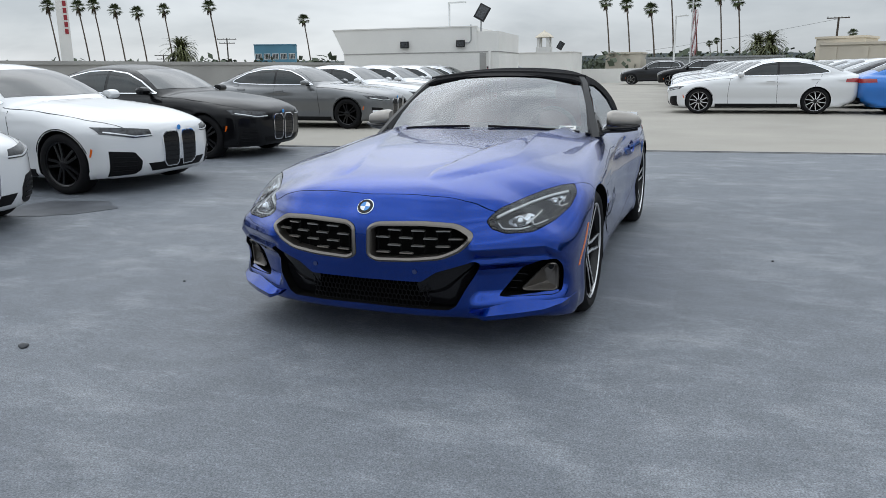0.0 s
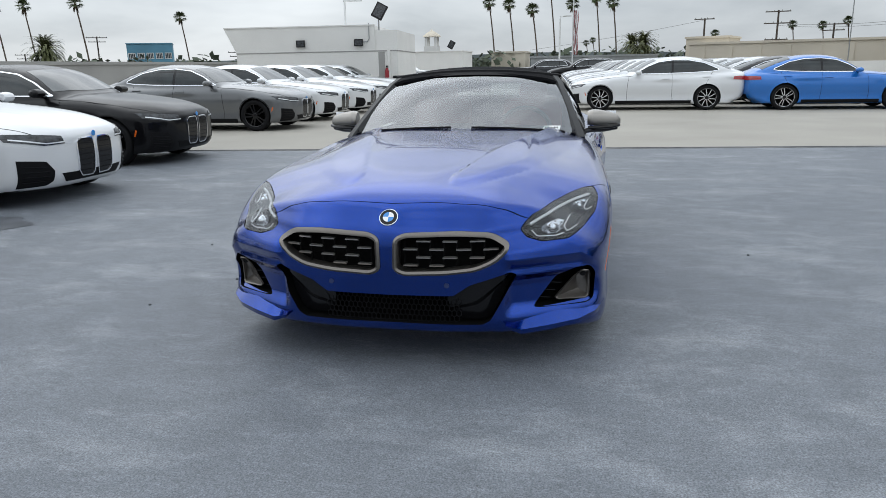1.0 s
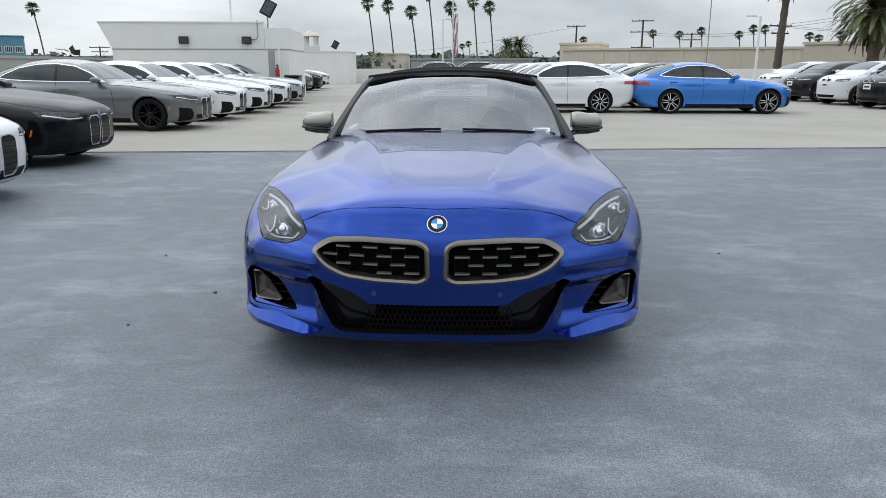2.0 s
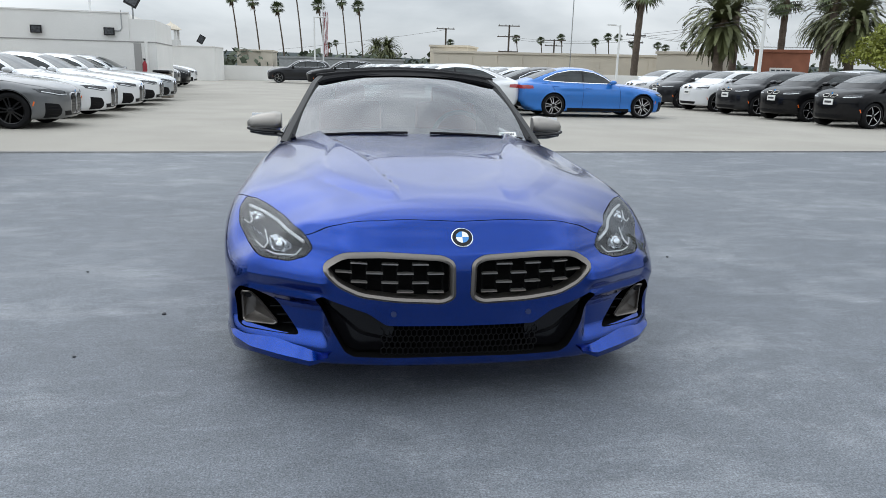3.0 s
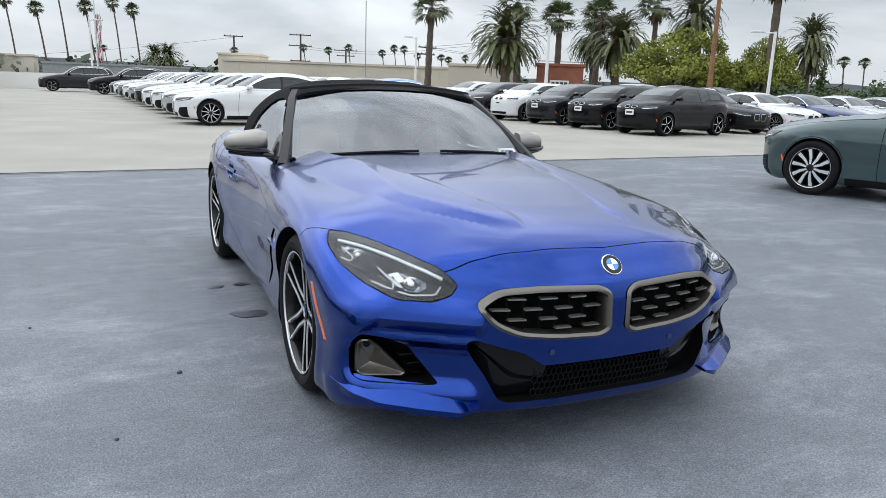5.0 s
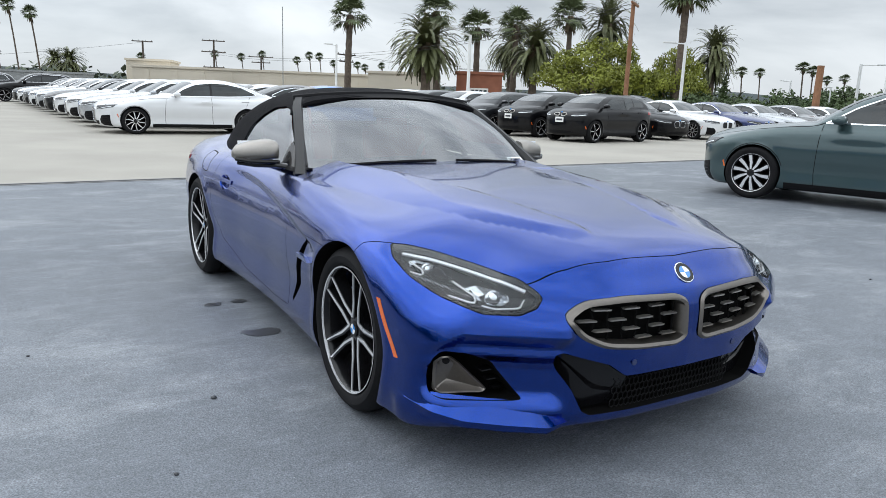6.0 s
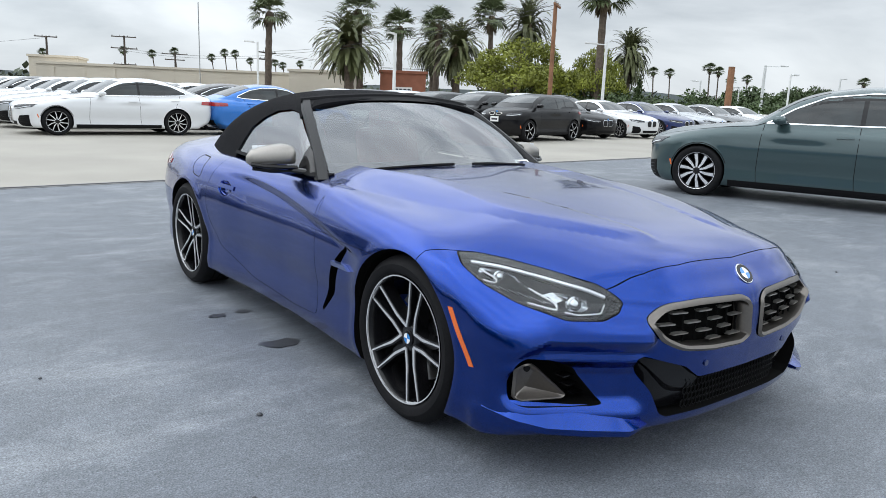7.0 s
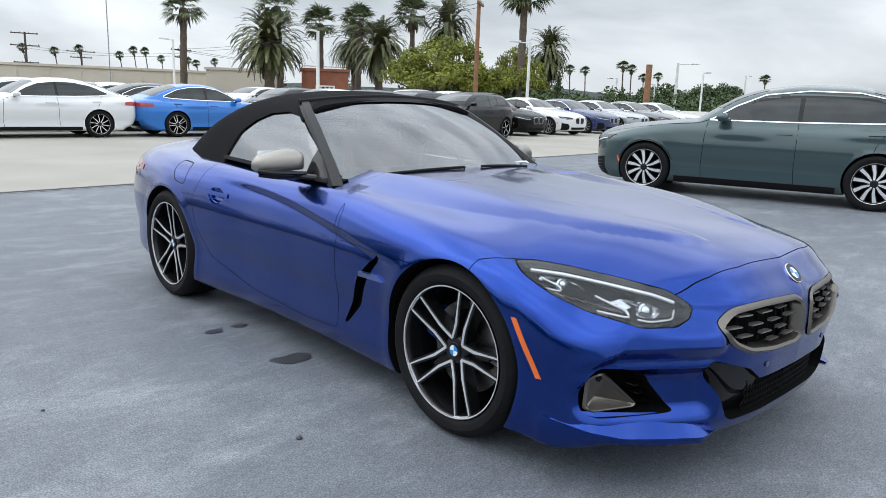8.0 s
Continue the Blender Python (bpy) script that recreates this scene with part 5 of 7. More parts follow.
# ---- parked cars ----
def car_form(sp):
    """The body function of a parked car from its lines; the front axle is at y = 0."""
    hc, fc, rc, w, sz, roof, cw = (curve(*sp[k]) for k in ("top", "front", "rear", "wide", "tuck", "roof", "cabin"))
    hx, ct = curve(*sp["crown"]), curve(*sp["taper"])
    plan = curve((0, 0), (0.25, 0.008), (0.45, 0.045), (0.6, 0.11), (0.72, 0.20), (0.82, 0.32), (0.88, 0.46), (0.93, 0.7), (1.3, 3.0))
    low, wb, R = sp["low"], sp["base"], sp["tyre"]
    wz, we = sp["fold"]
    ya, yb = sp["roof"][0][0], sp["roof"][-1][0]

    def g(x, y, z):
        x = np.abs(x)
        front = (fc(z) + plan(x * 0.92 / sp["half"]) - y) * 0.75
        top = hc(y) - 0.13 * (x / hx(y)) ** 3.2
        d = x - (0.34 + 0.12 * y)
        top = top + 0.012 * np.where(d < 0, np.exp(-(d / 0.06) ** 2), np.exp(-(d / 0.2) ** 2)) * step(y, -0.6, -0.2) * (1 - step(y, 0.5, 0.8))
        fold = 0.010 * step(wz + we * y - z, 0.0, 0.03) * np.exp(-np.clip(wz + we * y - z, 0, None) / 0.18) * step(y, 0.2, 0.6)
        flank = x - (w(y) - sz(z) - fold)
        lips = np.exp(-((np.hypot(y, z - R) - R - 0.03) / 0.03) ** 2) + np.exp(-((np.hypot(y - wb, z - R) - R - 0.03) / 0.03) ** 2)
        flank = flank - 0.008 * lips
        back = (y - (rc(z) - 0.55 * plan(x * 0.92 / sp["half"]))) * 0.8
        hull = smax(smax(smax(smax(flank, (z - top) * 0.9, 0.08), front, 0.05), back, 0.06), low - z, 0.03)
        house = smax((x - cw(z) * ct(y)) * 0.95, (z - (roof(y) - 0.07 * (x / 0.62) ** 2.4)) * 0.8, 0.08)
        house = smax(smax(house, (ya - y) * 0.8, 0.04), (y - yb) * 0.8, 0.04)
        return smin(hull, smax(house, 0.75 - z, 0.03), 0.03)
    return g


COUPE = dict(
    half=0.926, base=2.856, tyre=0.335, low=0.17, fold=(0.74, 0.035),
    top=((-0.86, 0.70), (-0.78, 0.765), (-0.5, 0.86), (0, 0.945), (0.4, 0.985), (0.75, 1.0), (2.9, 1.01), (3.3, 1.035), (3.7, 1.03), (3.92, 0.985)),
    front=((0.15, -0.72), (0.22, -0.80), (0.32, -0.845), (0.5, -0.86), (0.66, -0.855), (0.73, -0.83), (0.79, -0.73), (0.85, -0.55), (1.0, 0.6)),
    rear=((0.2, 3.62), (0.35, 3.86), (0.6, 3.93), (0.85, 3.925), (1.0, 3.89), (1.1, 3.8)),
    wide=((-0.8, 0.83), (-0.4, 0.90), (0, 0.922), (0.6, 0.905), (1.4, 0.90), (2.3, 0.915), (2.856, 0.926), (3.4, 0.89), (3.9, 0.80)),
    tuck=((0.15, 0.06), (0.24, 0.025), (0.38, 0.03), (0.55, 0.008), (0.66, 0.0), (0.78, 0.012), (0.88, 0.035), (0.96, 0.075), (1.05, 0.16)),
    crown=((-0.8, 0.66), (-0.4, 0.82), (0, 0.90), (0.7, 0.98), (2.8, 0.98), (3.8, 0.88)),
    roof=((0.45, 0.84), (0.72, 1.0), (1.0, 1.16), (1.3, 1.315), (1.55, 1.395), (1.85, 1.437), (2.2, 1.445), (2.6, 1.405), (3.0, 1.305), (3.4, 1.16), (3.75, 1.03), (3.9, 0.9)),
    cabin=((0.9, 0.835), (1.0, 0.80), (1.12, 0.755), (1.25, 0.69), (1.35, 0.62), (1.43, 0.52), (1.5, 0.3)),
    taper=((0.4, 0.98), (1.5, 1.0), (2.6, 0.97), (3.2, 0.88), (3.9, 0.75)),
    glass_low=((0.92, 0.985), (1.6, 0.99), (2.4, 1.005), (2.95, 1.03), (3.16, 1.06)),
    glass_high=((0.95, 0.995), (1.25, 1.175), (1.55, 1.295), (1.95, 1.345), (2.35, 1.335), (2.75, 1.26), (3.16, 1.085)),
    split=(1.93,), screen=(0.80, 0.70, 1.42, 0.53), rear_screen=(2.72, 0.54, 3.52, 0.60),
    doors=((0.72, 0.78), (1.93, 1.92), (2.72, 2.98)), kidney=(0.02, 0.27, 0.265, 0.650), lamp=((0.40, 0.615), (0.60, 0.61), (0.835, 0.665)), lamp_top=((0.42, 0.69), (0.62, 0.715), (0.845, 0.735)),
    inlet=True, inlet_z=0.235)


def variant(sp, ky, kz, **over):
    """The same lines, longer and higher."""
    out = dict(sp)
    for k in ("top", "roof", "glass_low", "glass_high"):
        out[k] = tuple((a * ky, b * kz) for a, b in sp[k])
    for k in ("wide", "crown", "taper"):
        out[k] = tuple((a * ky, b) for a, b in sp[k])
    for k in ("front", "rear"):
        out[k] = tuple((a * kz, b * ky) for a, b in sp[k])
    for k in ("tuck", "cabin"):
        out[k] = tuple((a * kz, b) for a, b in sp[k])
    for k in ("lamp", "lamp_top"):
        out[k] = tuple((a, b * kz) for a, b in sp[k])
    y0, x0, y1, x1 = sp["screen"]
    out["screen"] = (y0 * ky, x0, y1 * ky, x1)
    y0, x0, y1, x1 = sp["rear_screen"]
    out["rear_screen"] = (y0 * ky, x0, y1 * ky, x1)
    out["doors"] = tuple((a * ky, b * ky) for a, b in sp["doors"])
    out["split"] = tuple(a * ky for a in sp["split"])
    a, b, c, d = sp["kidney"]
    out["kidney"] = (a, b, c * kz, d * kz)
    out["fold"] = (sp["fold"][0] * kz, sp["fold"][1])
    out["base"] = sp["base"] * ky
    out.update(over)
    return out


SALOON = variant(COUPE, 1.05, 1.12, half=0.95, tyre=0.362,
                 roof=((0.32, 0.933), (0.60, 1.113), (0.94, 1.325), (1.25, 1.487), (1.6, 1.578), (2.1, 1.630), (2.6, 1.622), (3.0, 1.55), (3.4, 1.40), (3.75, 1.23), (4.0, 1.102), (4.15, 0.975)),
                 glass_low=((0.86, 1.092), (2.0, 1.102), (2.9, 1.124), (3.45, 1.15)), glass_high=((0.89, 1.102), (1.19, 1.295), (1.56, 1.462), (2.1, 1.525), (2.7, 1.515), (3.05, 1.44), (3.45, 1.177)),
                 kidney=(0.03, 0.30, 0.49, 0.77), cabin=((0.95, 0.86), (1.08, 0.825), (1.2, 0.78), (1.35, 0.725), (1.48, 0.65), (1.58, 0.54), (1.66, 0.3)), doors=((0.80, 0.84), (2.02, 2.02), (2.85, 3.12)))
SMALL = variant(COUPE, 0.948, 0.985, kidney=(0.03, 0.27, 0.46, 0.68), inlet=True)
SUV = variant(COUPE, 0.985, 1.15, half=0.945, tyre=0.375, low=0.22,
              roof=((0.35, 1.0), (0.65, 1.18), (0.95, 1.38), (1.25, 1.55), (1.6, 1.645), (2.1, 1.675), (2.8, 1.655), (3.2, 1.60), (3.45, 1.48), (3.65, 1.25), (3.8, 1.0)),
              cabin=((1.0, 0.85), (1.15, 0.81), (1.3, 0.765), (1.45, 0.71), (1.57, 0.65), (1.65, 0.55), (1.72, 0.3)),
              taper=((0.4, 0.98), (1.5, 1.0), (3.0, 0.97), (3.8, 0.9)),
              glass_low=((0.88, 1.13), (1.6, 1.14), (2.6, 1.16), (3.35, 1.20)), glass_high=((0.92, 1.14), (1.2, 1.36), (1.55, 1.53), (2.1, 1.575), (2.8, 1.56), (3.15, 1.48), (3.35, 1.24)),
              split=(1.88, 2.75), rear_screen=(3.28, 0.52, 3.62, 0.60), kidney=(0.03, 0.27, 0.56, 0.82), doors=((0.72, 0.78), (1.88, 1.88), (2.66, 2.90)))
TALL = variant(COUPE, 0.90, 1.10, half=0.888, tyre=0.345, low=0.20,
               top=((-0.74, 0.82), (-0.6, 0.93), (-0.35, 1.02), (0.0, 1.08), (0.4, 1.10), (2.6, 1.10), (3.2, 1.08)),
               front=((0.18, -0.60), (0.25, -0.68), (0.4, -0.715), (0.65, -0.725), (0.80, -0.71), (0.90, -0.62), (0.98, -0.45), (1.1, 0.4)),
               rear=((0.2, 3.0), (0.4, 3.25), (0.8, 3.28), (1.05, 3.24), (1.3, 3.12), (1.5, 2.95)),
               wide=((-0.7, 0.80), (-0.3, 0.87), (0, 0.885), (0.7, 0.872), (1.8, 0.875), (2.57, 0.888), (3.2, 0.82)),
               roof=((-0.22, 0.96), (0.06, 1.11), (0.40, 1.285), (0.72, 1.41), (1.08, 1.48), (1.55, 1.505), (2.2, 1.49), (2.7, 1.44), (2.95, 1.35), (3.12, 1.18), (3.25, 0.98)),
               cabin=((0.98, 0.81), (1.08, 0.775), (1.22, 0.715), (1.33, 0.665), (1.43, 0.60), (1.51, 0.45), (1.57, 0.25)),
               taper=((0.1, 0.98), (1.5, 1.0), (2.6, 0.96), (3.3, 0.86)), crown=((-0.7, 0.62), (-0.3, 0.80), (0.2, 0.90), (2.6, 0.96), (3.2, 0.85)),
               glass_low=((0.42, 1.08), (1.0, 1.03), (1.75, 1.03), (1.95, 1.11), (2.75, 1.12)), glass_high=((0.46, 1.095), (0.72, 1.23), (1.05, 1.355), (1.5, 1.395), (2.2, 1.38), (2.6, 1.32), (2.75, 1.15)),
               split=(1.62, 2.12), screen=(0.20, 0.64, 0.86, 0.53), rear_screen=(2.72, 0.50, 3.02, 0.56), base=2.57, kidney=(0.03, 0.25, 0.80, 0.875),
               lamp=((0.42, 0.79), (0.60, 0.79), (0.78, 0.82)), lamp_top=((0.43, 0.865), (0.62, 0.885), (0.77, 0.90)), doors=((0.62, 0.60), (1.62, 1.62), (2.35, 2.50)), inlet=False)


def build_car(name, sp, paint_, label, category="car", rim_face=ALLOY, spokes=9, plate=False, fine=1.0, chrome=True, pairs=False, detail=True, blade=1.0):
    """A parked car: painted shell, glass, lamps, grille, mirrors, door lines, wheels."""
    g = car_form(sp)
    car = tagged(new(name), label, category)
    wb, R = sp["base"], sp["tyre"]
    P, F = shell(g, 0.1, wb, 0.62, int(30 * fine), int(44 * fine), int(24 * fine), int(84 * fine), 2.6)
    me = make_mesh("body", (P, F), [paint_, DARK], 0)
    arcs = []
    for yc in (0.0, wb):
        ring = [(yc + (R + 0.028) * math.cos(a * math.pi / 14), R + 0.008 + (R + 0.028) * math.sin(a * math.pi / 14)) for a in range(28)]
        arcs += [prism(ring, s * 0.55, "x", s * 1.4) for s in (1, -1)]
    me = finish(carve(me, join(*arcs)), g, tol=0.006)
    part("body", me, None, car)
    half = sp["half"]
    gl, gh = sp["glass_low"], sp["glass_high"]
    GL, GH = along(gl, 60), along(gh, 60)
    y0, x0, y1, x1 = sp["screen"]
    us = np.linspace(-1, 1, 13)
    part("windscreen", patch(g, "z", [(u * x0, y0 + 0.16 * u * u) for u in us], [(u * x1, y1 + 0.08 * u * u) for u in us], 15, 7, 0.004, 0.006), SCREEN, car)
    y0, x0, y1, x1 = sp["rear_screen"]
    part("rear_window", patch(g, "z", [(u * x0, y0) for u in us], [(u * x1, y1 - 0.06 * u * u) for u in us], 11, 6, 0.004, 0.006), TINT, car)
    k0, k1, kz0, kz1 = sp["kidney"]
    for s in (1, -1):
        cuts = [gl[0][0]] + list(sp["split"]) + [gl[-1][0]]
        lowz, highz = curve(*gl), curve(*gh)
        if chrome:
            loop = list(gl) + list(reversed(gh))
            part("window_trim", strip(g, "x", loop + [loop[0]], 0.015, 90, 0.0075, 0.006, s), CHROME if chrome is True else TRIM, car, "bright trim round the side windows" if chrome is True else "")
        ys = np.linspace(cuts[0] + 0.008, cuts[-1] - 0.008, 40)
        part("window_surround", patch(g, "x", [(y, float(lowz(y)) - 0.004) for y in ys], [(y, max(float(highz(y)), float(lowz(y)) + 0.006) + 0.002) for y in ys], 40, 6, 0.0035, 0.008, s), TRIM, car)
        for a, b in zip(cuts[:-1], cuts[1:]):
            ys = np.linspace(a + 0.028, b - 0.028, 14)
            part("side_window", patch(g, "x", [(y, float(lowz(y))) for y in ys], [(y, max(float(highz(y)), float(lowz(y)) + 0.008)) for y in ys], 14, 5, 0.006, 0.008, s), TINT, car)
        if detail:
            wz, we = sp["fold"]
            for a, b in sp["doors"]:
                part("door_seam", strip(g, "x", [(b, float(lowz(b)) - 0.02), (a * 0.6 + b * 0.4, wz), (a, 0.42), (a + 0.02, 0.27)], 0.008, 12, 0.001, 0.004, s), DARK, car)
            for (a, b), q in zip(sp["doors"][1:], (-0.16, -0.16)):
                yh = b + q
                part("door_handle", patch(g, "x", [(yh - 0.10, wz + we * yh + 0.035), (yh + 0.10, wz + we * yh + 0.04)], [(yh - 0.10, wz + we * yh + 0.058), (yh + 0.10, wz + we * yh + 0.063)], 6, 3, 0.022, 0.0, s), paint_, car)
        if detail:
            x0h, y0h = sp["screen"][1] + 0.10, sp["screen"][0] - 0.02
            part("bonnet_seam", strip(g, "z", [(s * x0h, y0h + 0.10), (s * (x0h + 0.015), 0.25 * y0h), (s * (x0h - 0.03), -0.30), (s * (x0h - 0.16), sp["front"][5][1] + 0.16)], 0.007, 24, 0.0008, 0.004), DARK, car)
            part("arch_gap", strip(g, "x", [(R * 1.12 * math.cos(a * math.pi / 20) * -1 - 0.0, R + 0.008 + R * 1.12 * math.sin(a * math.pi / 20)) for a in range(2, 19)], 0.010, 24, 0.002, 0.004, s), DARK, car)
        part("sill", patch(g, "x", [(R + 0.08, sp["low"] + 0.015), (wb - R - 0.08, sp["low"] + 0.015)], [(R + 0.08, sp["low"] + 0.10), (wb - R - 0.08, sp["low"] + 0.10)], 14, 4, 0.006, 0.01, s), DARK, car)
        # lamps
        part("headlight", patch(g, "y", [(s * a, b) for a, b in sp["lamp"]], [(s * a, b) for a, b in sp["lamp_top"]], 12, 5, 0.006, 0.012), LAMP, car, "clear headlight with dark surround")
        part("light_strip", strip(g, "y", [(s * (a * 0.97), b + 0.018) for a, b in sp["lamp"]], 0.012, 10, 0.009, 0.004), STRIP, car)
        zt = 0.80 * (sp["top"][-1][1] / 0.985)
        part("tail_lamp", patch(g, "y", [(s * 0.42, zt), (s * 0.80, zt + 0.0)], [(s * 0.42, zt + 0.10), (s * 0.80, zt + 0.10)], 12, 4, 0.008, 0.01, -1.0), RED, car)
        part("tail_lamp", patch(g, "x", [(sp["rear"][2][1] - 0.42, zt + 0.01), (sp["rear"][2][1] - 0.20, zt)], [(sp["rear"][2][1] - 0.40, zt + 0.09), (sp["rear"][2][1] - 0.20, zt + 0.10)], 8, 4, 0.008, 0.01, s), RED, car)
        part("side_marker", patch(g, "x", [(-0.43, 0.50), (-0.40, 0.42)], [(-0.41, 0.51), (-0.38, 0.42)], 6, 3, 0.005, 0.005, s), AMBER, car)
        # kidney half: bright rim and dark mesh
        kid = [(k0 + 0.01, kz0 + 0.03), (k0 + 0.02, kz0), (k1 - 0.05, kz0 + 0.005), (k1 - 0.01, kz0 + 0.06)]
        kit = [(k0 + 0.0, kz1 - 0.06), (k0 + 0.03, kz1), (k1 - 0.05, kz1), (k1, kz1 - 0.05)]
        part("kidney_grille", patch(g, "y", [(s * a, b) for a, b in kid], [(s * a, b) for a, b in kit], 10, 8, 0.010, 0.015), TRIM, car)
        if detail:
            part("kidney_rim", strip(g, "y", [(s * a, b) for a, b in kid + kit[::-1] + kid[:1]], 0.010, 30, 0.016, 0.01), CHROME if chrome else BLADEMETAL, car)
            for q in range(1, 7):
                zq = kz0 + (kz1 - kz0) * q / 7
                part("grille_bar", strip(g, "y", [(s * (k0 + 0.022), zq), (s * (k1 - 0.03), zq)], 0.006, 8, 0.0135, 0.002), DARK, car)
        if sp["inlet"]:
            kz = sp["inlet_z"]
            part("bumper_inlet", patch(g, "y", [(s * 0.535, kz + 0.02), (s * 0.58, kz - 0.02), (s * 0.79, kz - 0.03)], [(s * 0.53, kz + 0.12), (s * 0.60, kz + 0.22), (s * 0.80, kz + 0.245)], 12, 6, 0.004, 0.01), DARK, car)
            for q in range(4):
                part("inlet_fin", strip(g, "y", [(s * 0.58, kz + 0.03 + 0.045 * q), (s * 0.77, kz + 0.03 + 0.05 * q)], 0.010, 8, 0.010, 0.004), TRIM, car)
        # mirror
        ym = sp["screen"][0] + 0.22
        zm = float(lowz(gl[0][0])) + 0.045
        mir = part("wing_mirror", moved(lathe([(0.02, -0.10), (0.062, -0.085), (0.075, 0.0), (0.066, 0.07), (0.03, 0.10), (0, 0.102)], 14, "x"), Matrix.Translation((s * (half + 0.03), ym, zm)) @ Matrix.Diagonal((s, 1.25, 0.85, 1))), paint_, car)
        part("mirror_foot", tube([(s * (half - 0.16), ym - 0.02, zm - 0.06), (s * (half - 0.02), ym, zm - 0.045)], 0.022, 8), TRIM, mir)
        for yc in (0.0, wb):
            wx = half - 0.028
            wheel_parts(car, pose(s * wx, yc, R) if s > 0 else pose(s * wx, yc, R, 0, 0, 180), R, R * 0.735, 0.22, spokes, rim_face, DARKALLOY, pairs=pairs, blade=blade)
    part("lower_mouth", patch(g, "y", [(-0.40, sp["low"] + 0.06), (0.40, sp["low"] + 0.06)], [(-0.46, sp["low"] + 0.15), (0.46, sp["low"] + 0.15)], 16, 4, 0.004, 0.01), DARK, car)
    part("rear_bumper_panel", patch(g, "y", [(-0.55, sp["low"] + 0.10), (0.55, sp["low"] + 0.10)], [(-0.60, sp["low"] + 0.24), (0.60, sp["low"] + 0.24)], 14, 4, 0.006, 0.01, -1.0), DARK, car)
    if plate:
        pl = part("number_plate", patch(g, "y", [(-0.155, kz0 - 0.20), (0.155, kz0 - 0.20)], [(-0.155, kz0 - 0.045), (0.155, kz0 - 0.045)], 8, 3, 0.020, 0.0), PLATE, car)
        part("plate_bar", patch(g, "y", [(-0.11, kz0 - 0.15), (0.11, kz0 - 0.15)], [(-0.11, kz0 - 0.095), (0.11, kz0 - 0.095)], 6, 2, 0.022, 0.0), INK, pl)
    bm_ = part("badge", moved(lathe([(0.030, 0), (0.030, 0.004), (0, 0.006)], 16, "y"), Matrix.Translation((0, float(curve(*sp["front"])(kz1 + 0.035)) - 0.012, kz1 + 0.035)) @ Matrix.Rotation(radians(180), 4, "Z")), ROUNDBLUE, car)
    return car


def repaint(car, old, fresh, label):
    """Gives one car its own paint."""
    for o in car.children_recursive:
        for slot in o.material_slots:
            if slot.material == old:
                slot.link = "OBJECT"
                slot.material = fresh
    return tagged(car, label)


def stand(x, y, heading):
    """A pose with the near front wheel's line at x, y: heading in degrees from -y, turning left."""
    return pose(x, y, 0, 0, 0, heading)


EAST, WEST, NORTH, SOUTH = 90.0, -90.0, 180.0, 0.0


def place_row(proto, rows, old, group):
    """Copies of a car; each row: x, y, heading, paint, label."""
    for k, (x, y, h, fresh, label) in enumerate(rows):
        c = copy_thing(proto, stand(x, y, h))
        repaint(c, old, fresh, label)
        tagged(c, group=group)


# five-door coupes with their noses to the east, on the coated and on the bare deck
coupe = build_car("coupe", COUPE, WHITE, "glossy white five-door coupe with black wheels", rim_face=DARKALLOY, pairs=True)
coupe.matrix_basis = stand(-5.21, 3.10, EAST)
tagged(coupe, group="cars along the west side")
place_row(coupe, [
    (-5.85, 6.3, EAST, BLACK, "glossy black five-door coupe parked beside a white one"),
    (-4.85, 0.22, EAST, WHITE, "white five-door coupe at the end of the row"),
    (-6.40, 12.0, EAST, GREY, "grey metallic five-door coupe on bare concrete"),
    (-6.45, 14.75, EAST, WHITE, "white five-door coupe parked close beside a grey one"),
    (-6.50, 17.45, EAST, WHITE, "white five-door coupe in a tight row"),
    (-6.60, 20.15, EAST, WHITE, "white five-door coupe in a tight row"),
    (-6.75, 22.85, EAST, SILVER, "silver five-door coupe near the white building"),
], WHITE, "cars along the west side")

# long row with noses to the west
white_west = build_car("hatchback_coupe", COUPE, WHITE, "glossy white five-door coupe with bright multi-spoke wheels at the row's end", rim_face=ALLOY, spokes=10)
white_west.matrix_basis = stand(0.95, 18.42, WEST)
tagged(white_west, group="long row in the middle of the deck")
_paints = [(SILVER, "silver"), (WHITE, "white"), (WHITE, "white"), (DARKGREY, "charcoal"), (SILVER, "silver"), (WHITE, "white"), (GREY, "grey"), (WHITE, "white"), (DARKGREY, "charcoal")]
place_row(white_west, [(0.85 - 0.16 * k, 21.2 + 2.75 * k, WEST, m, f"{c} five-door coupe parked in a long row") for k, (m, c) in enumerate(_paints)], WHITE, "long row in the middle of the deck")

# row that backs on to it, noses to the east
azure = build_car("small_saloon", SMALL, AZURE, "bright azure blue four-door coupe with two-tone wheels", rim_face=ALLOY, pairs=True)
azure.matrix_basis = stand(8.45, 18.25, EAST)
tagged(azure, group="row facing the east aisle")
place_row(azure, [(8.4 - 0.1 * k, 21.0 + 2.75 * k, EAST, m, f"{c} four-door saloon parked in a row") for k, (m, c) in enumerate([(DARKGREY, "charcoal"), (WHITE, "white"), (SILVER, "silver"), (WHITE, "white"), (GREY, "grey"), (WHITE, "white"), (DARKGREY, "charcoal")])], AZURE, "row facing the east aisle")

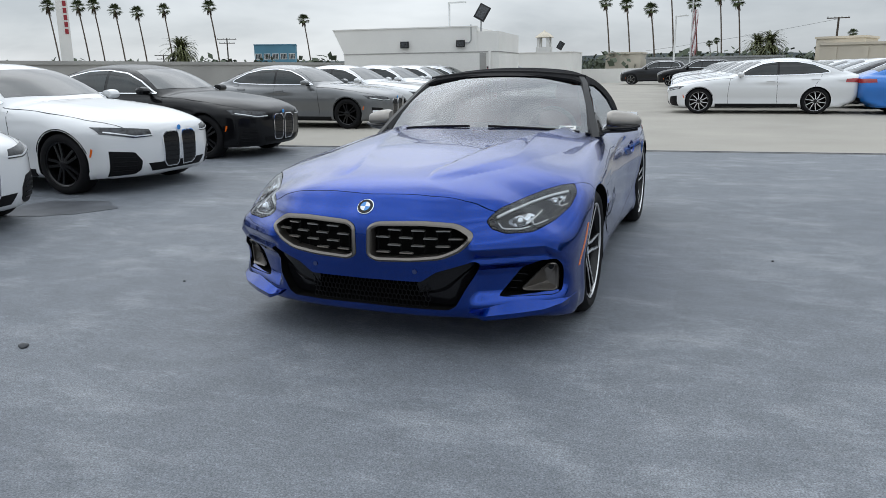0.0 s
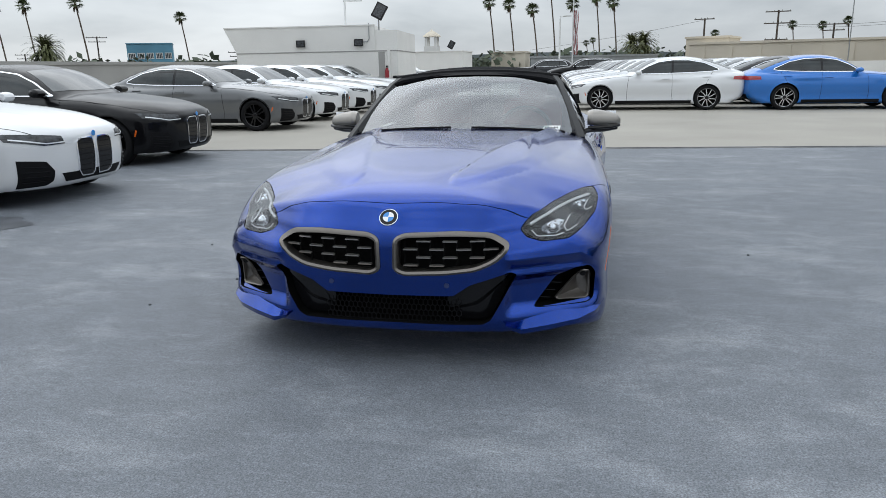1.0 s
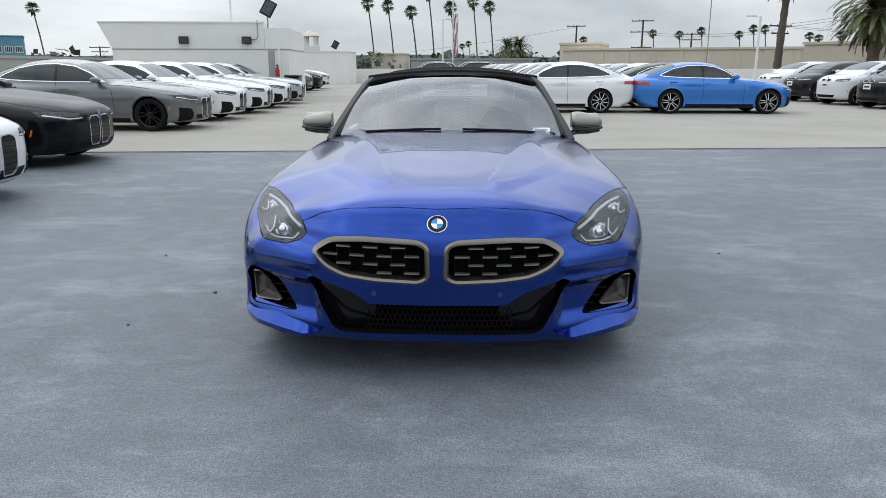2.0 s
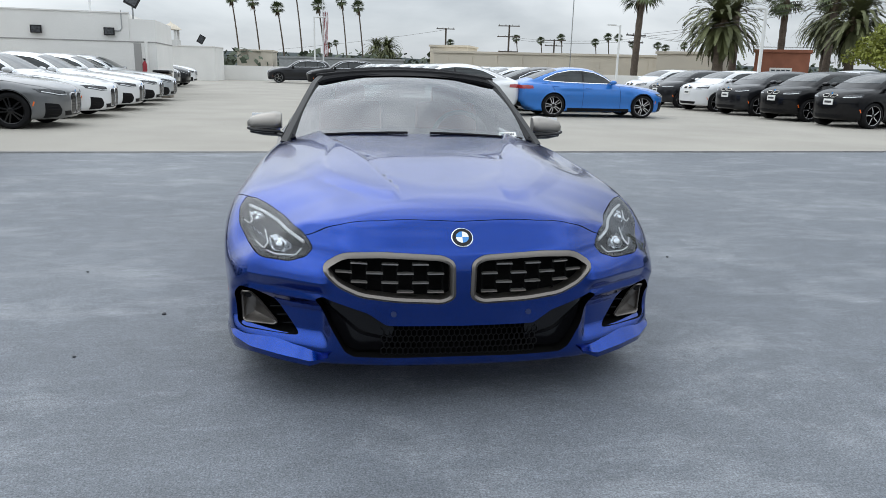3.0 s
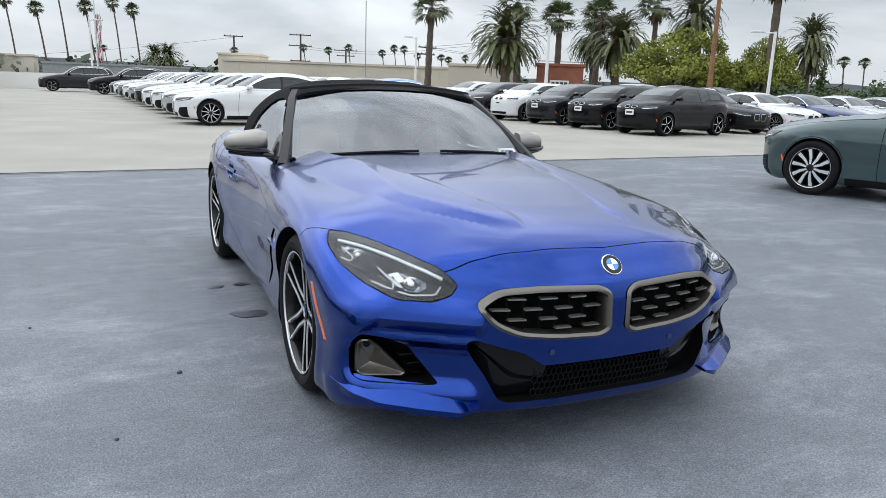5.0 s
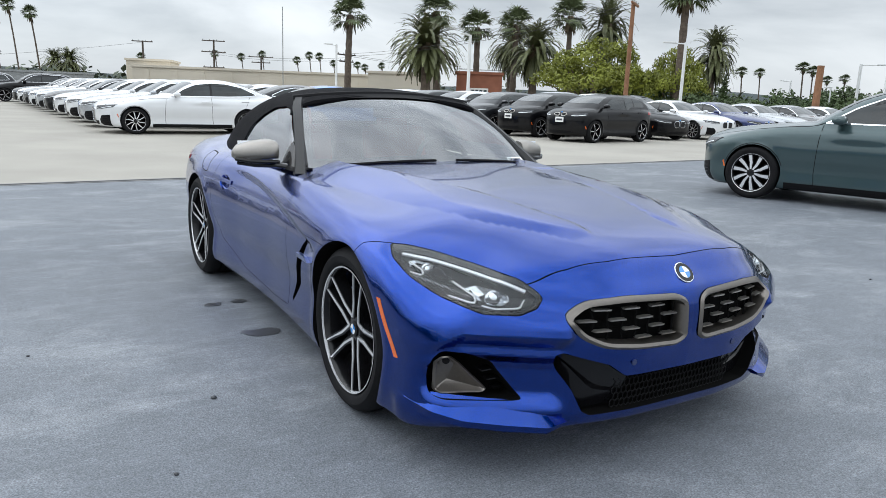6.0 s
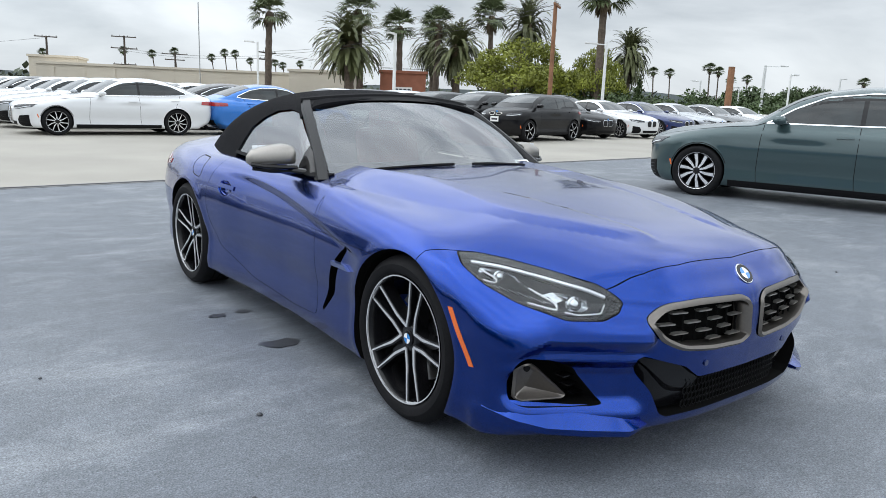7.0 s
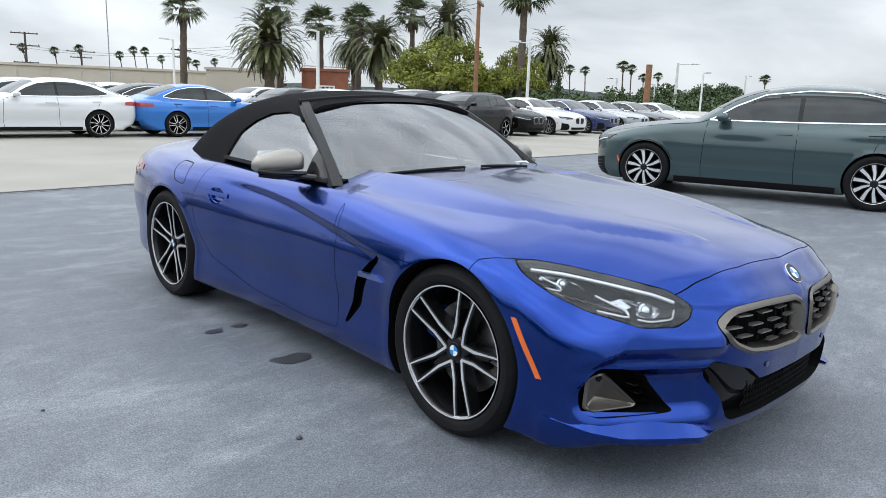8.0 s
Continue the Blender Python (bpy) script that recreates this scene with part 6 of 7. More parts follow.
# tall hatchbacks, noses to the west
tall = build_car("tall_hatchback", TALL, BLACK, "black tall electric hatchback with a number plate", rim_face=ALLOY, spokes=5, plate=True, chrome=False)
tall.matrix_basis = stand(13.55, 15.3, WEST + 11)
tagged(tall, group="tall hatchbacks in a row")
place_row(tall, [
    (13.45, 17.85, WEST + 11, BLACK, "black tall electric hatchback in a row of them"),
    (13.30, 20.35, WEST + 11, DARKGREY, "charcoal tall electric hatchback in a row of them"),
    (13.15, 22.85, WEST + 11, WHITE, "white and black tall electric hatchback in a row of them"),
    (13.00, 25.35, WEST + 11, DARKGREY, "dark grey tall electric hatchback in a row of them"),
    (12.90, 27.85, WEST + 11, WHITE, "white tall electric hatchback at the row's far end"),
], BLACK, "tall hatchbacks in a row")

# saloons with their noses to the south
saloon = build_car("saloon", SALOON, GREEN, "grey-green metallic executive saloon parked on the coated deck", rim_face=ALLOY, spokes=10, fine=1.35, blade=2.6)
saloon.matrix_basis = stand(7.86, 4.27, NORTH + 17)
saloon_b = build_car("compact_saloon", variant(COUPE, 0.985, 0.995, kidney=(0.03, 0.27, 0.46, 0.68)), BLACK, "black four-door saloon beside the tall hatchbacks", rim_face=ALLOY, spokes=10)
saloon_b.matrix_basis = stand(18.6, 16.3, SOUTH)
tagged(saloon_b, group="saloons facing the south aisle")
place_row(saloon_b, [
    (21.3, 16.4, SOUTH, WHITE, "white four-door saloon with black wheels"),
    (24.6, 17.0, SOUTH, NAVY, "dark blue four-door saloon"),
    (27.4, 17.2, SOUTH, SILVER, "pale silver four-door saloon"),
    (30.2, 17.2, SOUTH, GREY, "grey four-door saloon in the far row"),
    (33.0, 17.3, SOUTH, WHITE, "white four-door saloon in the far row"),
], BLACK, "saloons facing the south aisle")

# tall wagons at the far end
suv = build_car("suv", SUV, DARKGREY, "dark grey SUV at the far end of the deck", category="suv", spokes=5, rim_face=ALLOY)
suv.matrix_basis = stand(-4.6, 52.0, EAST + 180)
tagged(suv, group="tall wagons")
place_row(suv, [
    (-9.3, 41.0, EAST, WHITE, "white SUV behind the white building"),
    (-9.0, 37.5, EAST, DARKGREY, "dark grey SUV behind the white building"),
    (-8.9, 34.3, EAST, GREY, "grey SUV behind the white building"),
    (-8.8, 31.2, EAST, DARKGREY, "charcoal SUV behind the white building"),
    (-1.6, 47.0, WEST, BLACK, "black SUV at the end of the long row"),
    (22.0, 24.0, SOUTH, SILVER, "silver SUV behind the saloons"),
    (25.0, 24.5, SOUTH, WHITE, "white SUV behind the saloons"),
    (28.0, 25.0, SOUTH, DARKGREY, "dark SUV behind the saloons"),
], DARKGREY, "tall wagons")


# ---- buildings and walls round the deck ----
BARK = material("palm_bark", (0.11, 0.085, 0.065), rough=0.9, vary=0.3, scale=4, fine=0.3, fine_scale=40)
FROND = material("palm_frond", (0.095, 0.120, 0.052), rough=0.6, vary=0.35, scale=0.8)
FROND_DARK = material("date_frond", (0.105, 0.115, 0.046), rough=0.6, vary=0.4, scale=0.6)
DEAD = material("dead_frond", (0.115, 0.085, 0.052), rough=0.85, vary=0.35, scale=1.2)
LEAF = material("bright_leaf", (0.175, 0.195, 0.022), rough=0.65, vary=0.45, scale=0.7)
LEAF_DARK = material("hedge_leaf", (0.050, 0.080, 0.024), rough=0.7, vary=0.45, scale=0.5)
FARLEAF = material("far_leaf", (0.075, 0.092, 0.060), rough=0.8, vary=0.4, scale=0.1)
# aerial haze is put into this muted grey base colour
HILL = material("hazed_hill", (0.16, 0.185, 0.19), rough=1.0, vary=0.25, scale=0.01)
POLEWOOD = material("pole_wood", (0.23, 0.115, 0.062), rough=0.9, vary=0.25, scale=2.5, fine=0.2)
POLEDARK = material("dark_pole_wood", (0.06, 0.048, 0.04), rough=0.9, vary=0.25, scale=2.5)
POSTWHITE = material("post_white", (0.70, 0.71, 0.70), rough=0.5, vary=0.06)
CABLE = material("cable", (0.03, 0.03, 0.03), rough=0.7)
GALV = material("galvanised", (0.35, 0.36, 0.36), rough=0.5, metal=0.6, vary=0.1)
BLUEWALL = material("blue_panel", (0.10, 0.26, 0.36), rough=0.6, vary=0.15, scale=0.15)
WINDOWDARK = material("far_window", (0.05, 0.06, 0.07), rough=0.2)
FLAGRED = material("flag_red", (0.30, 0.03, 0.04), rough=0.8)
FLAGWHITE = material("flag_white", (0.65, 0.65, 0.65), rough=0.8)
BINBROWN = material("bin_brown", (0.20, 0.17, 0.14), rough=0.7, vary=0.15)
RNG = random.Random(7)

slab("wall_west", [(-18.25, -32), (-18.0, -32), (-18.0, 61), (-18.25, 61)], 0.0, 1.60, WALLGREY, "plain grey concrete parapet along the deck", "parapet wall")
slab("wall_west_cap", [(-18.30, -32), (-17.95, -32), (-17.95, 61), (-18.30, 61)], 1.604, 1.72, WALLGREY, "grey concrete coping on the parapet", "coping")
slab("wall_north", [(-18, 58), (43.5, 58), (43.5, 58.25), (-18, 58.25)], 0.0, 1.12, STUCCO, "low white parapet at the deck's far end", "parapet wall")
slab("wall_east", [(43.0, -32), (43.25, -32), (43.25, 58), (43.0, 58)], 0.0, 1.0, STUCCO, "low white parapet along the deck", "parapet wall")
slab("wall_south", [(-18, -32), (43, -32), (43, -31.75), (-18, -31.75)], 0.0, 1.1, WALLGREY, "grey concrete parapet behind the open deck", "parapet wall")


def flood_light(parent, at, size=0.3, name="flood_light"):
    f = part(name, moved(box(-size / 2, size / 2, -0.06, 0.04, -size * 0.38, size * 0.38, 0.015), at), TRIM, parent)
    part("lens", moved(box(-size * 0.40, size * 0.40, -0.068, -0.062, -size * 0.28, size * 0.28), at), LAMP, f)
    return f


def stair_house():
    """White stair house: body, flared parapet, string course, door, lamps, conduit."""
    h = tagged(new("stair_house"), "plain white stucco stair house with wall lamps", "building")
    a, b = Vector((-13.65, 24.75, 0)), Vector((-7.0, 25.4, 0))
    u = (b - a).normalized()
    at = Matrix.Translation(a) @ Matrix.Rotation(math.atan2(u.y, u.x), 4, "Z")
    W, D, Hh = (b - a).length, 5.0, 2.92
    part("wall", moved(box(0, W, 0, D, 0.0, 1.93), at), STUCCO, h, smooth=0)
    part("string_course", moved(box(-0.02, W + 0.02, -0.02, D, 1.932, 1.965), at), WALLGREY, h, smooth=0)
    pts = [(0, 0, 1.967), (W - 0.9, 0, 1.967), (W - 0.9, D, 1.967), (0, D, 1.967), (-0.45, -0.02, Hh), (W - 0.9, -0.02, Hh), (W - 0.9, D, Hh), (-0.45, D, Hh)]
    fc = [(3, 2, 1, 0), (4, 5, 6, 7), (0, 1, 5, 4), (1, 2, 6, 5), (2, 3, 7, 6), (3, 0, 4, 7)]
    part("parapet", moved((pts, fc), at), STUCCO, h, smooth=0)
    part("end_parapet", moved(box(W - 0.898, W, 0.05, D, 1.967, Hh - 0.18), at), STUCCO, h, smooth=0)
    part("coping", moved(box(-0.46, W - 0.88, -0.05, 0.12, Hh + 0.002, Hh + 0.05), at), STUCCO, h, smooth=0)
    for x in (2.75, W - 1.55):
        flood_light(h, at @ Matrix.Translation((x, -0.09, 2.28)), 0.36)
    part("conduit", moved(tube([(W - 1.55, -0.03, 2.3), (W - 1.2, -0.03, 2.32), (W - 1.13, -0.03, 2.42), (W - 1.13, -0.03, Hh + 0.1)], 0.02, 6), at), GALV, h)
    fl = part("mast", moved(tube([(W - 0.75, 0.15, Hh - 0.2), (W - 0.75, 0.15, Hh + 0.35)], 0.03, 8), at), GALV, h)
    flood_light(h, at @ Matrix.Translation((W - 0.70, 0.15, Hh + 0.55)) @ Matrix.Rotation(radians(-62), 4, "Y") @ Matrix.Rotation(radians(12), 4, "Z"), 0.62)
    part("downpipe", moved(tube([(W - 0.35, -0.06, 0.1), (W - 0.35, -0.06, 2.0)], 0.06, 8), at), STUCCO, h)
    # thin grey panel proud of the wall, coloured as the shade of a recess
    part("recess", moved(box(W - 0.78, W - 0.52, -0.012, -0.004, 0.02, 1.9), at), WALLGREY, h, smooth=0)
    lampm = tagged(new("roof_lamp"), "pale metal lamp post on the white stair house", "lamp")
    top = at @ Vector((W * 0.62, 2.0, Hh))
    part("post", tube([top, top + Vector((0, 0, 1.15))], 0.045, 8), POSTWHITE, lampm)
    part("head", moved(box(-0.05, 0.75, -0.09, 0.09, 1.10, 1.17, 0.02), Matrix.Translation(top)), POSTWHITE, lampm)
    return h


stair_house()
bin_ = tagged(new("litter_bin"), "square brown litter bin beside the white building", "bin")
part("body", moved(box(-0.28, 0.28, -0.28, 0.28, 0.0, 0.86, 0.03), pose(-6.75, 25.0, 0)), BINBROWN, bin_)
part("lid", moved(box(-0.30, 0.30, -0.30, 0.30, 0.862, 0.98, 0.05), pose(-6.75, 25.0, 0)), TRIM, bin_)
ext = tagged(new("fire_extinguisher"), "red fire extinguisher on the white wall", "extinguisher")
part("bottle", moved(lathe([(0.08, 0), (0.085, 0.02), (0.085, 0.42), (0.05, 0.5), (0.02, 0.54), (0, 0.55)], 14), pose(-7.42, 25.27, 0.75)), FLAGRED, ext)
part("valve", moved(box(-0.03, 0.03, -0.06, 0.03, 0.55, 0.62, 0.01), pose(-7.42, 25.27, 0.75)), TRIM, ext)

far_house = tagged(new("stair_house_far"), "low white stucco house at the far parapet", "building")
part("wall", box(-15.2, -9.3, 53.2, 57.6, 0, 2.38), STUCCO, far_house, smooth=0)
part("coping", box(-15.25, -9.25, 53.15, 57.65, 2.382, 2.45), STUCCO, far_house, smooth=0)
flood_light(far_house, Matrix.Translation((-10.2, 53.3, 2.9)) @ Matrix.Rotation(radians(-60), 4, "Y"), 0.6)


def block(name, label, x0, x1, y0, y1, z1, mat, turn=0.0, windows=0, win_z=1.0, category="building", bands=0):
    """A far building: walls, coping, openings on the side that faces the deck."""
    h = tagged(new(name), label, category)
    cx, cy = (x0 + x1) / 2, (y0 + y1) / 2
    h.matrix_basis = pose(cx, cy, 0, 0, 0, turn)
    w, d = (x1 - x0) / 2, (y1 - y0) / 2
    part("wall", box(-w, w, -d, d, -6, z1), mat, h, smooth=0)
    part("roof", box(-w - 0.15, w + 0.15, -d - 0.15, d + 0.15, z1 + 0.004, z1 + 0.25), mat, h, smooth=0)
    for k in range(bands):
        x = -w + 2 * w * (k + 0.5) / bands
        part("pilaster", box(x - 0.25, x + 0.25, -d - 0.12, -d - 0.004, -6, z1 - 0.2), mat, h, smooth=0)
    for k in range(windows):
        x = -w + 2 * w * (k + 0.5) / windows
        win = part("window", box(x - 0.9, x + 0.9, -d - 0.06, -d - 0.004, win_z - 0.8, win_z + 0.8), STUCCO, h, smooth=0)
        for q in (-0.6, -0.2, 0.2, 0.6):
            part("pane", box(x + q - 0.15, x + q + 0.15, -d - 0.09, -d - 0.064, win_z - 0.65, win_z + 0.65), WINDOWDARK, win, smooth=0)
    return h


block("warehouse", "long beige flat-roofed warehouse beyond the deck", 13.5, 40.5, 82.0, 100.0, 3.15, BEIGE, -20, bands=9)
block("warehouse_wing", "beige warehouse wing with a raised stair head", 12.5, 17.5, 92.0, 99.0, 4.0, BEIGE, -20)
block("brick_building", "red brick building with a white framed window", 36.9, 41.3, 57.0, 61.0, 3.4, BRICK, -33, windows=1, win_z=1.3)
block("stucco_shed", "pale stucco building beside the brick one", 33.5, 39.5, 66.0, 74.0, 3.3, BEIGE, -40)
block("beige_block", "plain beige building at the end of the street", -15.2, -10.0, 111.5, 120.0, 3.1, BEIGE)
block("blue_building", "pale blue panelled office block far away", -126.0, -114.5, 178.0, 190.0, 8.6, BLUEWALL, 30, windows=5, win_z=5.5)
block("silver_hall", "long grey metal hall beyond the far parapet", -8.5, 9.0, 104.0, 116.0, 2.2, GALV)
tower = tagged(new("bell_tower"), "white bell tower far off", "tower")
part("shaft", box(-21.6, -19.8, 93, 94.8, -6, 3.9), STUCCO, tower, smooth=0)
part("belfry", join(*[box(x, x + 0.35, y, y + 0.35, 3.904, 5.1) for x in (-21.5, -20.25) for y in (93.1, 94.35)]), STUCCO, tower, smooth=0)
part("cap", moved(lathe([(1.25, 0), (1.1, 0.2), (0.7, 0.5), (0.15, 0.8), (0, 1.0)], 12), pose(-20.7, 93.9, 5.104)), BEIGE, tower)
pylon = tagged(new("sign_pylon"), "tall white sign pylon with a red band of unreadable letters", "sign")
part("shaft", moved(box(-0.45, 0.45, -0.3, 0.3, -6, 13), pose(-49.9, 44.0, 0, 0, 1, 48)), STUCCO, pylon, smooth=0)
for k in range(5):
    part("letter_bar", moved(box(0.06, 0.32, -0.34, -0.304, 4.6 + 0.55 * k, 5.0 + 0.55 * k), pose(-49.9, 44.0, 0, 0, 1, 48)), FLAGRED, pylon, smooth=0)


# ---- plants ----
def leaf_quad(pts, faces, c, d, n, length, width):
    """One pointed leaf from c along d."""
    side = d.cross(n)
    side = side.normalized() * width if side.length > 1e-6 else Vector((width, 0, 0))
    k = len(pts)
    pts.extend([tuple(c), tuple(c + d * (length * 0.5) + side), tuple(c + d * length), tuple(c + d * (length * 0.5) - side)])
    faces.append((k, k + 1, k + 2, k + 3))


def fan_crown(rng, leaves=46, r=1.9, segs=15, low=-0.75):
    """Fan palm head: stalks that end in split, pleated fans."""
    pts, faces = [], []
    for i in range(leaves):
        az, el = rng.uniform(0, 2 * math.pi), low + (1.45 - low) * ((i + 0.5) / leaves) ** 0.8
        d = Vector((math.cos(az) * math.cos(el), math.sin(az) * math.cos(el), math.sin(el)))
        L = r * rng.uniform(0.40, 0.55)
        tip = d * L + Vector((0, 0, -0.10 * L))
        leaf_quad(pts, faces, Vector((0, 0, 0)), tip.normalized(), Vector((0, 0, 1)), L, 0.025)
        up = Vector((0, 0, 1))
        side = d.cross(up).normalized()
        nor = side.cross(d).normalized()
        for s in range(segs):
            a = radians(-78 + 156 * s / (segs - 1)) + rng.uniform(-0.05, 0.05)
            q = (d * math.cos(a) + side * math.sin(a) + nor * rng.uniform(-0.12, 0.05)).normalized()
            ln = r * (0.58 - 0.10 * abs(a)) * rng.uniform(0.85, 1.1)
            mid = tip + q * ln * 0.6
            end = mid + (q + Vector((0, 0, -0.75))).normalized() * ln * 0.45
            w = side.cross(q).normalized().cross(q) if abs(side.dot(q)) < 0.98 else nor
            w = nor.cross(q).normalized() * 0.062 * r / 1.9
            k = len(pts)
            pts.extend([tuple(tip), tuple(mid + w), tuple(end), tuple(mid - w)])
            faces.append((k, k + 1, k + 2, k + 3))
    return pts, faces


def skirt(rng, n, r, length):
    """Dead fronds that hang against the trunk."""
    pts, faces = [], []
    for i in range(n):
        az = rng.uniform(0, 2 * math.pi)
        o = Vector((math.cos(az) * r, math.sin(az) * r, rng.uniform(-0.3, 0.1)))
        d = Vector((math.cos(az) * 0.22, math.sin(az) * 0.22, -1)).normalized()
        leaf_quad(pts, faces, o, d, Vector((math.cos(az), math.sin(az), 0)), length * rng.uniform(0.5, 1.0), rng.uniform(0.06, 0.16))
    return pts, faces


def date_crown(rng, fronds=110, r=4.0, pairs=26, low=-1.15):
    """Date palm head: arching feathered fronds."""
    pts, faces = [], []
    for i in range(fronds):
        az, el = rng.uniform(0, 2 * math.pi), low + (1.50 - low) * (i + 0.5) / fronds
        h = Vector((math.cos(az), math.sin(az), 0))
        L = r * rng.uniform(0.85, 1.1) * (0.80 if el < -0.5 else 1.0)
        side = Vector((-h.y, h.x, 0))
        p = Vector((0, 0, 0))
        ang = el
        stepl = L / pairs
        for k in range(pairs):
            d = h * math.cos(ang) + Vector((0, 0, math.sin(ang)))
            q = p + d * stepl
            nor = side.cross(d).normalized()
            if k > 2:
                t = k / pairs
                ll = 0.62 * math.sin(math.pi * min(1, 0.2 + 0.8 * t)) ** 0.6 * (1.0 - 0.45 * t) * r / 4.0 + 0.06
                for s in (1, -1):
                    v = (side * s * 0.55 + d * 0.85 + nor * -0.22 + Vector((0, 0, -0.30)) + Vector((rng.uniform(-.12, .12), rng.uniform(-.12, .12), rng.uniform(-.12, .12)))).normalized()
                    leaf_quad(pts, faces, p, v, nor, ll * 0.95, 0.062)
            kk = len(pts)
            pts.extend([tuple(p + side * 0.03), tuple(p - side * 0.03), tuple(q - side * 0.025), tuple(q + side * 0.025)])
            faces.append((kk, kk + 1, kk + 2, kk + 3))
            p = q
            ang -= (1.75 if el > 0 else 0.75) / pairs * (0.5 + 1.0 * k / pairs)
    return pts, faces


def trunk(height, r0, r1, lean=0.0, n=12, rings=26, rough=0.06):
    pts = []
    rng = random.Random(3)
    line, radii = [], []
    for i in range(rings + 1):
        t = i / rings
        line.append((lean * t * t, 0.3 * lean * t, height * t))
        radii.append((r0 + (r1 - r0) * t ** 0.7) * (1 + rough * (1 if i % 2 else -1)))
    return tube(line, r0, n, radii)


def fan_palm(height, lean=0.0, thick=0.24, r=2.0, dead=60, seed=1):
    """A fan palm that stands 6 m below the deck; height to the crown's middle above the deck."""
    rng = random.Random(seed)
    p = tagged(new("fan_palm"), "tall slim fan palm with a small ragged crown", "palm tree", "fan palms")
    part("trunk", moved(trunk(height + 6, thick * 1.5, thick, lean), pose(0, 0, -6)), BARK, p)
    top = (lean, 0.3 * lean, height)
    tagged(part("crown", moved(fan_crown(rng, r=r), pose(*top)), FROND, p, smooth=0), kind="stuff")
    if dead:
        tagged(part("dead_fronds", moved(skirt(rng, dead, thick * 1.1, 1.9), pose(*top)), DEAD, p, smooth=0), kind="stuff")
    return p


def date_palm(height, r=4.0, thick=0.42, seed=2, fronds=110):
    rng = random.Random(seed)
    p = tagged(new("date_palm"), "broad date palm with dense arching fronds", "palm tree", "date palms")
    part("trunk", moved(trunk(height + 6.2, thick * 1.1, thick), pose(0, 0, -6)), BARK, p)
    part("boss", moved(lathe([(thick, -1.3), (thick * 1.7, -0.7), (thick * 1.9, -0.1), (thick * 1.2, 0.5), (0, 0.7)], 14), pose(0, 0, height)), DEAD, p)
    tagged(part("crown", moved(date_crown(rng, fronds, r), pose(0, 0, height)), FROND_DARK, p, smooth=0), kind="stuff")
    return p


def set_copies(proto, rows, ref):
    """Copies at x, y with the crown at height z; ref: the first one's height."""
    for x, y, z, k, a in rows:
        s = (z + 6) / (ref + 6)
        copy_thing(proto, Matrix.Translation((x, y, -6)) @ Matrix.Rotation(a, 4, "Z") @ Matrix.Diagonal((k, k, s, 1)) @ Matrix.Translation((0, 0, 6)))


slim = fan_palm(13.0, -1.3, 0.11, 1.45, 22, 5)
slim.matrix_basis = pose(-108.3, 97.2, 0)
set_copies(slim, [(x + 1.3, y, z, k, 0.06 * a) for x, y, z, k, a in ((-106.3, 100.7, 13.0, 1, 1.0), (-104.6, 102.5, 13.3, 0.95, 2.2), (-102.1, 104.9, 12.5, 1, 0.4), (-99.4, 107.4, 12.2, 1.0, 0.7), (-96.0, 110.4, 12.7, 0.95, 0.2), (-89.5, 115.6, 13.3, 1.1, 4.0),
                  (-85.4, 142.5, 12.3, 1.1, 5.0), (-17.5, 124.8, 11.6, 0.95, 3.0), (-14.2, 125.3, 11.2, 0.95, 3.6), (-10.2, 125.7, 10.3, 1.0, 1.9), (-7.3, 125.9, 13.4, 0.95, 1.2), (-3.5, 126.1, 11.0, 1.0, 0.3),
                  (0.1, 126.2, 11.9, 0.9, 4.4), (2.9, 126.2, 11.0, 0.95, 5.1), (-3.0, 256.2, 8.1, 1.0, 0), (-0.9, 256.2, 8.9, 1.0, 2), (65.9, 185.4, 8.9, 1, 1), (68.8, 184.3, 10.2, 1, 2), (71.2, 183.4, 10.1, 1, 3),
                  (74.5, 182.1, 8.5, 0.9, 4), (80.2, 179.6, 8.3, 1, 5), (82.3, 178.7, 7.8, 1, 0), (86.2, 176.9, 8.4, 0.9, 1), (125.1, 94.5, 8.2, 1.1, 1), (143.2, 103.6, 8.9, 1.1, 2), (131.3, 85.7, 9.2, 1.2, 3),
                  (136.4, 87.0, 8.8, 1.1, 4), (150.0, 92.0, 7.6, 1, 1), (153.0, 90.0, 8.0, 1, 2), (46.0, 190.0, 9.4, 1, 0), (52.0, 188.0, 9.0, 1, 2), (57.0, 187.0, 9.8, 1, 4), (146, 62, 7.2, 1, 1), (30.0, 200.0, 8.2, 1, 3))], 13.0)
stout = fan_palm(9.0, 0.35, 0.30, 2.35, 46, 11)
stout.matrix_basis = pose(29.2, 68.8, 0)
set_copies(stout, [(41.1, 62.5, 8.3, 0.95, 1.0), (37.0, 63.5, 9.6, 1.0, 2.1), (47.3, 64.5, 9.2, 1.0, 0.4)], 9.0)
hung = fan_palm(9.9, 0.0, 0.25, 2.4, 150, 21)
hung.matrix_basis = pose(49.9, 58.5, 0)
tagged(hung, "fan palm with a thick brown skirt of dead fronds")
set_copies(hung, [(42.9, 37.2, 9.7, 1.05, 1.3)], 9.9)
broad = date_palm(5.6, 4.3, 0.44, 31, 190)
broad.matrix_basis = pose(32.6, 58.3, 0)
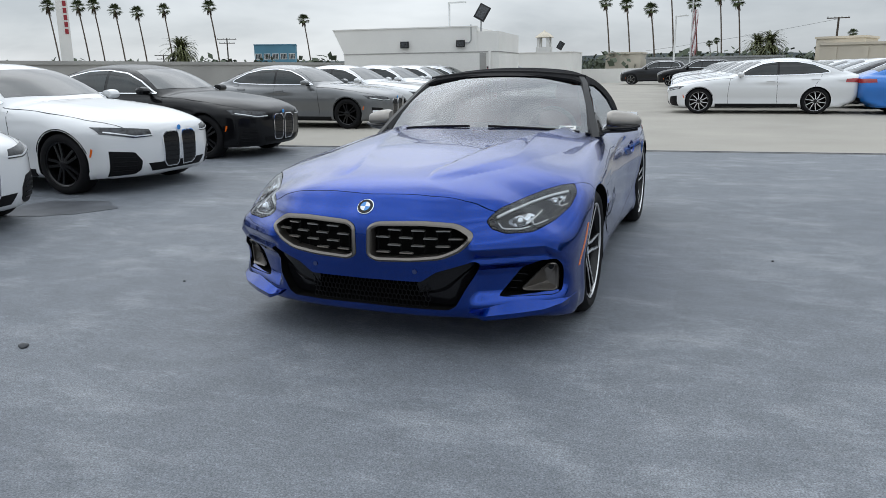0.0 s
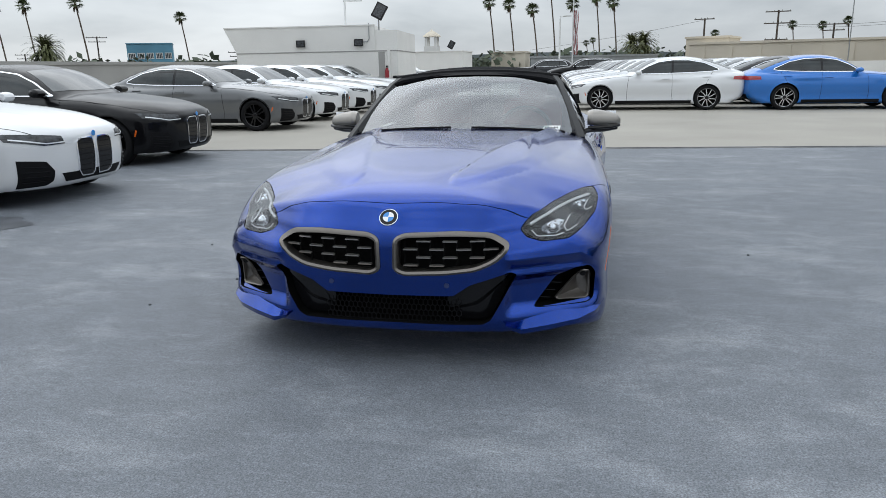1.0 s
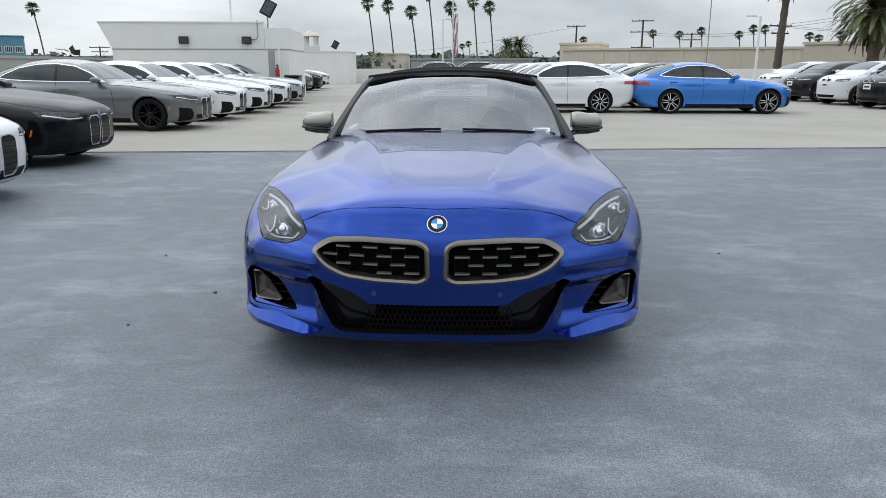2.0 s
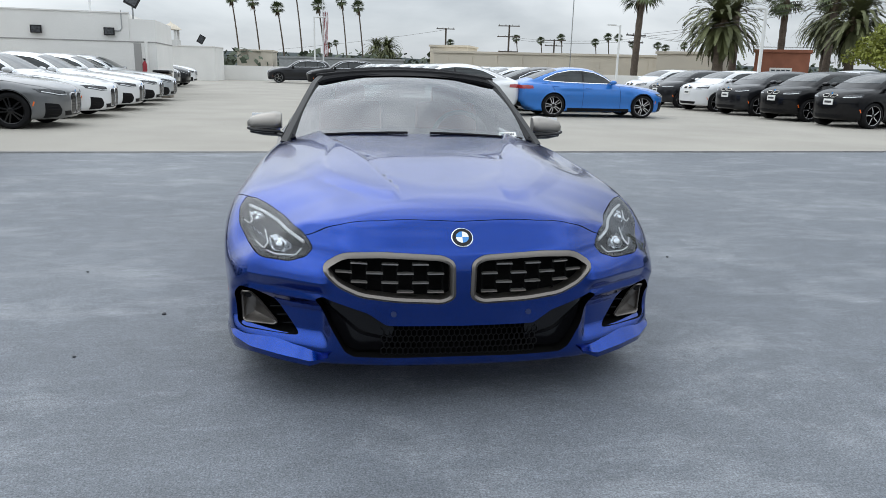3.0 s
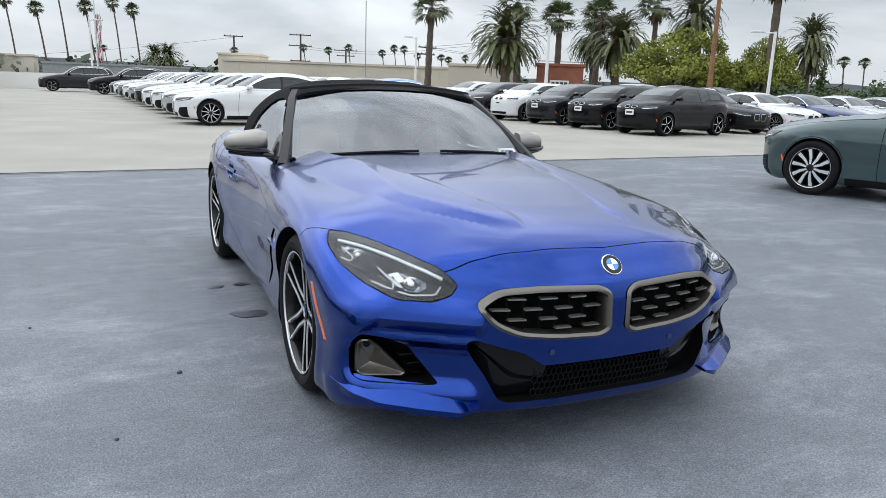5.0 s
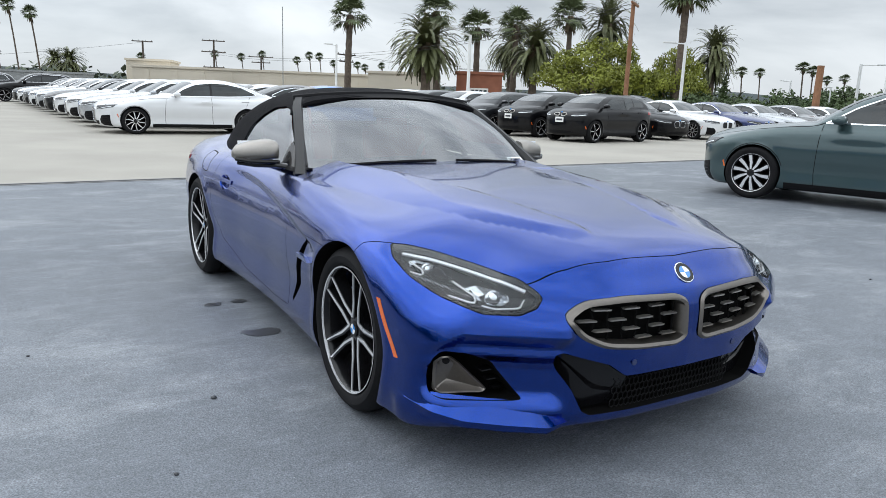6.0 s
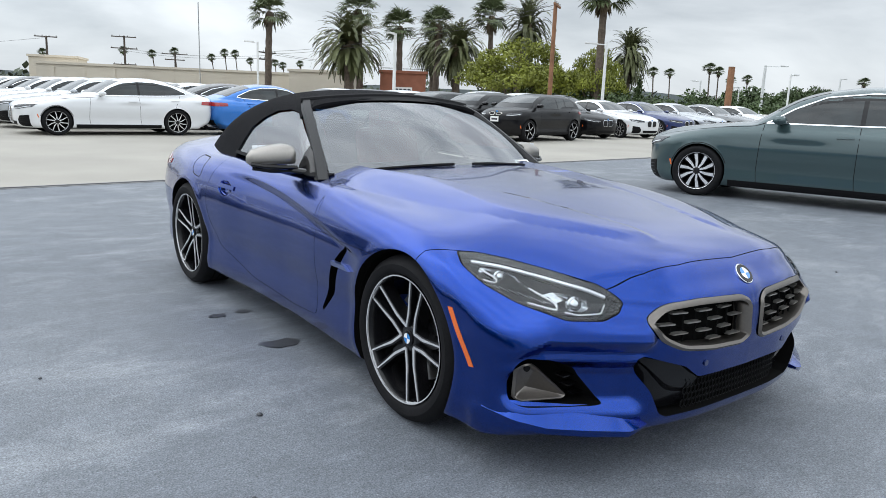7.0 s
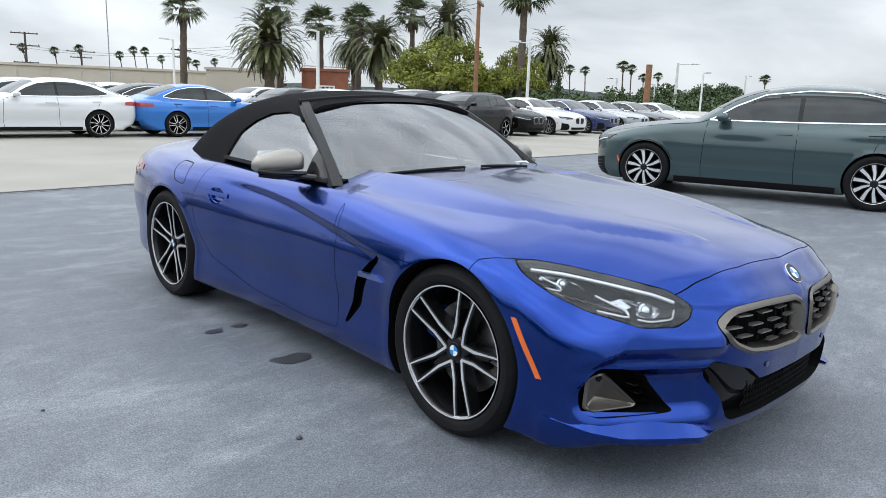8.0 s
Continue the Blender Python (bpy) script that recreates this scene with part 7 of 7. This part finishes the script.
set_copies(broad, [(44.1, 56.8, 6.3, 0.88, 1.1), (49.9, 68.6, 7.6, 0.85, 2.0), (56.2, 59.6, 9.4, 0.85, 3.1), (59.9, 48.0, 6.4, 0.70, 0.6), (7.3, 146.1, 4.6, 0.8, 1), (8.8, 136.0, 4.6, 0.75, 2.5), (-78.0, 92.0, 4.6, 0.8, 2),
                   (48.5, 52.0, 3.0, 0.8, 2.2)], 5.9)


def foliage(rng, centres, per, size, width):
    """Leaves on the outside of rounded clumps."""
    pts, faces = [], []
    for x, y, z, rx, rz in centres:
        for _ in range(per):
            a, u = rng.uniform(0, 2 * math.pi), rng.uniform(-0.7, 1)
            s = math.sqrt(1 - u * u)
            n = Vector((s * math.cos(a), s * math.sin(a), u))
            k = rng.uniform(0.78, 1.08)
            c = Vector((x + n.x * rx * k, y + n.y * rx * k, z + n.z * rz * k))
            d = Vector((rng.uniform(-1, 1), rng.uniform(-1, 1), rng.uniform(-0.8, 0.9))).normalized()
            leaf_quad(pts, faces, c, d, n, size * rng.uniform(0.6, 1.3), width * rng.uniform(0.7, 1.2))
    return pts, faces


def broad_tree(seed, height, spread, mat, label, per=170, clumps=46, leaf=0.30):
    rng = random.Random(seed)
    t = tagged(new("broadleaf_tree"), label, "tree", "trees beyond the deck")
    part("trunk", moved(trunk(height + 5, 0.34, 0.2, 0.2, 10, 12, 0.02), pose(0, 0, -6)), BARK, t)
    cs, limbs = [], []
    for i in range(clumps):
        a, q = rng.uniform(0, 2 * math.pi), math.sqrt(rng.uniform(0.02, 1))
        x, y = spread * q * math.cos(a), spread * q * math.sin(a)
        z = height * (1 - 0.62 * q ** 2.2) * rng.uniform(0.55, 1.0) - 0.4
        cs.append((x, y, z, rng.uniform(0.55, 1.05), rng.uniform(0.5, 0.85)))
        if i % 5 == 0:
            limbs.append(tube([(0, 0, height * 0.1 - 1.5), (x * 0.5, y * 0.5, z * 0.6 - 0.4), (x, y, z)], 0.08, 5, [0.14, 0.08, 0.03]))
    for g in limbs:
        part("limb", g, BARK, t)
    tagged(part("crown", foliage(rng, cs, per, leaf, leaf * 0.34), mat, t, smooth=0), kind="stuff")
    return t


ficus = broad_tree(41, 5.4, 4.3, LEAF, "round bright yellow-green broadleaf tree", 230, 64, 0.26)
ficus.matrix_basis = pose(39.8, 43.2, 1.1)
copy_thing(ficus, Matrix.Translation((44.0, 38.6, 0.7)) @ Matrix.Rotation(2.0, 4, "Z") @ Matrix.Diagonal((0.62, 0.62, 0.98, 1)))
copy_thing(ficus, Matrix.Translation((45.0, 46.0, -1.2)) @ Matrix.Rotation(4.0, 4, "Z"))
oak = broad_tree(43, 3.6, 3.6, LEAF_DARK, "dark green broadleaf tree beyond the parapet", 150, 50, 0.30)
oak.matrix_basis = pose(62.2, 35.9, -0.2)
for x, y, z, k in ((68.5, 34.7, 0, 0.9), (74.0, 34.9, 0.3, 0.8), (72, 46, -1.0, 1.2), (84, 40, -0.6, 1.3), (66, 24, -0.8, 1.0), (92, 30, -0.6, 1.5), (58, 28, -1.2, 1.1), (80, 60, -1.0, 1.3)):
    copy_thing(oak, Matrix.Translation((x, y, z)) @ Matrix.Rotation(x, 4, "Z") @ Matrix.Diagonal((k, k, 1, 1)))
rng = random.Random(9)
hedge_c = []
for i in range(150):
    t = i / 149
    hedge_c.append((34 + 8 * t + rng.uniform(-2.2, 2.5) + 6, 46 - 22 * t + rng.uniform(-2, 2), rng.uniform(-2.0, 1.7), rng.uniform(0.8, 1.4), rng.uniform(0.6, 1.0)))
tagged(part("hedge", foliage(rng, hedge_c, 110, 0.30, 0.10), LEAF_DARK, smooth=0), "dense dark green hedge beyond the deck", "hedge", kind="stuff")
hedge_d = [(46 + rng.uniform(0, 26), 14 + 30 * rng.random(), rng.uniform(-3, 1.0), rng.uniform(1.0, 1.8), rng.uniform(0.7, 1.2)) for i in range(120)]
tagged(part("shrubs", foliage(rng, hedge_d, 70, 0.42, 0.15), LEAF_DARK, smooth=0), "dark green shrubs and treetops below the parapet", "shrub", kind="stuff")
far_c = []
for i in range(760):
    a = radians(rng.uniform(-80, 105))
    d = rng.choice((110, 150, 210, 300)) * rng.uniform(0.85, 1.2)
    far_c.append((d * math.sin(a), d * math.cos(a), rng.uniform(-5, 1.0) + d * 0.004, 2.2 + d * 0.010, 1.6 + d * 0.006))
tagged(part("far_trees", foliage(rng, far_c, 72, 1.15, 0.45), FARLEAF, smooth=0), "far grey-green treetops across the town", "trees", kind="stuff")
cyp = tagged(new("cypress"), "slim dark cypress far off", "tree")
part("trunk", moved(trunk(8, 0.15, 0.06), pose(68.5, 53.2, -6)), BARK, cyp)
tagged(part("crown", foliage(rng, [(68.5, 53.2, -3 + 0.45 * i, 0.72 - 0.035 * i, 0.5) for i in range(17)], 70, 0.4, 0.10), LEAF_DARK, cyp, smooth=0), kind="stuff")

# hills on the horizon, with the distance haze mixed into their colour
pts, fcs = [], []
for i in range(241):
    a = radians(-90 + 200 * i / 240)
    d = 1600 + 150 * math.sin(i * 0.21)
    hgt = 12 + 16 * (noise.noise(Vector((i * 0.045, 2.0, 0))) + 0.6) + 6 * noise.noise(Vector((i * 0.19, 7.0, 0)))
    pts += [(d * math.sin(a), d * math.cos(a), -6), (d * math.sin(a), d * math.cos(a), max(hgt, 2)), ((d + 500) * math.sin(a), (d + 500) * math.cos(a), -6)]
for i in range(240):
    k = 3 * i
    fcs += [(k, k + 3, k + 4, k + 1), (k + 1, k + 4, k + 5, k + 2)]
tagged(part("backdrop_hills", fixed((pts, fcs)), HILL, smooth=60), "low hazy grey-green hills on the horizon", "hills", kind="structure")


# ---- poles, lamps, wires ----
def utility_pole(x, y, z1, arms, mat, turn=0.0, thick=0.14):
    p = tagged(new("utility_pole"), "wooden utility pole with crossarms and insulators", "utility pole", "utility poles")
    p.matrix_basis = pose(x, y, 0, 0, 0, turn)
    part("pole", tube([(0, 0, -6), (0.05, 0, z1)], thick, 10, [thick * 1.2, thick * 0.8]), mat, p)
    for dz, w in arms:
        arm = part("crossarm", box(-w / 2, w / 2, -0.17, -0.05, z1 - dz - 0.06, z1 - dz + 0.06, 0.01), mat, p)
        for k in range(4):
            part("insulator", moved(lathe([(0.05, 0), (0.06, 0.05), (0.03, 0.09), (0.05, 0.13), (0, 0.16)], 8), Matrix.Translation((-w / 2 + 0.12 + (w - 0.24) * k / 3, -0.11, z1 - dz + 0.062))), GALV, arm)
    return p


utility_pole(31.1, 30.8, 7.2, ((0.15, 2.2),), POLEWOOD, 35, 0.15)
utility_pole(13.8, 95.8, 6.5, ((0.1, 2.4),), POLEDARK, -8)
utility_pole(22.0, 94.2, 7.1, ((0.15, 2.8), (1.5, 3.0), (3.4, 2.6)), POLEDARK, -12)
utility_pole(30.6, 102.3, 5.8, ((0.15, 3.4), (0.9, 2.6)), POLEDARK, -12)
utility_pole(29.9, 70.7, 5.6, ((0.5, 2.6), (1.2, 2.0)), POLEDARK, 20)
utility_pole(-84.0, 112.0, 7.4, ((0.2, 3.4), (0.9, 2.8)), POLEDARK, 40)
utility_pole(-104.0, 118.0, 5.0, ((0.2, 3.2), (0.9, 2.6)), POLEDARK, 40)
utility_pole(-62.0, 120.0, 4.6, ((0.2, 3.2), (0.9, 2.6)), POLEDARK, 30)
stub = tagged(new("timber_post"), "bare brown timber post", "post")
part("pole", tube([(38.4, 23.0, -6), (38.45, 23.0, 3.75)], 0.2, 10, [0.24, 0.19]), POLEWOOD, stub)


def lamp_post(x, y, z1, arm, turn, thick=0.09):
    p = tagged(new("lamp_post"), "white steel lamp post with a flat lamp head", "street lamp", "lamp posts")
    p.matrix_basis = pose(x, y, 0, 0, 0, turn)
    part("post", tube([(0, 0, -6), (0, 0, z1)], thick, 10, [thick * 1.25, thick * 0.85]), POSTWHITE, p)
    part("arm", tube([(0, 0, z1 - 0.08), (arm, 0, z1 - 0.04)], 0.035, 6), POSTWHITE, p)
    part("head", box(arm - 0.35, arm + 0.35, -0.14, 0.14, z1 - 0.06, z1 + 0.04, 0.02), POSTWHITE, p)
    return p


for row in ((26.3, 41.2, 5.45, -0.6, 20, 0.12), (31.9, 27.2, 4.75, 0.9, 140, 0.095), (21.2, 52.6, 4.9, -0.7, 0, 0.09), (58.5, 32.2, 5.05, 1.6, -40, 0.13), (79.3, 35.3, 4.9, 0.9, 0, 0.10), (70.0, 46.0, 4.2, 0.9, 90, 0.10), (-2.3, 60.5, 5.2, 0.6, 0, 0.08), (44.5, 22.5, 3.6, 0.5, 0, 0.07), (52.0, 30.5, 3.0, 0.4, 60, 0.06)):
    lamp_post(*row)
flag = tagged(new("flagpole"), "tall white flagpole with a striped flag hanging slack", "flagpole")
part("pole", tube([(-2.05, 86.1, -6), (-2.05, 86.1, 9.5)], 0.08, 8), POSTWHITE, flag)
for k in range(7):
    x0 = -2.0
    strip_pts = []
    for j in range(9):
        z = 7.4 - 0.62 * j
        wv = 0.06 * math.sin(j * 1.3 + k)
        strip_pts += [(x0 + 0.075 * k + wv, 86.08 - 0.05 * (k % 2), z), (x0 + 0.075 * (k + 1) + wv, 86.08 - 0.05 * ((k + 1) % 2), z - 0.15)]
    part("stripe", (strip_pts, [(2 * j, 2 * j + 1, 2 * j + 3, 2 * j + 2) for j in range(8)]), FLAGRED if k % 2 == 0 else FLAGWHITE, flag, smooth=0)
mast = tagged(new("radio_mast"), "thin grey radio mast", "mast")
part("pole", tube([(24.5, 75, -6), (24.5, 75, 9.8)], 0.05, 6), GALV, mast)


def wire(a, b, sag):
    P = [Vector(a).lerp(Vector(b), t / 16) - Vector((0, 0, 4 * sag * (t / 16) * (1 - t / 16))) for t in range(17)]
    return tagged(part("overhead_wire", tube(P, 0.014, 4), CABLE), "thin black overhead wire between poles", "wire", "overhead wires")


for dz in (0.0, -0.25):
    wire((31.1, 30.8, 7.1 + dz), (29.9, 70.7, 5.2 + dz), 0.6)
    wire((29.9, 70.7, 4.8 + dz), (22.0, 94.2, 5.6 + dz), 0.4)
for q in (-0.9, 0.9):
    wire((29.9, 70.7 + q, 5.1), (49.9, 64 + q, 4.4), 0.5)
wire((13.8, 95.8, 6.3), (-8, 97, 3.2), 0.2)


# ---- marks on the deck ----
def stain(x, y, r, seed, stretch=1.0, mat=STAIN, label="dark damp stain on the coated deck"):
    n = 22
    pts = [(x, y, 0.0042)]
    for i in range(n):
        a = 2 * math.pi * i / n
        k = r * (1 + 0.45 * noise.noise(Vector((math.cos(a) * 1.6 + seed, math.sin(a) * 1.6, 0.3))))
        pts.append((x + k * math.cos(a), y + k * stretch * math.sin(a), 0.004))
    return tagged(part("stain", (pts, [(0, 1 + i, 1 + (i + 1) % n) for i in range(n)]), mat, smooth=0), label, "stain", "stains")


for row in ((-0.93, 1.09, 0.115, 3, 0.55), (-1.03, 1.70, 0.05, 5, 0.7), (-0.88, 1.71, 0.045, 8, 0.7)):
    stain(*row)
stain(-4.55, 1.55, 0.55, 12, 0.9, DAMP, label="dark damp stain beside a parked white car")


def pebble(x, y, r, seed):
    bm = bmesh.new()
    bmesh.ops.create_icosphere(bm, subdivisions=2, radius=r)
    for v in bm.verts:
        v.co *= 1 + 0.35 * noise.noise(v.co * (1.2 / r) + Vector((seed, 0, 0)))
        v.co.z = max(v.co.z * 0.7, -r * 0.35) + r * 0.35
        v.co += Vector((x, y, 0))
    return tagged(part("pebble", bm, STAIN, smooth=40), "small dark clod lying on the coated deck", "pebble", "pebbles")


for k, (x, y, r) in enumerate(((-1.605, -1.384, 0.022), (-1.36, 0.36, 0.012), (-1.62, -0.2, 0.008), (1.9, 1.4, 0.010), (-2.0, 1.2, 0.008), (3.6, 0.4, 0.010))):
    pebble(x, y, r, k * 3.1)
